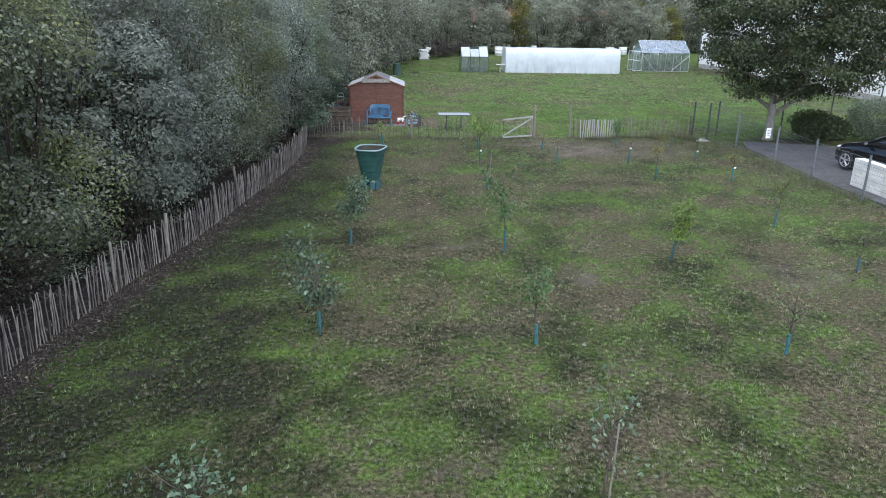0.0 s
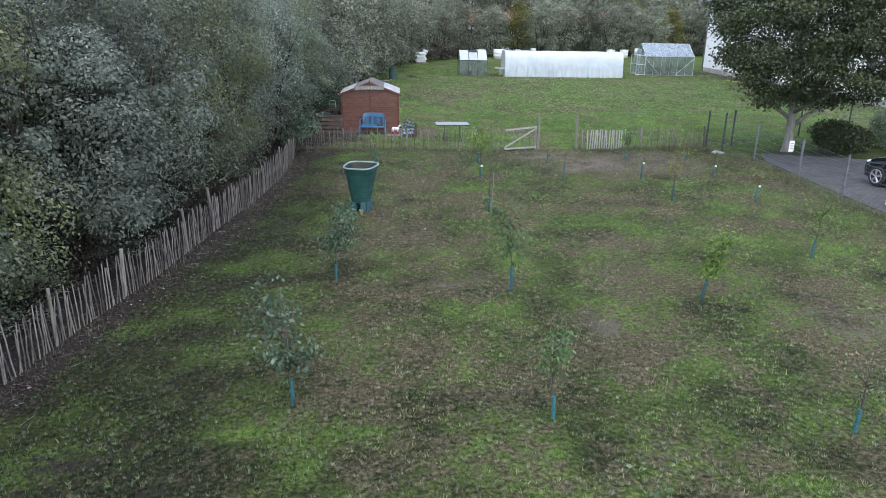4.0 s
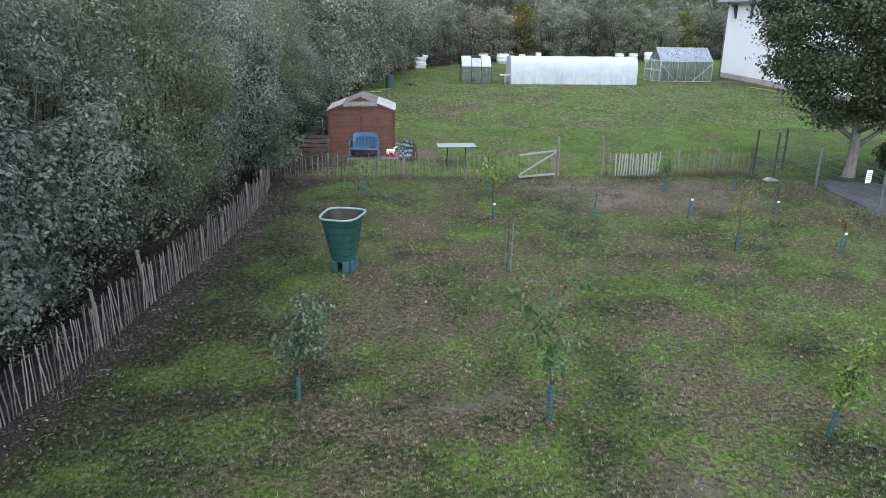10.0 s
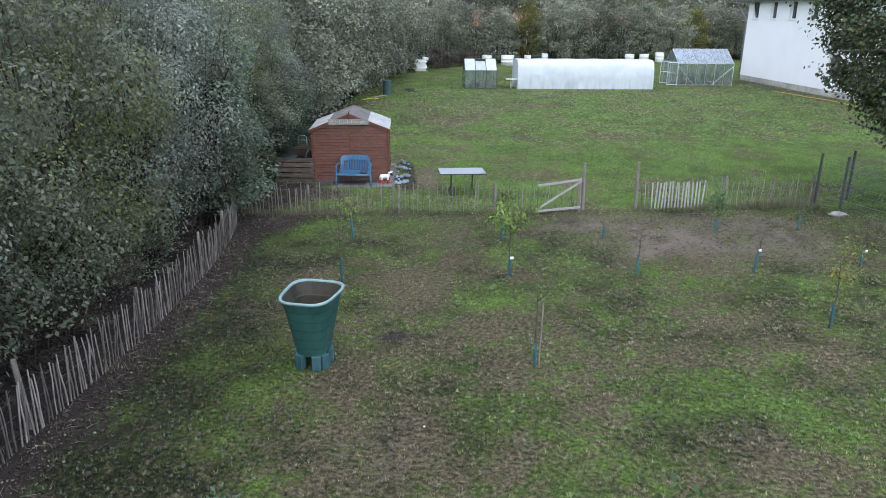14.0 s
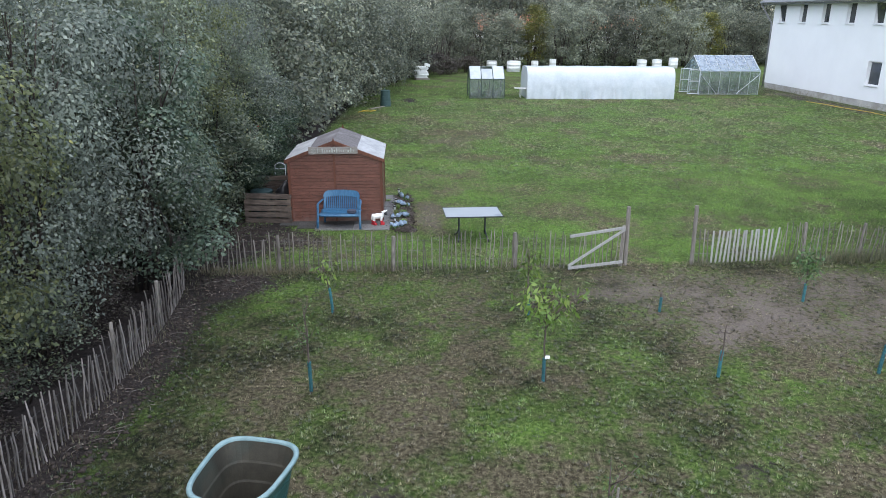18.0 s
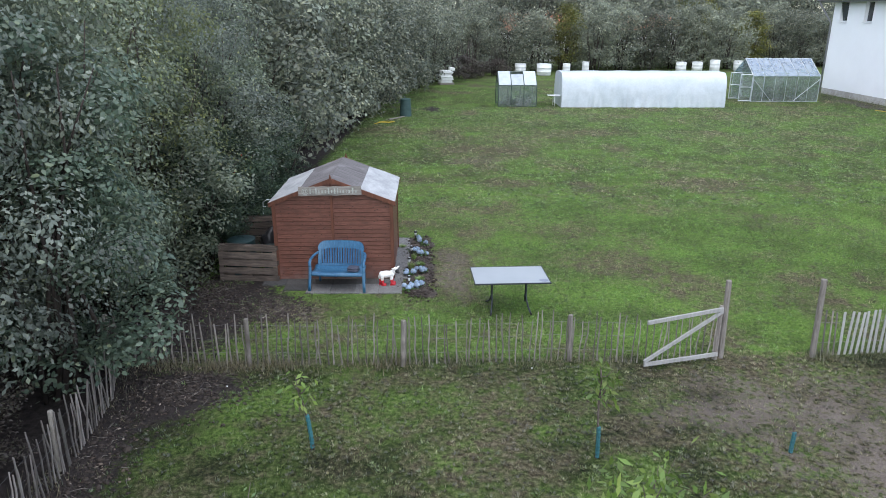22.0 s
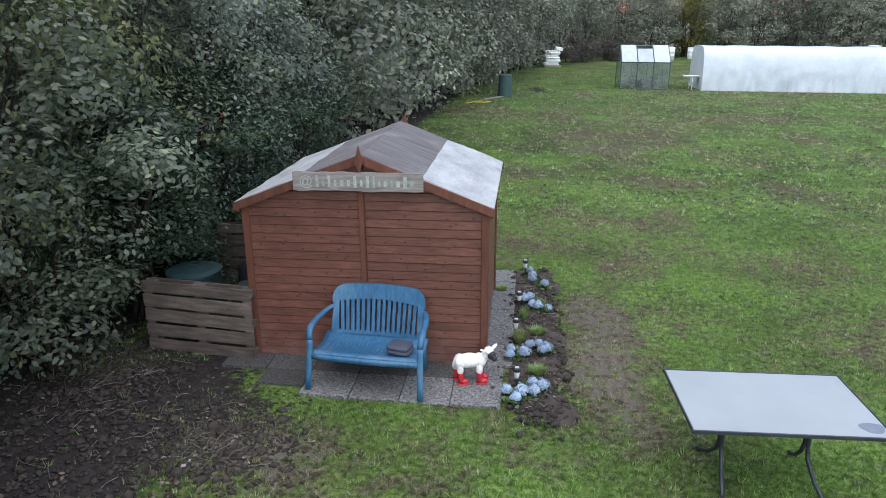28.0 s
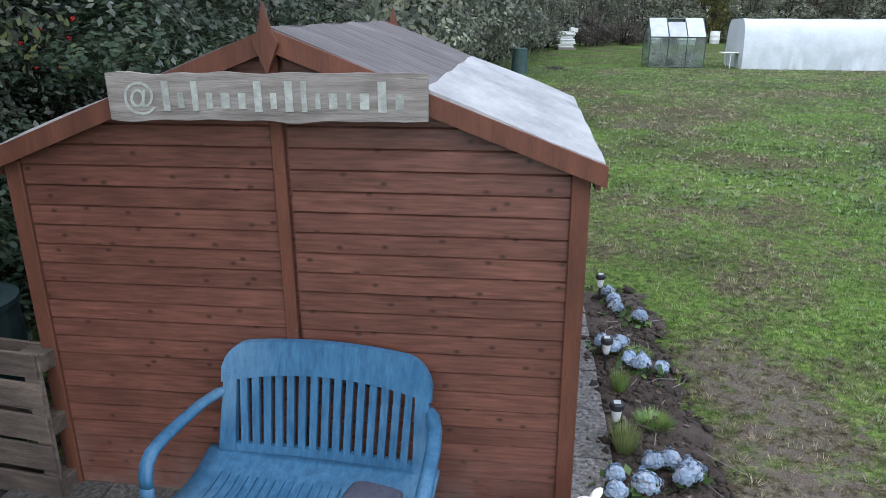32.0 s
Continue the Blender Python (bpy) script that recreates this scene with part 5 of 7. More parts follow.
def gate():
    ob = thing("wooden_gate", (0, 0, 0), "weathered wooden gate with a diagonal brace, hanging between the paling fences", "gate")
    post(ob, 6.76, -3.66, 1.36, 0.05, lean=(-0.03, 0.0))
    post(ob, 6.64, -3.72, 0.95, 0.035)
    a, b = Vector((5.36, -4.02, 0)), Vector((6.66, -3.72, 0))
    for name, z0, z1, r in (("top_rail", 0.80, 0.90, 0.030), ("bottom_rail", 0.07, 0.10, 0.030), ("brace", 0.12, 0.86, 0.026)):
        bm = bmesh.new()
        p, q = a + Vector((0, -0.03, z0)), b + Vector((0, -0.03, z1))
        way = (q - p).normalized()
        side = Vector((way.y, -way.x, 0)).normalized()
        up = side.cross(way)
        loft(bm, [[p + t * (q - p) + s * side * 0.018 + u * up * r for s, u in ((-1, -1), (1, -1), (1, 1), (-1, 1))] for t in (0, 0.5, 1)])
        part(name, bm, WOOD_BRIGHT, ob)
    rng = np.random.default_rng(4)
    for k in range(13):
        q = a.lerp(b, (k + 0.3) / 13.0)
        piece("pale", DULL_PALES[k % 6], ob, Matrix.Translation((q.x, q.y + 0.012, 0.06)) @ Matrix.Rotation(rng.normal(0, 0.04), 4, "Y") @ Matrix.Diagonal((0.9, 1, 0.98, 1)))
    solo_post = thing("gate_post", (0, 0, 0), "leaning weathered wooden gate post", "post")
    post(solo_post, 8.30, -3.66, 1.38, 0.05, lean=(-0.04, -0.02))


gate()


def mesh_fence(name, pts, label, material, h, back=0):
    ob = thing(name, (0, 0, 0), label, "fence")
    for x, y in pts[back:]:
        bm = bmesh.new()
        box(bm, (x, y, h * 0.5), (0.06, 0.045, h + 0.1), bevel=0.004)
        p = part("post", bm, material, ob)
        bm = bmesh.new()
        box(bm, (x, y, h + 0.06), (0.064, 0.049, 0.018), bevel=0.004)
        part("cap", bm, PLASTIC_BLACK, p)
    for (xa, ya), (xb, yb) in zip(pts, pts[1:]):
        bm = bmesh.new()
        a, b = Vector((xa, ya, 0)), Vector((xb, yb, 0))
        for k in range(7):
            z = 0.06 + (h - 0.12) * k / 6
            tube(bm, [a + Vector((0, 0, z)), b + Vector((0, 0, z))], 0.0045, 4, False)
        n = int((b - a).length / 0.10)
        for k in range(1, n):
            p = a.lerp(b, k / n)
            tube(bm, [p + Vector((0, 0, 0.04)), p + Vector((0, 0, h - 0.04))], 0.0016, 3, False)
        part("mesh_panel", bm, STEEL, ob)
    return ob


mesh_fence("mesh_fence", [(14.75, -5.55), (14.72, -8.75), (14.5, -11.6), (14.54, -14.25), (14.6, -17.0), (14.7, -20.0)], "galvanised double-bar mesh fence along the driveway", STEEL, 1.30)
mesh_fence("mesh_fence", [(14.75, -5.55), (14.25, -3.85), (13.8, -3.3)], "dark mesh fence at the orchard corner", STEEL_DARK, 1.47, 1)
mesh_fence("mesh_fence", [(15.1, -2.8), (19.5, -0.1), (23.5, 2.5), (27.5, 4.6)], "dark mesh fence behind the maple", STEEL_DARK, 1.45)


def notice():
    ob = thing("notice_plate", (14.66, -8.15, 0.98), "white notice plate fixed to the mesh fence", "sign", rz=10)
    bm = bmesh.new()
    box(bm, (0, 0, 0), (0.20, 0.006, 0.38), bevel=0.002)
    part("plate", bm, PAPER, ob)
    bm = bmesh.new()
    for k in range(4):
        box(bm, (0, -0.006, 0.10 - 0.06 * k), (0.12, 0.003, 0.018))
    part("printing", bm, PRINT, ob, "grey printed lines")


notice()

bm = bmesh.new()
blob(bm, (0, 0, 0.05), (0.24, 0.10, 0.09), 3, 0.5)
solo("stone_block", bm, STONE, (13.75, -4.55, 0), "pale rough stone at the foot of the fence", "stone")
for k, (x, y) in enumerate(((3.57, -4.03), (-1.15, -4.55), (1.9, -14.6))):
    bm = bmesh.new()
    blob(bm, (0, 0, 0.010), (0.018, 0.014, 0.013), k, 0.4, 1)
    solo("white_pebble", bm, PAPER, (x, y, 0), "small white pebble lying in the grass", "pebble", "white pebbles")
bm = bmesh.new()
box(bm, (0, 0, 0.55), (0.075, 0.02, 0.36), Matrix.Rotation(0.45, 4, "Y"), 0.003)
solo("loose_board", bm, WOOD_GREY, (-2.42, -3.70, 0), "short grey board stuck slantwise in the fence", "board")


# ---------- shed ----------
def shed():
    ob = thing("garden_shed", (-0.052, 0, 0), "red-brown boarded garden shed with a felt and pale sheet roof", "shed")
    ob.matrix_world = pose(-0.052, 0, 0, 0, -0.55, -0.25)
    hw, deep, eave, ridge = 1.225, 2.11, 1.685, 2.16
    slope = (ridge - eave) / hw

    def roof_z(x):
        return ridge - abs(x) * slope

    # dark core behind the boards
    bm = bmesh.new()
    core = [(-hw + 0.03, 0.04), (hw - 0.03, 0.04), (hw - 0.03, eave + 0.02), (0, ridge + 0.005), (-hw + 0.03, eave + 0.02)]
    loft(bm, [[(x, y, z) for x, z in core] for y in (0.004, deep - 0.03)])
    part("frame", bm, WOOD_RED, ob)
    pitch = 0.0905
    rng = np.random.default_rng(2)

    def board(side, z0, z1):
        # lapped board: thick lower edge, groove at its top; the roof line cuts it where it must
        xin, xout, top = 0.025, hw - 0.045, z1 - 0.004
        at = lambda z: (ridge + 0.015 - z) / slope
        lower, upper = min(xout, at(z0)), min(xout, at(top))
        if lower < 0.08:
            return
        outline = [(xin, z0), (lower, z0)]
        if lower == xout and upper < xout:
            outline.append((xout, ridge + 0.015 - xout * slope))
        outline += [(max(upper, xin + 0.004), top), (xin, top)]
        bm = bmesh.new()
        depth = lambda z: -0.015 + 0.004 * (z - z0) / (z1 - z0)
        face = lambda z: z - 0.007 if z == top else z
        loft(bm, [[(side * x, depth(z), face(z)) for x, z in outline], [(side * x, -0.001, z) for x, z in outline], [(side * x, 0.028, z) for x, z in outline]])
        part("board", bm, WOOD_RED, ob)

    for side in (-1, 1):
        for k in range(24):
            board(side, 0.0465 + k * pitch, 0.0465 + (k + 1) * pitch)
    # side walls
    for side in (-1, 1):
        for k in range(16):
            z0 = 0.06 + k * pitch
            bm = bmesh.new()
            x = side * (hw - 0.022)
            loft(bm, [[(x + side * 0.018, y, z0), (x + side * 0.012, y, z0 + pitch - 0.012), (x - side * 0.02, y, z0 + pitch - 0.012), (x - side * 0.02, y, z0)] for y in (0.05, deep - 0.05)])
            part("board", bm, WOOD_RED, ob)
    for x, w in ((-hw + 0.01, 0.075), (hw - 0.01, 0.075), (-0.015, 0.055)):
        bm = bmesh.new()
        top = roof_z(x) + 0.0
        box(bm, (x, -0.022, top / 2 + 0.02), (w, 0.022, top - 0.04), bevel=0.004)
        part("trim", bm, WOOD_TRIM, ob, "smooth red-brown upright trim")
    for side in (-1, 1):
        for y in (0.012, deep - 0.03):
            bm = bmesh.new()
            box(bm, (side * (hw + 0.008), y, eave / 2 + 0.02), (0.022, 0.07, eave - 0.06), bevel=0.004)
            part("trim", bm, WOOD_TRIM, ob, "smooth red-brown upright trim")
    bm = bmesh.new()
    box(bm, (0, 0.012, 0.035), (2 * hw - 0.06, 0.05, 0.05), bevel=0.004)
    part("sill_beam", bm, WOOD_PALLET, ob, "weathered base beam")
    # roof: felt in the middle, pale sheet towards the eaves
    tip, y0, y1 = 1.30, -0.088, deep + 0.10
    for side in (-1, 1):
        for name, xa, xb, material, lift, label in (("roof_felt", 0.0, 0.60 if side > 0 else 0.68, FELT, 0.030, "dark grey roofing felt"), ("roof_sheet", 0.60 if side > 0 else 0.68, tip, SHEET, 0.036, "pale grey-white roof sheet")):
            bm = bmesh.new()
            rows = []
            for n in range(13):
                y = y0 + 0.02 + (y1 - y0 - 0.03) * n / 12
                ring = []
                for q, d in ((0, 0), (0.33, 0), (0.66, 0), (1, 0), (1, -0.02), (0, -0.02)):
                    x = xa + (xb - xa) * q
                    sag = 0.006 * math.sin(n * 1.9 + q * 5 + side) if d == 0 else 0
                    ring.append((side * x, y, ridge + 0.075 - x * slope + lift - 0.03 + sag + d))
                rows.append(ring)
            loft(bm, rows)
            part(name, bm, material, ob, label, smooth=False)
        bm = bmesh.new()
        loft(bm, [[(side * x, y, ridge + 0.052 - x * slope + dz) for x, dz in ((0, 0), (tip - 0.02, 0), (tip - 0.02, -0.028), (0, -0.028))] for y in (y0 + 0.03, y1 - 0.02)])
        part("roof_deck", bm, WOOD_RED, ob)
        for y in (y0, y1 - 0.005):
            bm = bmesh.new()
            loft(bm, [[(side * x, yy, ridge + 0.072 - x * slope + dz) for x, dz in ((0.0, 0), (tip + 0.01, 0), (tip + 0.01, -0.085), (0.0, -0.085))] for yy in (y, y + 0.022)])
            part("bargeboard", bm, WOOD_TRIM, ob, "red-brown bargeboard")
        bm = bmesh.new()
        loft(bm, [[(side * (tip - 0.035), y, z), (side * (tip - 0.012), y, z), (side * (tip - 0.012), y, z + 0.06), (side * (tip - 0.035), y, z + 0.06)] for z, y in ((ridge - tip * slope - 0.03, y0 + 0.025), (ridge - tip * slope - 0.03, y1 - 0.01))])
        part("eave_board", bm, WOOD_TRIM, ob)
    for y, mid in ((y0 - 0.020, 0.0), (y1 + 0.020, 0.05)):
        bm = bmesh.new()
        loft(bm, [[(x, yy, z) for x, z in ((mid, 2.06), (mid + 0.050, 2.18), (mid + 0.026, 2.22), (mid, 2.33), (mid - 0.026, 2.22), (mid - 0.050, 2.18))] for yy in (y - 0.011, y + 0.011)])
        part("finial", bm, WOOD_TRIM, ob, "pointed diamond finial")
    for k in (0, 5, 8, 11):
        bm = bmesh.new()
        blob(bm, (0.0, 0, 0), (0.0035, 0.003, 0.0035), k, 0, 1)
        p = part("nail", bm, WIRE, ob)
        p.location = ((-0.015 + (0.02 if k % 2 else -0.02)), -0.034, 0.35 + 0.12 * k)


shed()


def sign():
    ob = thing("wooden_sign", (-0.089, -0.118, 1.977), "weathered grey plank sign with pale hand-painted writing", "sign")
    ob.matrix_world = pose(-0.089, -0.118, 1.977, 0, -0.75, -0.25)
    bm = bmesh.new()
    rng = np.random.default_rng(6)
    n = 28
    top = [0.092 + 0.012 * noise.noise(Vector((k * 0.33, 0, 0))) for k in range(n + 1)]
    bot = [-0.090 - 0.016 * noise.noise(Vector((k * 0.27, 5, 0))) for k in range(n + 1)]
    loft(bm, [[(-0.64 + 1.28 * k / n, y, z) for y, z in ((-0.012, bot[k]), (-0.012, top[k]), (0.012, top[k]), (0.012, bot[k]))] for k in range(n + 1)])
    part("plank", bm, WOOD_SIGN, ob)
    # the at sign, then a bar for each letter
    font = bpy.data.curves.new("painted_sign", "FONT")
    font.body, font.size, font.extrude, font.align_x = "@", 0.135, 0.0012, "CENTER"
    mark = new("painted_at_sign", font)
    mark.data.materials.append(PAINT_PALE)
    mark.parent = ob
    mark.matrix_basis = pose(-0.51, -0.0145, -0.04, 90)
    x = -0.41
    for k in range(1, 17):
        wide = float(rng.uniform(0.018, 0.036))
        tall = 0.115 if k in (1, 3, 7, 9, 10, 15) else 0.06
        bm = bmesh.new()
        box(bm, (x + wide / 2, -0.0155, -0.012 + (tall - 0.06) * 0.3), (wide, 0.003, tall))
        part("painted_bar", bm, PAINT_PALE, ob, "pale painted bar of writing")
        x += wide + 0.0345


sign()


# ---------- things round the shed ----------
def paving():
    ob = thing("paving", (0, 0, 0), "worn washed-concrete slabs in front of and beside the shed", "paving", kind="structure")
    rng = np.random.default_rng(3)
    spots = [(-1.32 + 0.49 * k, -0.56, 0.483, 0.483) for k in range(2, 6)] + [(-1.32 + 0.49 * k, -0.07, 0.483, 0.483) for k in range(0, 6)] + [(-0.83, -0.47, 0.475, 0.30)]
    spots += [(1.325, -0.05 + 0.0, 0.0, 0.0)] + [(1.31, 0.27 + 0.49 * k, 0.30, 0.475) for k in range(6)]
    for x, y, w, d in spots:
        if not w:
            continue
        bm = bmesh.new()
        box(bm, (0, 0, 0), (w, d, 0.05), bevel=0.006)
        p = part("slab", bm, SLAB_DIRTY if x < -0.5 or (x < 0.8 and -0.2 < y < 0.2) else SLAB, ob)
        p.matrix_basis = pose(x + (0.0 if w > 0.4 else 0.0), y, 0.0 + rng.normal(0, 0.003), rng.normal(0, 0.5), rng.normal(0, 0.5), rng.normal(0, 0.6))


paving()


def bench():
    ob = thing("garden_bench", (0.10, 0, 0), "faded blue plastic two-seat garden bench against the shed", "bench", rz=-4)
    # legs and arms, swept with a flat rounded section
    def sweep(name, pts, sx, w=0.031, h=0.019):
        bm = bmesh.new()
        rows = []
        for n, (x, y, z) in enumerate(pts):
            a, b = pts[max(n - 1, 0)], pts[min(n + 1, len(pts) - 1)]
            dy, dz = b[1] - a[1], b[2] - a[2]
            ln = math.hypot(dy, dz)
            ny, nz = -dz / ln, dy / ln
            rows.append([(sx * (x + w * math.cos(t)), y + h * math.sin(t) * ny, z + h * math.sin(t) * nz) for t in np.linspace(0, 2 * math.pi, 11)[:-1]])
        loft(bm, rows)
        part(name, bm, PLASTIC_BLUE, ob, smooth=True)

    for sx in (-1, 1):
        sweep("leg", [(0.560, -0.755, 0.026), (0.556, -0.735, 0.15), (0.548, -0.70, 0.33), (0.545, -0.675, 0.47), (0.546, -0.672, 0.53)], sx)
        sweep("leg", [(0.475, -0.13, 0.026), (0.475, -0.16, 0.25), (0.475, -0.19, 0.44)], sx, 0.026, 0.026)
        sweep("armrest", [(0.546, -0.672, 0.525), (0.548, -0.668, 0.57), (0.551, -0.648, 0.612), (0.552, -0.605, 0.641), (0.550, -0.53, 0.653), (0.540, -0.40, 0.658), (0.522, -0.27, 0.664), (0.490, -0.16, 0.668), (0.462, -0.125, 0.668)], sx)
    # seat: a dished sheet with fine grooves, built as strips
    bm = bmesh.new()
    rows = []
    for n in range(13):
        q = n / 12
        y = -0.70 + 0.50 * q
        z = 0.40 + 0.025 * math.cos(q * 5) * 0.5 - 0.03 * math.sin(math.pi * min(1, q * 1.1)) - (0.035 if n == 0 else 0)
        rows.append([(x, y, z + 0.018 * (abs(x) / 0.53) ** 4 + dz) for x, dz in [(-0.53 + 1.06 * k / 16, 0) for k in range(17)] + [(0.53, -0.022), (-0.53, -0.022)]])
    loft(bm, rows)
    seat = part("seat", bm, PLASTIC_BLUE, ob, smooth=True)
    for k in range(21):
        bm = bmesh.new()
        x = -0.42 + 0.042 * k
        loft(bm, [[(x + dx, -0.60 + 0.26 * q, 0.3805 + 0.012 * math.cos((0.2 + 0.52 * q) * 5) - 0.03 * math.sin(math.pi * min(1, (0.2 + 0.52 * q) * 1.1)) + 0.018 * (abs(x) / 0.53) ** 4 + dz + 0.0215) for dx, dz in ((-0.004, 0), (0.004, 0), (0.004, 0.004), (-0.004, 0.004))] for q in (0, 0.5, 1)])
        part("groove_rib", bm, PLASTIC_BLUE, seat)
    # apron
    bm = bmesh.new()
    rows = []
    for k in range(13):
        x = -0.52 + 1.04 * k / 12
        drop = 0.02 * (1 - (x / 0.52) ** 2)
        rows.append([(x, -0.715 - drop * 0.8, 0.345 - drop * 0.3), (x, -0.695 - drop * 0.8, 0.345 - drop * 0.3), (x, -0.690 - drop * 0.5, 0.395), (x, -0.712 - drop * 0.8, 0.392)])
    loft(bm, rows)
    part("apron", bm, PLASTIC_BLUE, ob, smooth=True)

    # backrest on a leaning plane
    def on_back(x, z, off=0.0):
        return (x, -0.185 + 0.115 * (z - 0.40) / 0.48 + off - 0.03 * (x / 0.5) ** 2, z)

    def strip(name, outline_low, outline_high, thick, lower=None):
        bm = bmesh.new()
        rows = []
        for (xa, za), (xb, zb) in zip(outline_low, outline_high):
            rows.append([on_back(xa, za, -thick), on_back(xb, zb, -thick), on_back(xb, zb, thick), on_back(xa, za, thick)])
        loft(bm, rows)
        return part(name, bm, PLASTIC_BLUE, ob, smooth=False)

    def crest(x):
        return 0.912 - 0.03 * (x / 0.5) ** 2 - 0.13 * (1 - math.sqrt(max(0, 1 - (max(0, abs(x) - 0.36) / 0.125) ** 2)))

    xs = [-0.482 + 0.964 * k / 64 for k in range(65)]
    strip("top_rail", [(x, 0.765 - 0.05 * (x / 0.48) ** 2) for x in xs], [(x, max(crest(x), 0.74)) for x in xs], 0.016)
    strip("bottom_rail", [(x, 0.385) for x in xs], [(x, 0.438) for x in xs], 0.014)
    for sx in (-1, 1):
        zs = [0.385 + 0.365 * k / 8 for k in range(9)]
        strip("stile", [(sx * 0.41, z) for z in zs], [(sx * (0.475 + 0.01 * math.sin(z * 5)), z) for z in zs], 0.018)
    for k in range(15):
        x = -0.385 + 0.055 * k
        zs = [0.435 + (0.34 - 0.055 * (x / 0.48) ** 2) * q / 4 for q in range(5)]
        strip("slat", [(x * (0.96 + 0.12 * (z - 0.47)) - 0.0165, z) for z in zs], [(x * (0.96 + 0.12 * (z - 0.47)) + 0.0165, z) for z in zs], 0.011)


bench()


def seat_bag():
    ob = thing("cushion_bag", (0.375, -0.53, 0.405), "dark grey zipped cushion bag lying on the bench seat", "bag", rz=-14)
    for name, z0, z1, w in (("base", 0.0, 0.042, 0.118), ("lid", 0.046, 0.082, 0.115)):
        bm = bmesh.new()
        rings = []
        for z, k in ((z0, 0.93), (z0 + 0.008, 1.0), (z1 - 0.012, 1.0), (z1, 0.86)):
            rings.append([(w * k * (abs(math.cos(a)) ** 0.45) * math.copysign(1, math.cos(a)), 0.098 * k * (abs(math.sin(a)) ** 0.4) * math.copysign(1, math.sin(a)), z) for a in np.linspace(0, 2 * math.pi, 25)[:-1]])
        loft(bm, rings)
        part(name, bm, BAG, ob, smooth=True)


seat_bag()


def sheep():
    """Painted garden figure, one mesh with three paints."""
    bm = bmesh.new()

    def put(material_index, before):
        for f in bm.faces:
            if f not in before:
                f.material_index = material_index

    def lump(c, r, m, seed=1, l=0.08, sub=3, rot=None):
        old = set(bm.faces)
        made = blob(bm, (0, 0, 0), r, seed, l, sub)
        if rot is not None:
            bmesh.ops.transform(bm, matrix=rot, verts=made)
        bmesh.ops.translate(bm, vec=c, verts=made)
        put(m, old)

    lump((-0.02, 0, 0.258), (0.170, 0.085, 0.085), 0, 1, 0.12)
    lump((0.10, 0, 0.262), (0.085, 0.075, 0.085), 0, 2, 0.1)
    lump((-0.13, 0, 0.245), (0.08, 0.09, 0.09), 0, 3, 0.1)
    lump((0.165, 0, 0.320), (0.056, 0.052, 0.080), 0, 4, 0.1, 3, Matrix.Rotation(0.6, 4, "Y"))
    lump((0.204, -0.018, 0.385), (0.058, 0.056, 0.045), 0, 5, 0.08)
    lump((0.236, -0.052, 0.345), (0.050, 0.050, 0.050), 1, 6, 0.03)
    lump((0.262, -0.084, 0.322), (0.036, 0.036, 0.034), 1, 6, 0.03)
    for s in (-1, 1):
        lump((0.200 + s * 0.070, -0.015 + s * 0.052, 0.408), (0.050, 0.026, 0.013), 0, 7, 0.05, 2, Matrix.Rotation(0.64, 4, "Z") @ Matrix.Rotation(-s * 0.45, 4, "Y"))
    lump((-0.20, 0, 0.23), (0.022, 0.022, 0.065), 0, 8, 0.1, 2, Matrix.Rotation(0.25, 4, "Y"))
    for x, y, step in ((0.105, -0.05, 0.02), (0.125, 0.055, 0.02), (-0.12, -0.055, -0.01), (-0.165, 0.05, -0.01)):
        lump((x - 0.01, y, 0.18), (0.042, 0.034, 0.075), 0, 9, 0.1, 2)
        old = set(bm.faces)
        tube(bm, [(x, y, 0.022), (x, y, 0.07), (x - 0.004, y, 0.128), (x - 0.004, y, 0.134)], [0.036, 0.034, 0.042, 0.042], 12)
        put(2, old)
        lump((x + 0.038, y, 0.032), (0.055, 0.037, 0.033), 2, 10, 0.04, 2)
        old = set(bm.faces)
        box(bm, (x + 0.022, y, 0.008), (0.135, 0.072, 0.014), bevel=0.005)
        put(2, old)
    me = mesh_of(bm, "sheep_figure", FLEECE, FACE_BLACK, BOOT_RED, smooth=True)
    ob = new("sheep_figure", me)
    ob.matrix_world = pose(1.055, -0.345, 0.022, 0, 0, 8) @ Matrix.Diagonal((0.84, 0.88, 0.90, 1))
    tagged(ob, "white sheep garden figure with black face and red boots", "garden figure")


sheep()


def flower_bed():
    bm = bmesh.new()
    bmesh.ops.create_grid(bm, x_segments=14, y_segments=50, size=1)
    for v in bm.verts:
        ex, ey = v.co.x, v.co.y
        wob = 0.22 * noise.noise(Vector((ey * 5, 0, 2))) + 0.10 * noise.noise(Vector((ey * 17, 0, 7)))
        x, y = 1.71 + (0.28 + (wob if ex > 0 else 0)) * ex, 1.03 + (1.96 + 0.12 * noise.noise(Vector((ex * 3, 9, 1)))) * ey - 0.12 * ex * (ey < -0.9)
        edge = min(1, 4 * (1 - max(abs(ex), abs(ey) ** 3)))
        v.co = (x, y, 0.0 + 0.028 * edge + 0.02 * edge * noise.noise(Vector((x * 9, y * 9, 0))))
    for e in (bmesh.ops.extrude_face_region(bm, geom=list(bm.faces))["geom"]):
        if isinstance(e, bmesh.types.BMVert):
            e.co.z = -0.04
    solo("flower_bed", bm, SOIL, label="narrow bed of bare dark soil beside the shed", category="flower bed", kind="structure", smooth=True)


flower_bed()


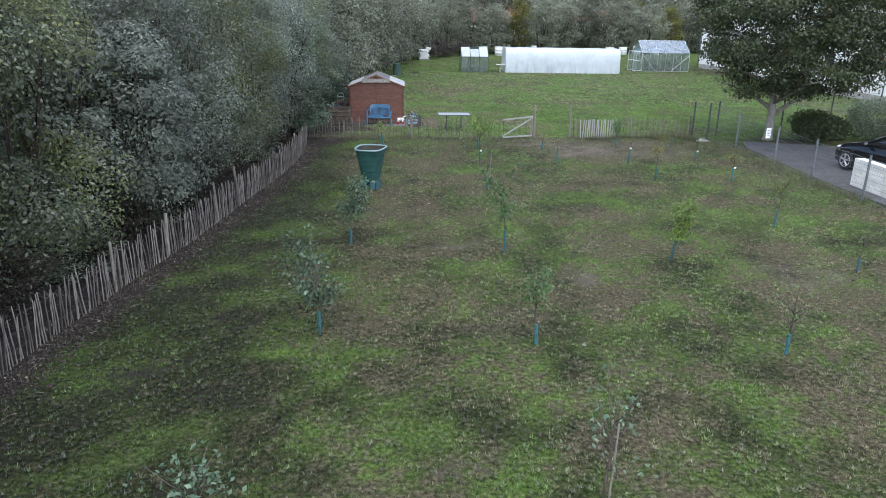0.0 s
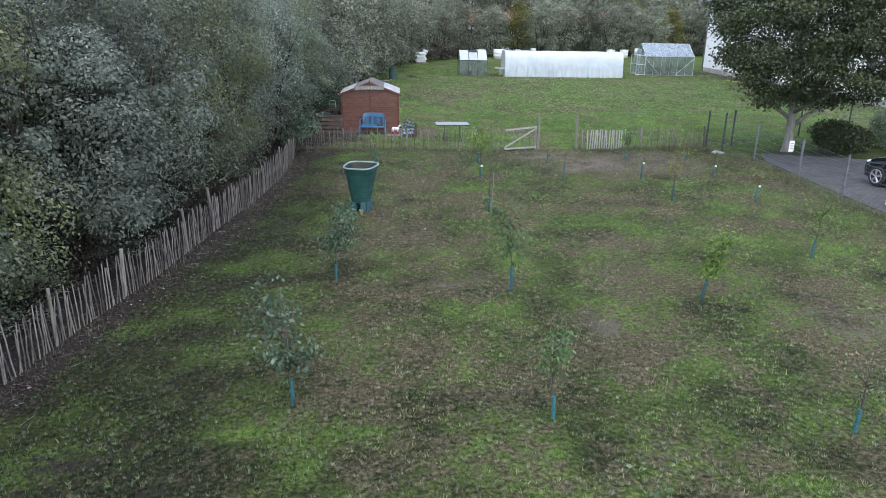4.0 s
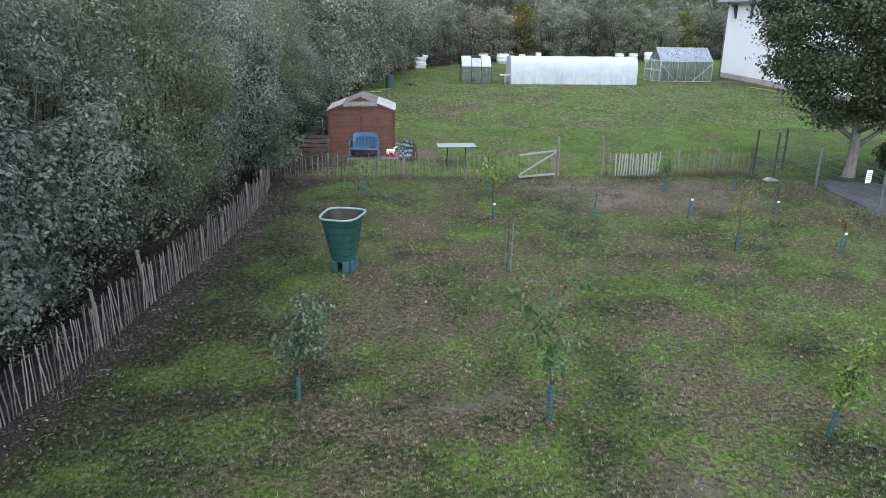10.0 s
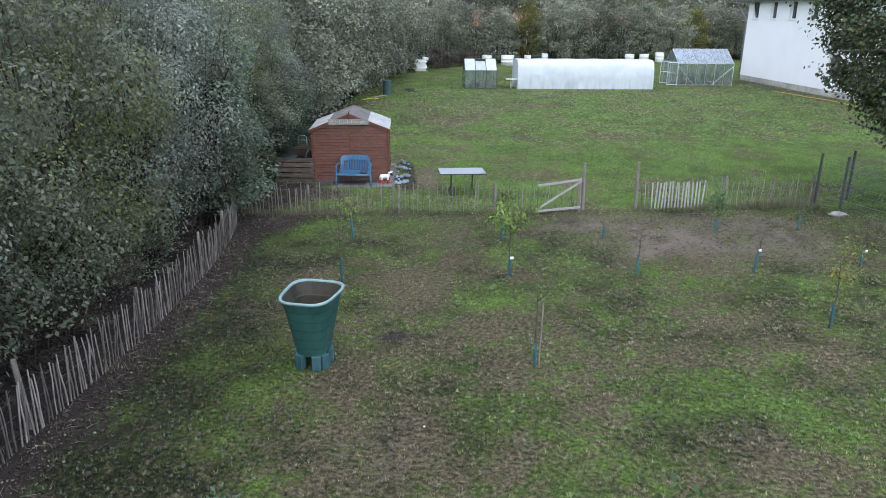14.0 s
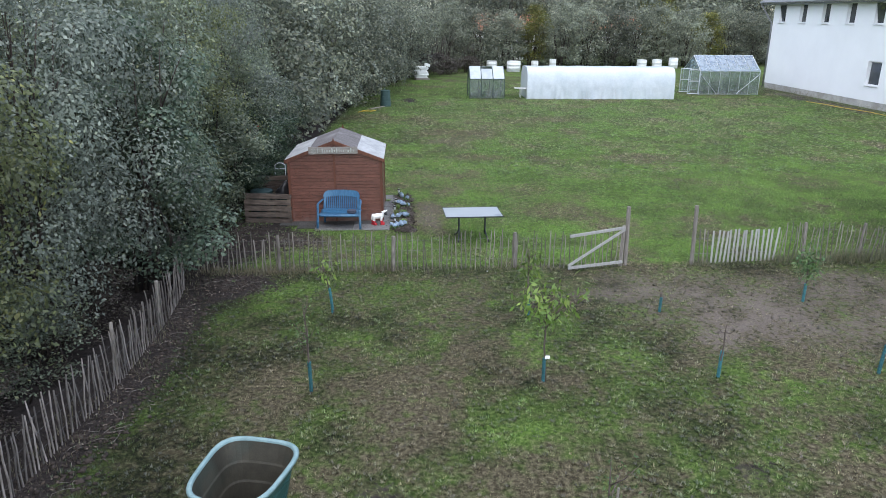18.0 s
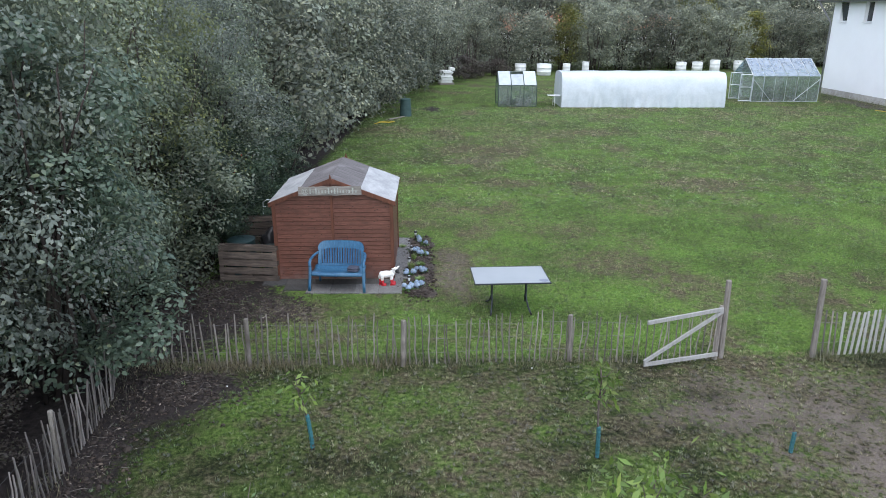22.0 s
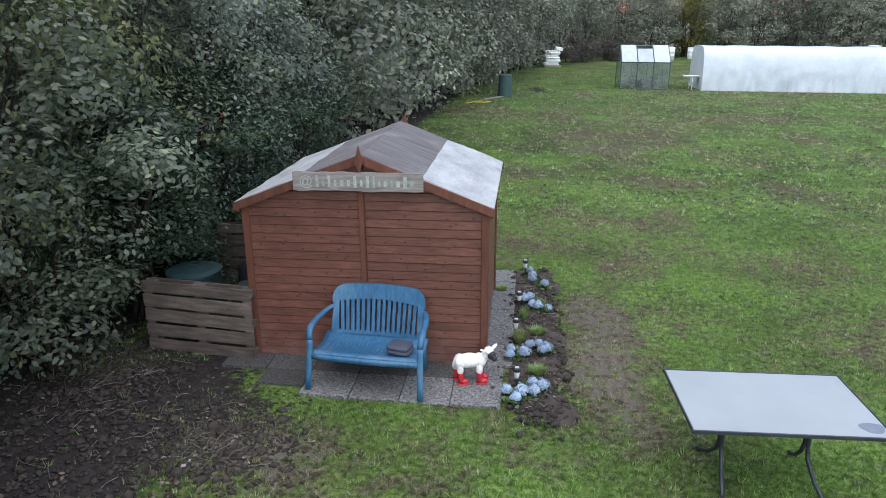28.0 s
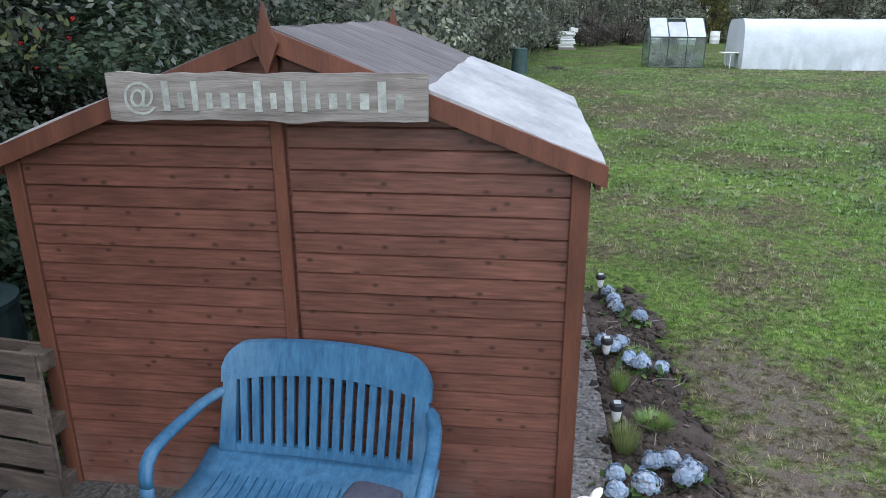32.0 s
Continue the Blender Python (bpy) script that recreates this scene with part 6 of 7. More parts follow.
def hydrangea(x, y, heads, seed):
    """Low hydrangea: leaves and round heads of many four-petal florets."""
    rng = np.random.default_rng(seed)
    ob = thing("hydrangea", (x, y, 0.02), "low hydrangea with round pale blue flower heads in the soil bed", "flower", "hydrangeas beside the shed")
    n = 42
    at = np.concatenate([np.array([[hx, hy, 0.04]]) + rng.normal(0, 0.045, (n // len(heads), 3)) * (1, 1, 0.3) for hx, hy, _ in heads])
    lv = new("leaves", leaves("leaves", at, rng.normal(0, 0.6, (len(at), 3)) + (0, 0, 0.35), 0.075, 0.026, LEAF_BED, 0.0, rng))
    lv.parent = ob
    bm = bmesh.new()
    for hx, hy, r in heads:
        tube(bm, [(hx * 0.4, hy * 0.4, -0.03), (hx * 0.8, hy * 0.8, 0.05), (hx, hy, 0.09)], 0.004, 5)
    part("stalk", bm, LEAF_BED, ob)
    for hx, hy, r in heads:
        r *= 0.66
        m = 230
        d = rng.normal(0, 1, (m, 3))
        d[:, 2] = np.abs(d[:, 2]) * 1.0 - 0.25
        d /= np.linalg.norm(d, axis=1, keepdims=True)
        lump = 0.80 + 0.45 * lattice(None, 5 + d[:, 0] * 2.3 + 9 * hx, 5 + d[:, 1] * 2.3 + d[:, 2] * 2)
        c = d * (r * lump * rng.uniform(0.88, 1.12, m))[:, None] + (hx, hy, 0.085)
        s = np.cross(d, rng.normal(0, 1, (m, 3)))
        s /= np.linalg.norm(s, axis=1, keepdims=True)
        t = np.cross(d, s)
        w = 0.0135
        q = np.stack([c + s * w, c + t * w + d * 0.004, c - s * w, c - t * w + d * 0.004], 1).reshape(-1, 3)
        core = bmesh.new()
        blob(core, (hx, hy, 0.085), (r * 0.68, r * 0.68, r * 0.62), 3, 0.15, 2)
        for a in q.reshape(-1, 4, 3):
            core.faces.new([core.verts.new(p) for p in a])
        head = new("flower_head", mesh_of(core, "flower_head", PETAL))
        head.parent = ob


soil_litter("soil_clods", [(1.72, y, 0.26, 0.55) for y in (-0.6, 0.0, 0.6, 1.2, 1.8, 2.4)], 63, "crumbs of dark soil in the flower bed", 2600, 160, 50, 0.026)

HEADS = {
    0: (1.68, 2.58, [(-0.02, 0.16, 0.075), (0.01, 0.0, 0.08), (0.01, -0.15, 0.085)]), 1: (1.85, 2.26, [(0.0, 0.0, 0.085)]),
    2: (1.58, 1.76, [(-0.06, 0.03, 0.07), (0.0, -0.04, 0.085), (0.07, 0.03, 0.07)]), 3: (1.75, 1.50, [(-0.07, 0.05, 0.07), (0.0, 0.0, 0.09), (0.12, -0.05, 0.06)]),
    4: (1.76, 0.38, [(-0.12, 0.02, 0.07), (-0.02, 0.05, 0.075), (0.06, -0.04, 0.095), (0.02, -0.09, 0.07)]), 5: (1.52, 0.20, [(-0.08, 0.07, 0.065), (-0.09, -0.06, 0.07), (0.06, 0.01, 0.1)]),
    6: (1.70, -0.50, [(-0.03, 0.06, 0.075), (0.06, 0.02, 0.09), (-0.02, -0.09, 0.085)]), 7: (1.50, -0.66, [(-0.08, 0.05, 0.075), (0.06, 0.05, 0.095), (0.01, -0.08, 0.075)]),
}
for k, (x, y, heads) in HEADS.items():
    hydrangea(x, y, heads, 400 + k)


def grass_clump(x, y, r, h, n, dryness, seed, label):
    rng = np.random.default_rng(seed)
    a, d = rng.uniform(0, 2 * np.pi, n), r * np.sqrt(rng.uniform(0, 1, n))
    foot = np.stack([np.cos(a) * d * 0.5, np.sin(a) * d * 0.5, 0 * a], 1)
    tip = np.stack([np.cos(a) * d * 1.2, np.sin(a) * d * 1.2, h * rng.uniform(0.5, 1.1, n)], 1)
    side = np.stack([-np.sin(a), np.cos(a), 0 * a], 1) * 0.0022
    v = np.stack([foot - side, foot + side, tip], 1).reshape(-1, 3)
    ob = new("grass_clump", array_mesh("grass_clump", v, np.arange(3 * n).reshape(-1, 3), GRASS, dry=np.repeat(np.clip(rng.normal(dryness, 0.2, n), 0, 1), 3), vivid=np.full(3 * n, 1.0), tuft=np.full(3 * n, 1.0)))
    ob.matrix_world = pose(x, y, 0.015)
    tagged(ob, label, "grass clump")


for k, (x, y, r, h, n, d) in enumerate([(1.76, 1.74, 0.15, 0.09, 500, 0.05), (1.58, 1.26, 0.10, 0.20, 350, 0.25), (1.53, 0.60, 0.13, 0.24, 520, 0.45), (1.73, 0.87, 0.17, 0.10, 600, 0.05), (1.72, -0.09, 0.17, 0.11, 650, 0.05), (1.27, 2.2, 0.16, 0.08, 350, 0.2)]):
    grass_clump(x, y, r * 0.72, h * 0.75, int(n * 1.3), d, 500 + k, "tuft of bright green grass growing in the bed" if d < 0.2 else "tuft of yellowing long grass in the bed")


def solar_lamp(x, y):
    ob = thing("solar_lamp", (x, y, 0.02), "small black solar garden lamp with a clear lens", "garden lamp", "solar lamps in the flower bed")
    bm = bmesh.new()
    tube(bm, [(0, 0, -0.06), (0, 0, 0.13)], [0.008, 0.010], 8)
    part("spike", bm, PLASTIC_BLACK, ob)
    bm = bmesh.new()
    tube(bm, [(0, 0, 0.13), (0, 0, 0.14), (0, 0, 0.215)], [0.016, 0.022, 0.032], 14)
    part("lens", bm, LENS_GLINT, ob, "clear ribbed lens", smooth=True)
    bm = bmesh.new()
    tube(bm, [(0, 0, 0.205), (0, 0, 0.213), (0, 0, 0.24), (0, 0, 0.246)], [0.034, 0.042, 0.040, 0.034], 16)
    cap = part("cap", bm, PLASTIC_BLACK, ob, "black cap")
    # solar cell painted pale to stand for the white sky reflected in it
    bm = bmesh.new()
    box(bm, (0, 0, 0.249), (0.038, 0.038, 0.004), bevel=0.001)
    part("solar_cell", bm, LENS_GLINT, cap)


for x, y in ((1.587, 2.71), (1.515, 1.51), (1.485, 0.69), (1.51, -0.46)):
    solar_lamp(x, y)


# ---------- compost corner ----------
def pallet(at, rz, length, label, height=0.80):
    """A pallet stood on its edge."""
    ob = thing("wooden_pallet", at, label, "pallet", "pallets of the compost bay", rz=rz)
    rng = np.random.default_rng(int(length * 100))
    for z in (0.065, 0.235, 0.405, 0.575, 0.735):
        bm = bmesh.new()
        box(bm, (0, -0.062, z), (length, 0.018, 0.140 if 0.1 < z < 0.7 else 0.125), bevel=0.003)
        p = part("board", bm, WOOD_PALLET, ob)
        p.rotation_euler = (0, rng.normal(0, 0.006), 0)
    for x in (-length / 2 + 0.05, 0.02, length / 2 - 0.05):
        bm = bmesh.new()
        box(bm, (x, -0.043, 0.40), (0.095, 0.018, 0.79), bevel=0.003)
        part("stringer", bm, WOOD_PALLET, ob)
    for z in (0.065, 0.40, 0.735):
        bm = bmesh.new()
        box(bm, (0, 0.072, z), (length, 0.018, 0.10), bevel=0.003)
        part("board", bm, WOOD_PALLET, ob)
    for z in (0.065, 0.40, 0.735):
        for x in (-length / 2 + 0.07, 0, length / 2 - 0.07):
            bm = bmesh.new()
            box(bm, (x, 0.0145, z), (0.14, 0.095, 0.09), bevel=0.004)
            part("block", bm, WOOD_PALLET, ob)
    return ob


pallet((-1.885, 0.005, 0), -7.1, 1.27, "weathered wooden pallet standing on edge beside the shed")
pallet((-2.05, 2.25, 0), 4, 1.1, "weathered wooden pallet standing at the back of the compost bay")


def compost_bin(x, y, r, h, label, lidded=True, material=COMPOST_GREEN):
    ob = thing("compost_bin", (x, y, 0), label, "compost bin")
    bm = bmesh.new()
    tube(bm, [(0, 0, 0), (0, 0, h * 0.33), (0, 0, h * 0.335), (0, 0, h * 0.66), (0, 0, h * 0.665), (0, 0, h)], [r * 1.12, r * 1.08, r * 1.05, r * 1.02, r * 0.99, r * 0.95], 24)
    part("body", bm, material, ob, smooth=False)
    if lidded:
        bm = bmesh.new()
        tube(bm, [(0, 0, h), (0, 0, h + 0.03), (0, 0, h + 0.05), (0, 0, h + 0.065)], [r * 1.0, r * 1.0, r * 0.75, r * 0.15], 24)
        lid = part("lid", bm, material, ob, "round green lid")
        bm = bmesh.new()
        tube(bm, [(-0.06, 0, h + 0.055), (-0.05, 0, h + 0.09), (0.05, 0, h + 0.09), (0.06, 0, h + 0.055)], 0.010, 6)
        part("handle", bm, material, lid)


compost_bin(-2.12, 0.42, 0.30, 0.76, "low green compost bin with round lid behind a pallet")
compost_bin(-1.52, 0.5, 0.14, 0.62, "small green tub wedged between pallet and shed", False)
compost_bin(0.62, 25.9, 0.30, 0.92, "grey-green round compost bin at the hedge foot", True, BIN_GREY)


def rubbish():
    bm = bmesh.new()
    blob(bm, (0, 0, 0.42), (0.24, 0.22, 0.42), 5, 0.35, 3)
    solo("rubbish_sack", bm, PLASTIC_BLACK, (-1.62, 1.0, 0.0), "black rubbish sack leaning against the shed", "sack", smooth=True)
    ob = thing("sack_truck", (-1.95, 2.42, 0), "pale tubular metal sack truck leaning at the compost bay", "trolley")
    for sx in (-1, 1):
        bm = bmesh.new()
        tube(bm, [(sx * 0.16, 0.0, 0.05), (sx * 0.16, 0.05, 0.6), (sx * 0.15, 0.1, 1.06), (sx * 0.06, 0.11, 1.12), (0, 0.11, 1.12)], 0.012, 7)
        part("side_tube", bm, ALU, ob, smooth=True)
    for z in (0.4, 0.7, 0.95):
        bm = bmesh.new()
        tube(bm, [(-0.155, 0.05 + 0.05 * (z - 0.6) / 0.46, z), (0.155, 0.05 + 0.05 * (z - 0.6) / 0.46, z)], 0.009, 6)
        part("crossbar", bm, ALU, ob)
    for sx in (-1, 1):
        bm = bmesh.new()
        tube(bm, [(sx * 0.18, 0.06, 0.10), (sx * 0.22, 0.06, 0.10)], 0.10, 14)
        part("wheel", bm, RUBBER, ob)


rubbish()


# ---------- table ----------
def table():
    ob = thing("folding_table", (3.455, -1.57, 0), "grey-white folding garden table with dark metal legs on the lawn", "table", rz=2.5)
    bm = bmesh.new()
    box(bm, (0, 0, 0.683), (1.395, 0.905, 0.012), bevel=0.003)
    top = part("tabletop", bm, TABLETOP, ob)
    bm = bmesh.new()
    for c, s in (((0, -0.459, 0.68), (1.43, 0.012, 0.03)), ((0, 0.459, 0.68), (1.43, 0.012, 0.03)), ((-0.704, 0, 0.68), (0.012, 0.906, 0.03)), ((0.704, 0, 0.68), (0.012, 0.906, 0.03))):
        box(bm, c, s, bevel=0.003)
    part("edge_frame", bm, TABLE_EDGE, ob, "dark grey metal edge")
    bm = bmesh.new()
    slab(bm, [(0.60 + 0.085 * math.cos(a) * (1 + 0.15 * math.sin(3 * a)), -0.33 + 0.075 * math.sin(a) * (1 + 0.1 * math.cos(2 * a))) for a in np.linspace(0, 2 * math.pi, 25)[:-1]], 0.6885, 0.6905)
    part("damp_mark", bm, SPILL, top, "dark damp mark")
    for sx in (-1, 1):
        x = 0.33 * sx
        bm = bmesh.new()
        for dy in (-0.03, 0.03):
            tube(bm, [(x, dy * 1.5, 0.665), (x, dy, 0.50), (x, dy, 0.30)], 0.017, 8)
        box(bm, (x, 0, 0.655), (0.07, 0.60, 0.02), bevel=0.003)
        part("leg_column", bm, TABLE_EDGE, ob)
        for sy in (-1, 1):
            bm = bmesh.new()
            tube(bm, [(x, sy * 0.03, 0.31), (x, sy * 0.06, 0.22), (x + 0.02 * sx, sy * 0.18, 0.10), (x + 0.05 * sx, sy * 0.33, 0.02)], 0.017, 8)
            foot = part("foot", bm, TABLE_EDGE, ob, smooth=True)
            bm = bmesh.new()
            tube(bm, [(x + 0.045 * sx, sy * 0.31, 0.028), (x + 0.055 * sx, sy * 0.345, 0.012)], 0.021, 8)
            part("rubber_foot", bm, RUBBER, foot)


table()


# ---------- tub ----------
def tub():
    ob = thing("water_tub", (0.21, -12.66, 0), "tall green ribbed plastic water tub with pale rim", "tub", rz=-14)

    def ring(w, d, z, k=0.55, n=32):
        out = []
        for a in np.linspace(0, 2 * math.pi, n + 1)[:-1]:
            c, s = math.cos(a), math.sin(a)
            x, y = w * abs(c) ** k * math.copysign(1, c), d * abs(s) ** k * math.copysign(1, s)
            out.append((x * (1 + 0.08 * y / max(d, 0.01)), y, z))
        return out

    def size(z):
        q = (z - 0.22) / 1.0
        return 0.232 + 0.172 * q + 0.02 * max(0, q - 0.85) * 6, 0.255 + 0.235 * q + 0.02 * max(0, q - 0.85) * 6

    bm = bmesh.new()
    rows = []
    for k in range(6):
        z0, z1 = 0.20 + 0.165 * k, 0.20 + 0.165 * (k + 1)
        for z, g in ((z0 + 0.012, 0.0), (z1 - 0.012, 0.0), (z1 - 0.007, -0.017), (z1 + 0.007, -0.017)):
            w, d = size(z)
            rows.append(ring(w + g, d + g, z))
    loft(bm, rows, cap=(True, False))
    part("body", bm, TUB_GREEN, ob)
    bm = bmesh.new()
    rows = []
    for z in (1.19, 1.0, 0.98, 0.8, 0.78, 0.55, 0.28):
        w, d = size(z)
        g = 0.02 if z not in (0.98, 0.78) else 0.028
        rows.append(ring(w - g, d - g, z))
    loft(bm, rows, cap=(False, True))
    part("inner_wall", bm, TUB_DIRT, ob, "stained inner wall")
    bm = bmesh.new()
    w, d = size(0.42)
    loft(bm, [ring(w - 0.030, d - 0.030, 0.40), ring(w - 0.030, d - 0.030, 0.42)])
    part("standing_water", bm, SLUDGE, ob, "dark standing water")
    bm = bmesh.new()
    w, d = size(1.2)
    rows = [ring(w - 0.024, d - 0.024, 1.185), ring(w - 0.022, d - 0.022, 1.21), ring(w - 0.008, d - 0.008, 1.222), ring(w + 0.012, d + 0.012, 1.22), ring(w + 0.022, d + 0.022, 1.205), ring(w + 0.020, d + 0.020, 1.18), ring(w - 0.004, d - 0.004, 1.178)]
    loft(bm, rows + [rows[0]], cap=(False, False))
    part("rim", bm, TUB_RIM, ob, "pale blue-grey rolled rim", smooth=True)
    for k in range(8):
        a = k * math.pi / 4 + 0.35
        c, s = math.cos(a), math.sin(a)
        bm = bmesh.new()
        w, d = 0.232, 0.245
        x, y = w * abs(c) ** 0.6 * math.copysign(1, c), d * abs(s) ** 0.6 * math.copysign(1, s)
        box(bm, (x, y, 0.115), (0.10, 0.145, 0.25), Matrix.Rotation(a, 4, "Z"), 0.012)
        part("foot", bm, TUB_FOOT, ob, "blue-grey moulded foot")


tub()


# ---------- far end of the lawn ----------
def small_greenhouse():
    x0, x1, y0, y1, e, r = 6.25, 8.62, 30.2, 32.1, 1.30, 2.06
    ob = thing("small_greenhouse", (0, 0, 0), "small greenhouse with dark green frame and pale twin-wall roof", "greenhouse")
    ym = (y0 + y1) / 2
    xs = [x0 + (x1 - x0) * k / 3 for k in range(4)]
    for x in xs:
        bm = bmesh.new()
        for p, q in (((x, y0, 0), (x, y0, e)), ((x, y0, e), (x, ym, r)), ((x, ym, r), (x, y1, e)), ((x, y1, e), (x, y1, 0))):
            tube(bm, [p, q], 0.022, 4)
        part("frame_bow", bm, ALU_GREEN, ob)
    for y, z in ((y0, 0.03), (y0, e), (y1, e), (y1, 0.03), (ym, r)):
        bm = bmesh.new()
        tube(bm, [(x0, y, z), (x1, y, z)], 0.022, 4)
        part("rail", bm, ALU_GREEN, ob)
    for a, b in zip(xs, xs[1:]):
        for name, p, q, material in (("wall_pane", (y0, 0.04), (y0, e - 0.02), GLASS), ("roof_pane", (y0 - 0.03, e + 0.02), (ym, r + 0.02), TWINWALL), ("roof_pane", (y1 + 0.03, e + 0.02), (ym, r + 0.02), TWINWALL), ("wall_pane", (y1, 0.04), (y1, e - 0.02), GLASS)):
            if name == "roof_pane" and a == xs[1] and p[0] < ym:
                q = (p[0] + (q[0] - p[0]) * 0.78, p[1] + (q[1] - p[1]) * 0.78)
            bm = bmesh.new()
            loft(bm, [[(xx, p[0], p[1]), (xx, q[0], q[1]), (xx, q[0], q[1] + 0.01), (xx, p[0] - 0.008, p[1] + 0.004)] for xx in (a + 0.025, b - 0.025)])
            part(name, bm, material, ob)
    for x in (x0, x1):
        bm = bmesh.new()
        outline = [(y0, 0.04), (y1, 0.04), (y1, e), (ym, r - 0.03), (y0, e)]
        loft(bm, [[(xx, y, z) for y, z in outline] for xx in (x - 0.004, x + 0.004)])
        part("gable_pane", bm, GLASS, ob)
    for k in range(6):
        grow(x0 + 0.3 + 0.34 * k, y0 + 0.45 + 0.5 * (k % 3), 0.35 + 0.25 * (k % 2), 600 + k, "leafy plant growing inside the greenhouse")


def grow(x, y, h, seed, label):
    rng = np.random.default_rng(seed)
    ob = thing("greenhouse_plant", (x, y, 0), label, "plant", "plants in the greenhouses")
    bm = bmesh.new()
    tube(bm, [(0, 0, -0.02), (0.02, 0, h * 0.5), (0, 0.02, h)], [0.012, 0.009, 0.004], 5)
    part("stem", bm, BARK, ob)
    at = rng.normal(0, 0.16, (140, 3)) * (1, 1, 0) + np.stack([0 * rng.uniform(0, 1, 140), 0 * rng.uniform(0, 1, 140), rng.uniform(0.1, h, 140)], 1)
    lv = new("foliage", leaves("foliage", at, rng.normal(0, 0.5, (140, 3)), 0.13, 0.045, LEAF_FRUIT, 0.2, rng))
    lv.parent = ob


small_greenhouse()


def large_greenhouse():
    x0, x1, y0, y1, e, r = 23.3, 27.75, 32.9, 36.1, 1.68, 2.72
    ob = thing("large_greenhouse", (0, 0, 0), "large glass greenhouse with white aluminium frame", "greenhouse")
    ym = (y0 + y1) / 2
    xs = [x0 + (x1 - x0) * k / 6 for k in range(7)]
    for x in xs:
        bm = bmesh.new()
        for p, q in (((x, y0, 0), (x, y0, e)), ((x, y0, e), (x, ym, r)), ((x, ym, r), (x, y1, e)), ((x, y1, e), (x, y1, 0))):
            tube(bm, [p, q], 0.022 if x in (x0, x1) else 0.014, 4)
        part("frame_bow", bm, ALU, ob)
    for y, z in ((y0, 0.05), (y0, e), (y1, e), (y1, 0.05), (ym, r)):
        bm = bmesh.new()
        tube(bm, [(x0, y, z), (x1, y, z)], 0.021, 4)
        part("rail", bm, ALU, ob)
    for (xa, za), (xb, zb) in (((x0, 1.5), (x0 + 1.3, 0.1)), ((x1, 1.5), (x1 - 1.6, 0.1))):
        bm = bmesh.new()
        tube(bm, [(xa, y0 - 0.02, za), (xb, y0 - 0.02, zb)], 0.018, 4)
        part("brace", bm, ALU, ob)
    for a, b in zip(xs, xs[1:]):
        for name, p, q, material in (("wall_pane", (y0, 0.07), (y0, e - 0.03), GLASS), ("roof_pane", (y0 - 0.02, e + 0.02), (ym, r + 0.01), GLASS_ROOF), ("roof_pane", (y1 + 0.02, e + 0.02), (ym, r + 0.01), GLASS_ROOF), ("wall_pane", (y1, 0.07), (y1, e - 0.03), GLASS)):
            bm = bmesh.new()
            loft(bm, [[(xx, p[0], p[1]), (xx, q[0], q[1]), (xx, q[0], q[1] + 0.006), (xx, p[0] - 0.006, p[1] + 0.003)] for xx in (a + 0.03, b - 0.03)])
            part(name, bm, material, ob)
    for x in (x0, x1):
        bm = bmesh.new()
        if x == x1:
            outline = [(y0, 0.06), (y1, 0.06), (y1, e), (ym, r - 0.04), (y0, e)]
        else:
            outline = [(y0, 1.95 - 0.27), (y1, 1.68), (ym, r - 0.04)]
        loft(bm, [[(xx, y, z) for y, z in outline] for xx in (x - 0.004, x + 0.004)])
        part("gable_pane", bm, GLASS, ob)
    for y in (y0 + 0.1, y0 + 1.7):
        door = bmesh.new()
        for p, q in (((0, 0, 0.05), (0, 0, 1.75)), ((-0.75, 0.1, 0.05), (-0.75, 0.1, 1.75)), ((0, 0, 1.75), (-0.75, 0.1, 1.75)), ((0, 0, 0.95), (-0.75, 0.1, 0.95)), ((0, 0, 0.06), (-0.75, 0.1, 0.06))):
            tube(door, [p, q], 0.03, 4)
        d = part("door", door, ALU, ob, "white framed door standing open")
        d.location = (x0, y, 0)
        bm = bmesh.new()
        loft(bm, [[(0, yy, 0.08), (-0.74, 0.1 + yy, 0.08), (-0.74, 0.1 + yy, 1.72), (0, yy, 1.72)] for yy in (-0.003, 0.003)])
        part("door_pane", bm, GLASS, d)
    for k in range(16):
        grow(x0 + 0.5 + 0.24 * k, y0 + 0.6 + 0.6 * (k % 4), 0.5 + 0.35 * (k % 3) * 0.7, 640 + k, "tall leafy plant growing inside the greenhouse")


large_greenhouse()


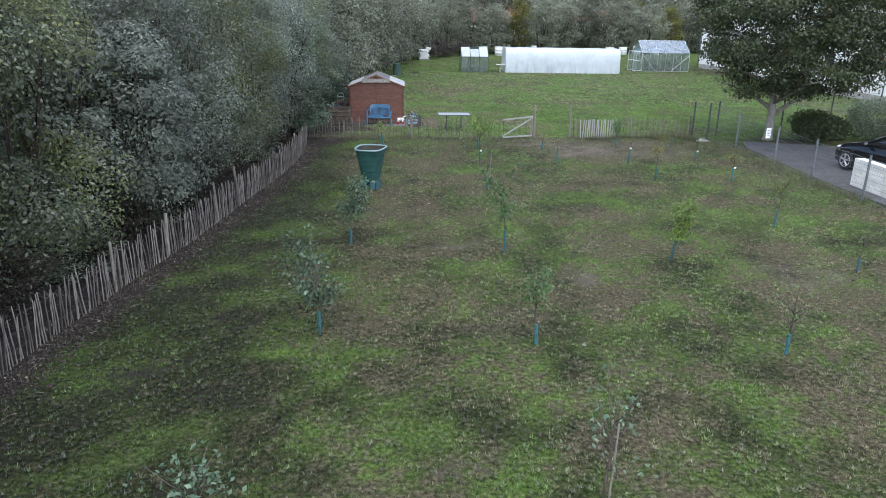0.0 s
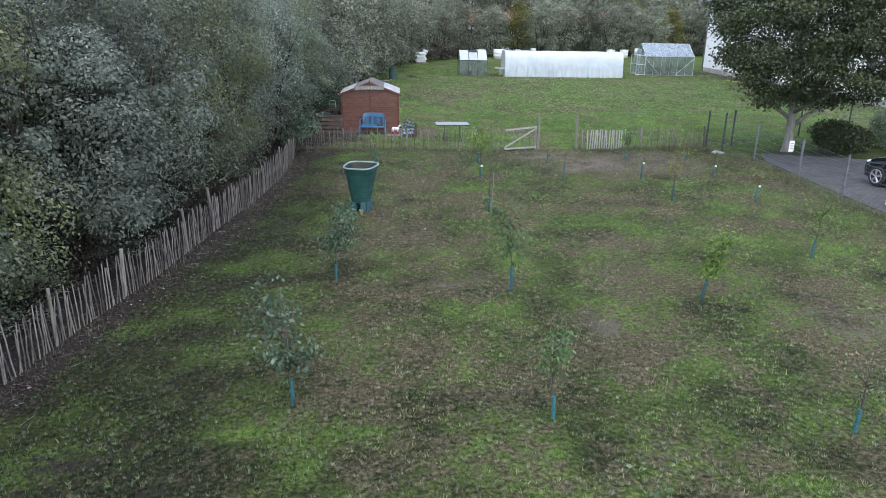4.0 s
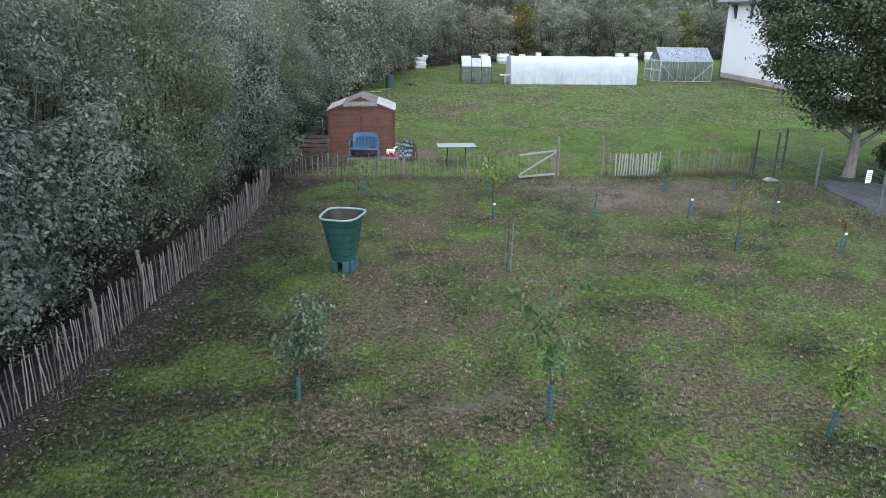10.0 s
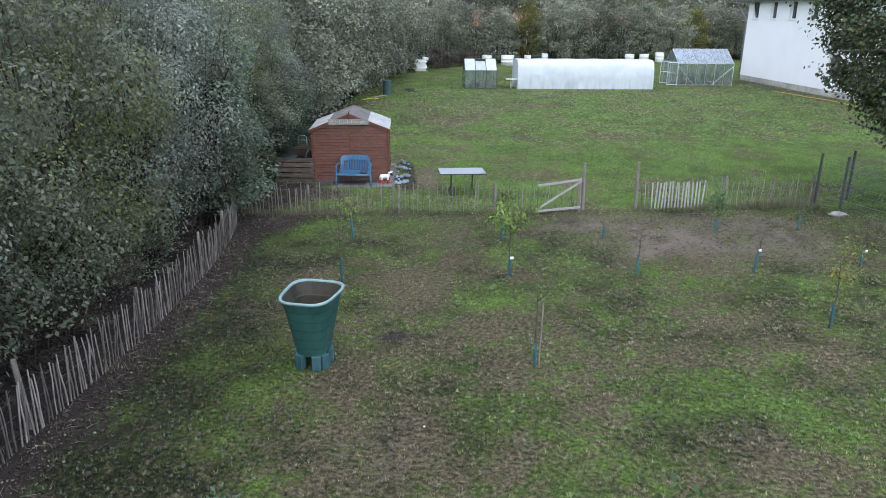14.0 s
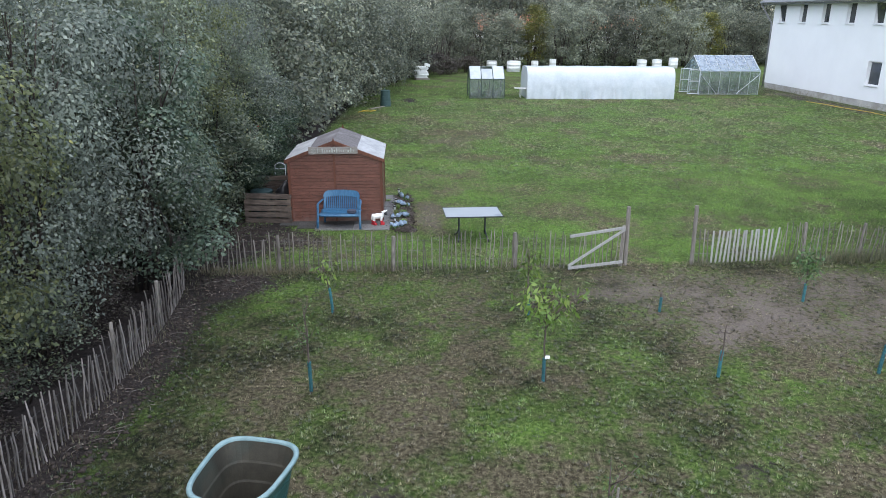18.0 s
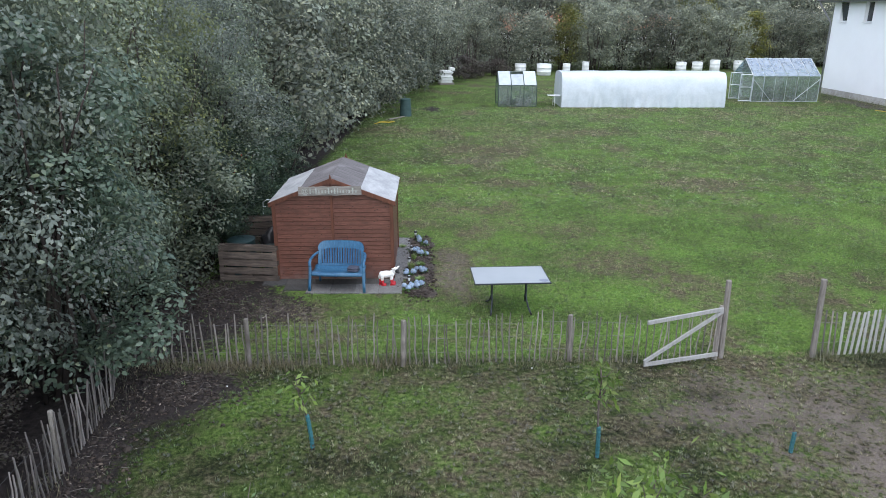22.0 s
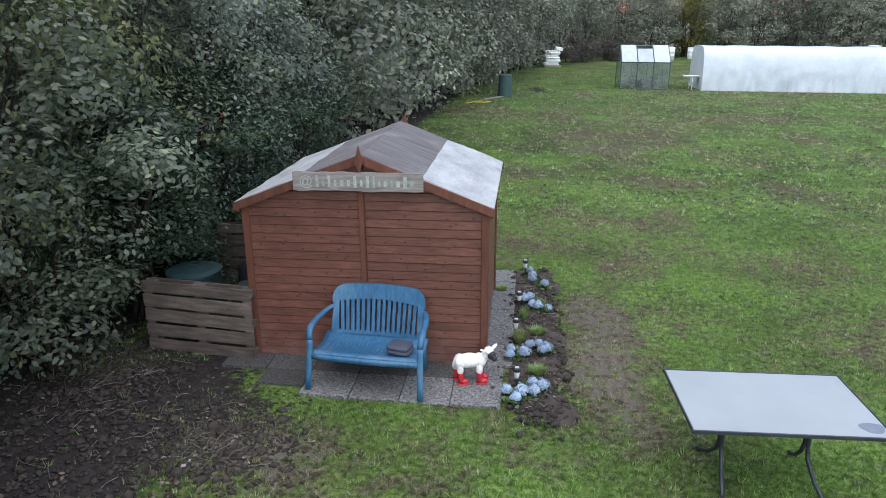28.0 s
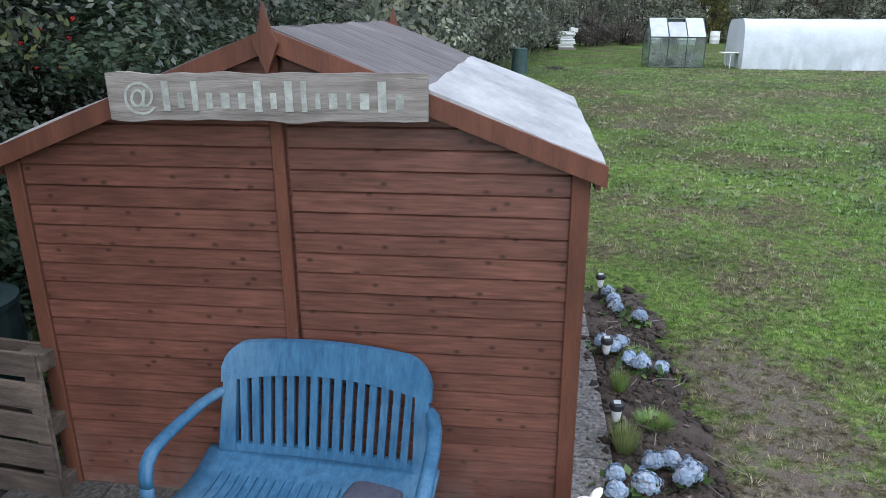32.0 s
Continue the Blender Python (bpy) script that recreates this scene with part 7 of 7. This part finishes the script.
def polytunnel():
    x0, x1, yc, w, h = 10.15, 20.35, 31.35, 1.45, 2.08
    ob = thing("polytunnel", (0, 0, 0), "long low polytunnel of wrinkled white translucent film", "polytunnel")
    bm = bmesh.new()
    rows, n, m = [], 210, 36
    for k in range(n + 1):
        x = x0 + (x1 - x0) * k / n
        ring = []
        for j in range(m + 1):
            a = math.pi * j / m
            c, s = math.cos(a), math.sin(a)
            rad_y, rad_z = w * abs(c) ** 0.32 * math.copysign(1, c), h * abs(s) ** 0.62
            z = rad_z
            low = max(0, 1 - z / 1.2)
            fold = 0.05 * low * math.sin(x * 9 + 11 * z + 7 * noise.noise(Vector((x * 1.3, z * 2, 0)))) + 0.07 * low * noise.noise(Vector((x * 2.2, z * 5, 4))) + 0.015 * noise.noise(Vector((x * 1.1, z * 1.5, 8)))
            hoop = 0.012 * math.cos(2 * math.pi * (x - x0) / 2.04) * s
            ring.append((x, yc - rad_y + fold * (1 if c < 0 else -1), max(0.0, z + hoop)))
        rows.append(ring)
    loft(bm, rows, close=False, cap=(False, False))
    film = part("film", bm, FILM, ob, "wrinkled white film", smooth=True)
    for k in range(6):
        x = x0 + 0.02 + (x1 - x0 - 0.04) * k / 5
        bm = bmesh.new()
        tube(bm, [(x, yc - (w - 0.03) * abs(math.cos(a)) ** 0.32 * math.copysign(1, math.cos(a)), (h - 0.04) * abs(math.sin(a)) ** 0.62) for a in np.linspace(0, math.pi, 17)], 0.02, 6)
        part("hoop", bm, ALU, ob)
    for x in (x0, x1):
        bm = bmesh.new()
        outline = [(yc - (w - 0.01) * abs(math.cos(a)) ** 0.32 * math.copysign(1, math.cos(a)), (h - 0.01) * abs(math.sin(a)) ** 0.62) for a in np.linspace(0, math.pi, 17)]
        loft(bm, [[(x + d, y, z) for y, z in outline] for d in (-0.006, 0.006)])
        part("end_sheet", bm, FILM, ob)
    bm = bmesh.new()
    for p, q in (((-0.35, -0.9, 0), (-0.35, -0.9, 0.62)), ((-0.35, -0.3, 0), (-0.35, -0.3, 0.62)), ((-0.75, -0.6, 0.62), (0.05, -0.6, 0.62))):
        tube(bm, [(x0 + p[0], yc + p[1], p[2]), (x0 + q[0], yc + q[1], q[2])], 0.02, 5)
    box(bm, (x0 - 0.35, yc - 0.6, 0.65), (0.8, 0.6, 0.03), bevel=0.004)
    solo("potting_stand", bm, WHITE_PLASTIC, label="small white potting stand beside the polytunnel", category="stand")


polytunnel()


def tank(x, y, w, h, k):
    """White barrel with a rolled rim and ribs."""
    ob = thing("white_barrel", (x, y, 0), "white plastic barrel standing before the back hedge", "barrel", "white barrels at the back hedge")
    bm = bmesh.new()
    r = w / 2
    tube(bm, [(0, 0, 0), (0, 0, 0.04), (0, 0, h * 0.33), (0, 0, h * 0.35), (0, 0, h * 0.37), (0, 0, h * 0.66), (0, 0, h * 0.68), (0, 0, h * 0.70), (0, 0, h - 0.05), (0, 0, h - 0.02)], [r * 0.94, r, r, r * 1.03, r, r, r * 1.03, r, r, r * 0.96], 20)
    part("body", bm, WHITE_PLASTIC, ob, smooth=True)
    bm = bmesh.new()
    tube(bm, [(0, 0, h - 0.025), (0, 0, h), (0, 0, h + 0.012)], [r * 1.03, r * 1.03, r * 0.9], 20)
    part("lid", bm, WHITE_PLASTIC, ob)


for k, (x, y, w, h) in enumerate([(10.95, 57.0, 1.1, 0.95), (12.95, 54.9, 1.4, 1.05), (15.5, 57.0, 0.75, 0.95), (17.5, 57.5, 0.68, 1.1), (27.9, 60.0, 1.05, 0.95), (29.7, 60.3, 1.05, 0.95), (31.8, 61.0, 1.0, 1.1), (34.5, 61.5, 1.0, 1.0)]):
    tank(x, y, w, h, k)


def white_stack():
    ob = thing("pallet_stack", (3.35, 45.4, 0), "stack of white bags and sheets on a pallet at the hedge", "stack", rz=12)
    bm = bmesh.new()
    box(bm, (0, 0, 0.07), (1.2, 0.9, 0.14), bevel=0.01)
    part("pallet", bm, WOOD_GREY, ob)
    rng = np.random.default_rng(9)
    for k in range(9):
        bm = bmesh.new()
        bx, by, bz = rng.normal(0, 0.05), rng.normal(0, 0.05), 0.14 + 0.11 * k
        rings = []
        for z, q in ((0, 0.9), (0.03, 1.0), (0.085, 1.0), (0.112, 0.88)):
            rings.append([(bx + 0.55 * q * abs(math.cos(a)) ** 0.4 * math.copysign(1, math.cos(a)), by + 0.42 * q * abs(math.sin(a)) ** 0.4 * math.copysign(1, math.sin(a)), bz + z) for a in np.linspace(0, 2 * math.pi, 21)[:-1]])
        loft(bm, rings)
        part("bag", bm, WHITE_PLASTIC, ob, smooth=True)
    bm = bmesh.new()
    box(bm, (0.45, -0.1, 1.24), (0.5, 0.4, 0.26), Matrix.Rotation(0.2, 4, "Y"), 0.03)
    part("bag", bm, WHITE_PLASTIC, ob)


white_stack()

bm = bmesh.new()
box(bm, (0, 0, 0.03), (1.5, 0.12, 0.05), bevel=0.005)
solo("loose_plank", bm, WOOD_GREY, (0.15, 24.9, 0), "grey plank lying at the foot of the hedge", "plank", rz=58)
for pts, label in (([(-0.9, 22.8), (-0.6, 23.3), (-0.2, 23.2), (0.1, 23.5), (-0.3, 23.7), (-0.7, 23.4)], "coil of yellow hose lying at the hedge foot"), ([(29.0, 28.5), (29.4, 27.0), (29.5, 25.0), (29.9, 23.0), (29.8, 21.0), (29.5, 19.0)], "yellow hose lying along the house wall")):
    bm = bmesh.new()
    tube(bm, [(x, y, 0.022) for x, y in pts], 0.020, 6)
    solo("yellow_hose", bm, YELLOW, label=label, category="hose", smooth=True)


# ---------- house ----------
def house():
    X, Y0, Y1, H, PL = 31.1, 9.0, 38.7, 6.45, 0.42
    ob = thing("white_house", (0, 0, 0), "white rendered two-storey house with narrow upper windows", "house")
    upper = [(37.35 - 2.93 * k, 0.95, 5.05, 6.40) for k in range(9)]
    lower = [(25.2 - 3.0 * k, 1.35, 1.37, 2.85) for k in range(5)]
    cuts = sorted(upper + lower)
    # wall built in bands round its openings
    bm = bmesh.new()

    def band(z0, z1, holes):
        y = Y0
        for c, w, _, _ in sorted(holes):
            if c - w / 2 < Y0:
                continue
            box(bm, (X + 0.18, (y + c - w / 2) / 2, (z0 + z1) / 2), (0.36, c - w / 2 - y, z1 - z0))
            y = c + w / 2
        box(bm, (X + 0.18, (y + Y1) / 2, (z0 + z1) / 2), (0.36, Y1 - y, z1 - z0))

    band(PL, 1.37, [])
    band(1.37, 2.85, lower)
    band(2.85, 5.05, [])
    band(5.05, 6.40, upper)
    band(6.40, H, [])
    part("front_wall", bm, RENDER_WHITE, ob)
    bm = bmesh.new()
    box(bm, (X + 5.0, Y1 - 0.18, (PL + H) / 2), (9.28, 0.36, H - PL))
    box(bm, (X + 5.0, Y0 + 0.18, (PL + H) / 2), (9.28, 0.36, H - PL))
    box(bm, (X + 9.82, (Y0 + Y1) / 2, (PL + H) / 2), (0.36, Y1 - Y0, H - PL))
    part("other_walls", bm, RENDER_WHITE, ob)
    bm = bmesh.new()
    box(bm, (X + 5, (Y0 + Y1) / 2, PL / 2 - 0.05), (9.96, Y1 - Y0 - 0.04, PL + 0.1))
    part("plinth", bm, PLINTH, ob, "grey concrete plinth")
    bm = bmesh.new()
    loft(bm, [[(X - 0.75, y, H + 0.02), (X + 5, y, H + 3.0), (X + 10.75, y, H + 0.02), (X + 10.75, y, H + 0.2), (X + 5, y, H + 3.2), (X - 0.75, y, H + 0.2)] for y in (Y0 - 0.6, Y1 + 0.9)])
    part("roof", bm, TILE_GREY, ob, "grey tiled roof")
    bm = bmesh.new()
    box(bm, (X - 0.35, (Y0 + Y1) / 2 + 0.1, H - 0.03), (0.62, Y1 - Y0 + 1.2, 0.08), bevel=0.01)
    part("soffit", bm, ZINC, ob, "grey eaves board")
    bm = bmesh.new()
    tube(bm, [(X - 0.78, Y0 - 0.6, H + 0.10), (X - 0.78, Y1 + 0.9, H + 0.10)], 0.075, 8)
    part("gutter", bm, ZINC, ob)
    bm = bmesh.new()
    tube(bm, [(X - 0.74, Y1 + 0.75, H + 0.05), (X - 0.70, Y1 + 0.7, H - 0.15), (X - 0.12, Y1 + 0.08, H - 1.35), (X - 0.08, Y1 + 0.03, H - 1.5), (X - 0.08, Y1 + 0.02, 0.1)], 0.055, 8)
    part("downpipe", bm, ZINC, ob, "grey zinc downpipe", smooth=True)
    for k, (c, w, z0, z1) in enumerate(upper + lower):
        if c - w / 2 < Y0:
            continue
        bm = bmesh.new()
        for cy, cz, sy, sz in ((c, z0 + 0.035, w, 0.07), (c, z1 - 0.035, w, 0.07), (c - w / 2 + 0.035, (z0 + z1) / 2, 0.07, z1 - z0 - 0.14), (c + w / 2 - 0.035, (z0 + z1) / 2, 0.07, z1 - z0 - 0.14)):
            box(bm, (X + 0.21, cy, cz), (0.08, sy, sz), bevel=0.006)
        win = part("window", bm, PVC, ob, "white plastic window")
        bm = bmesh.new()
        tilt = Matrix.Rotation(0.0 if k not in (0, 4) else -0.22, 4, "Y")
        box(bm, (X + 0.215 - (0.12 if k in (0, 4) else 0), c, (z0 + z1) / 2), (0.02, w - 0.14, z1 - z0 - 0.14), tilt)
        part("pane", bm, PANE, win, "dark reflecting pane")
        bm = bmesh.new()
        box(bm, (X + 0.02, c, z0 - 0.02), (0.22, w + 0.08, 0.035), bevel=0.006)
        part("sill", bm, PVC, win)


house()


def far_house(x, y, w, label):
    ob = thing("far_house", (x, y, 0), label, "house")
    bm = bmesh.new()
    box(bm, (0, 0, 1.9), (w, 7, 3.8))
    part("wall", bm, RENDER_WHITE, ob)
    bm = bmesh.new()
    loft(bm, [[(xx, -4.0, 3.6), (xx, 0, 5.7), (xx, 4.0, 3.6), (xx, 0, 5.4)] for xx in (-w / 2 - 0.4, w / 2 + 0.4)])
    part("roof", bm, TILE_ORANGE, ob, "orange tiled roof")
    bm = bmesh.new()
    box(bm, (w * 0.25, 0.8, 5.3), (0.6, 0.6, 1.6), bevel=0.03)
    part("chimney", bm, TILE_ORANGE, ob)


far_house(15.5, 80, 8, "far house with orange tiled roof behind the hedge")
far_house(33.0, 92, 8, "far house with orange tiled roof behind the hedge")


# ---------- driveway things ----------
def car():
    ob = thing("black_car", (17.72, -11.17, 0.022), "glossy black car parked on the driveway", "car", rz=-80)
    L, W = 4.3, 0.88
    prof = [(-2.15, 0.32, 0.50, 0.62), (-2.08, 0.22, 0.72, 0.72), (-1.75, 0.2, 0.86, 0.82), (-1.2, 0.2, 0.96, 0.87), (-0.75, 0.2, 1.0, 0.88), (0.6, 0.2, 1.02, 0.88), (1.4, 0.2, 1.02, 0.87), (1.95, 0.22, 0.98, 0.82), (2.15, 0.35, 0.75, 0.70)]
    bm = bmesh.new()
    rows = []
    for x, zl, zh, w in prof:
        rows.append([(x, -w * 0.92, zl), (x, -w, (zl + zh) / 2), (x, -w * 0.96, zh - 0.08), (x, -w * 0.80, zh), (x, 0, zh + 0.03), (x, w * 0.80, zh), (x, w * 0.96, zh - 0.08), (x, w, (zl + zh) / 2), (x, w * 0.92, zl)])
    loft(bm, rows)
    body = part("body", bm, CAR_BLACK, ob, smooth=True)
    bm = bmesh.new()
    cab = [(-0.78, 0.99, 0.80), (-0.15, 1.36, 0.68), (0.3, 1.44, 0.65), (0.9, 1.42, 0.64), (1.5, 1.22, 0.66), (1.95, 1.0, 0.72)]
    rows = [[(x, -w - 0.03, 0.98), (x, -w * 0.92, (z + 0.98) / 2 + 0.02), (x, -w * 0.8, z), (x, 0, z + 0.02), (x, w * 0.8, z), (x, w * 0.92, (z + 0.98) / 2 + 0.02), (x, w + 0.03, 0.98)] for x, z, w in cab]
    loft(bm, rows)
    part("window_band", bm, CAR_GLASS, ob, "dark car glass", smooth=True)
    bm = bmesh.new()
    rows = [[(x, -w, z + 0.012), (x, 0, z + 0.03), (x, w, z + 0.012), (x, w, z - 0.02), (x, -w, z - 0.02)] for x, z, w in ((-0.15, 1.37, 0.54), (0.3, 1.45, 0.53), (0.9, 1.43, 0.52), (1.5, 1.235, 0.53))]
    loft(bm, rows)
    part("roof", bm, CAR_BLACK, ob, smooth=True)
    for sy in (-1, 1):
        for (xa, za), (xb, zb) in (((-0.80, 0.99), (-0.15, 1.37)), ((0.55, 0.99), (0.5, 1.44)), ((1.95, 1.0), (1.5, 1.23))):
            bm = bmesh.new()
            tube(bm, [(xa, sy * 0.80, za), ((xa + xb) / 2, sy * 0.70, (za + zb) / 2 + 0.015), (xb, sy * 0.56, zb)], 0.03, 6)
            part("roof_pillar", bm, CAR_BLACK, ob)
        bm = bmesh.new()
        blob(bm, (-0.55, sy * 0.98, 1.03), (0.09, 0.10, 0.065), 2, 0.05, 2)
        part("wing_mirror", bm, CAR_BLACK, ob, smooth=True)
        bm = bmesh.new()
        blob(bm, (-1.98, sy * 0.60, 0.70), (0.13, 0.15, 0.055), 1, 0.02, 2)
        part("headlight", bm, LAMP_WHITE, ob, "clear headlight", smooth=True)
        for x in (-1.38, 1.32):
            bm = bmesh.new()
            tube(bm, [(x, sy * 0.66, 0.33), (x, sy * 0.70, 0.33), (x, sy * 0.885, 0.33), (x, sy * 0.90, 0.33)], [0.29, 0.325, 0.325, 0.30], 28)
            wheel = part("wheel", bm, RUBBER, ob, "black tyre", smooth=False)
            bm = bmesh.new()
            tube(bm, [(x, sy * 0.898, 0.33), (x, sy * 0.906, 0.33)], [0.225, 0.215], 28)
            part("rim_dish", bm, PLASTIC_BLACK, wheel)
            for k in range(5):
                bm = bmesh.new()
                a = k * 2 * math.pi / 5 + 0.3
                for d in (-0.13, 0.13):
                    tube(bm, [(x, sy * 0.915, 0.33), (x + 0.22 * math.cos(a + d), sy * 0.915, 0.33 + 0.22 * math.sin(a + d))], 0.017, 5)
                part("spoke", bm, RIM_SILVER, wheel)
            bm = bmesh.new()
            tube(bm, [(x + 0.215 * math.cos(a), sy * 0.91, 0.33 + 0.215 * math.sin(a)) for a in np.linspace(0, 2 * math.pi, 29)], 0.014, 5, False)
            part("rim_ring", bm, RIM_SILVER, wheel)


car()


def block_wall():
    ob = thing("white_block_wall", (0, 0, 0), "low wall of white concrete blocks beside the driveway fence", "wall")
    rng = np.random.default_rng(12)
    bm = bmesh.new()
    box(bm, (0, 0, 0), (0.30, 0.4895, 0.2145), bevel=0.004)
    me = mesh_of(bm, "block", STONE_WHITE)
    for j in range(4):
        y = -12.25
        for k in range(8):
            wide = 0.5 if j % 2 and k == 0 else 1.0
            y -= 0.245 * wide
            x = 15.57
            piece("block", me, ob, pose(x, y, 0.128 + 0.215 * j, 0, 0, rng.normal(0, 0.3)) @ Matrix.Diagonal((1, wide, 1, 1)))
            y -= 0.245 * wide


block_wall()
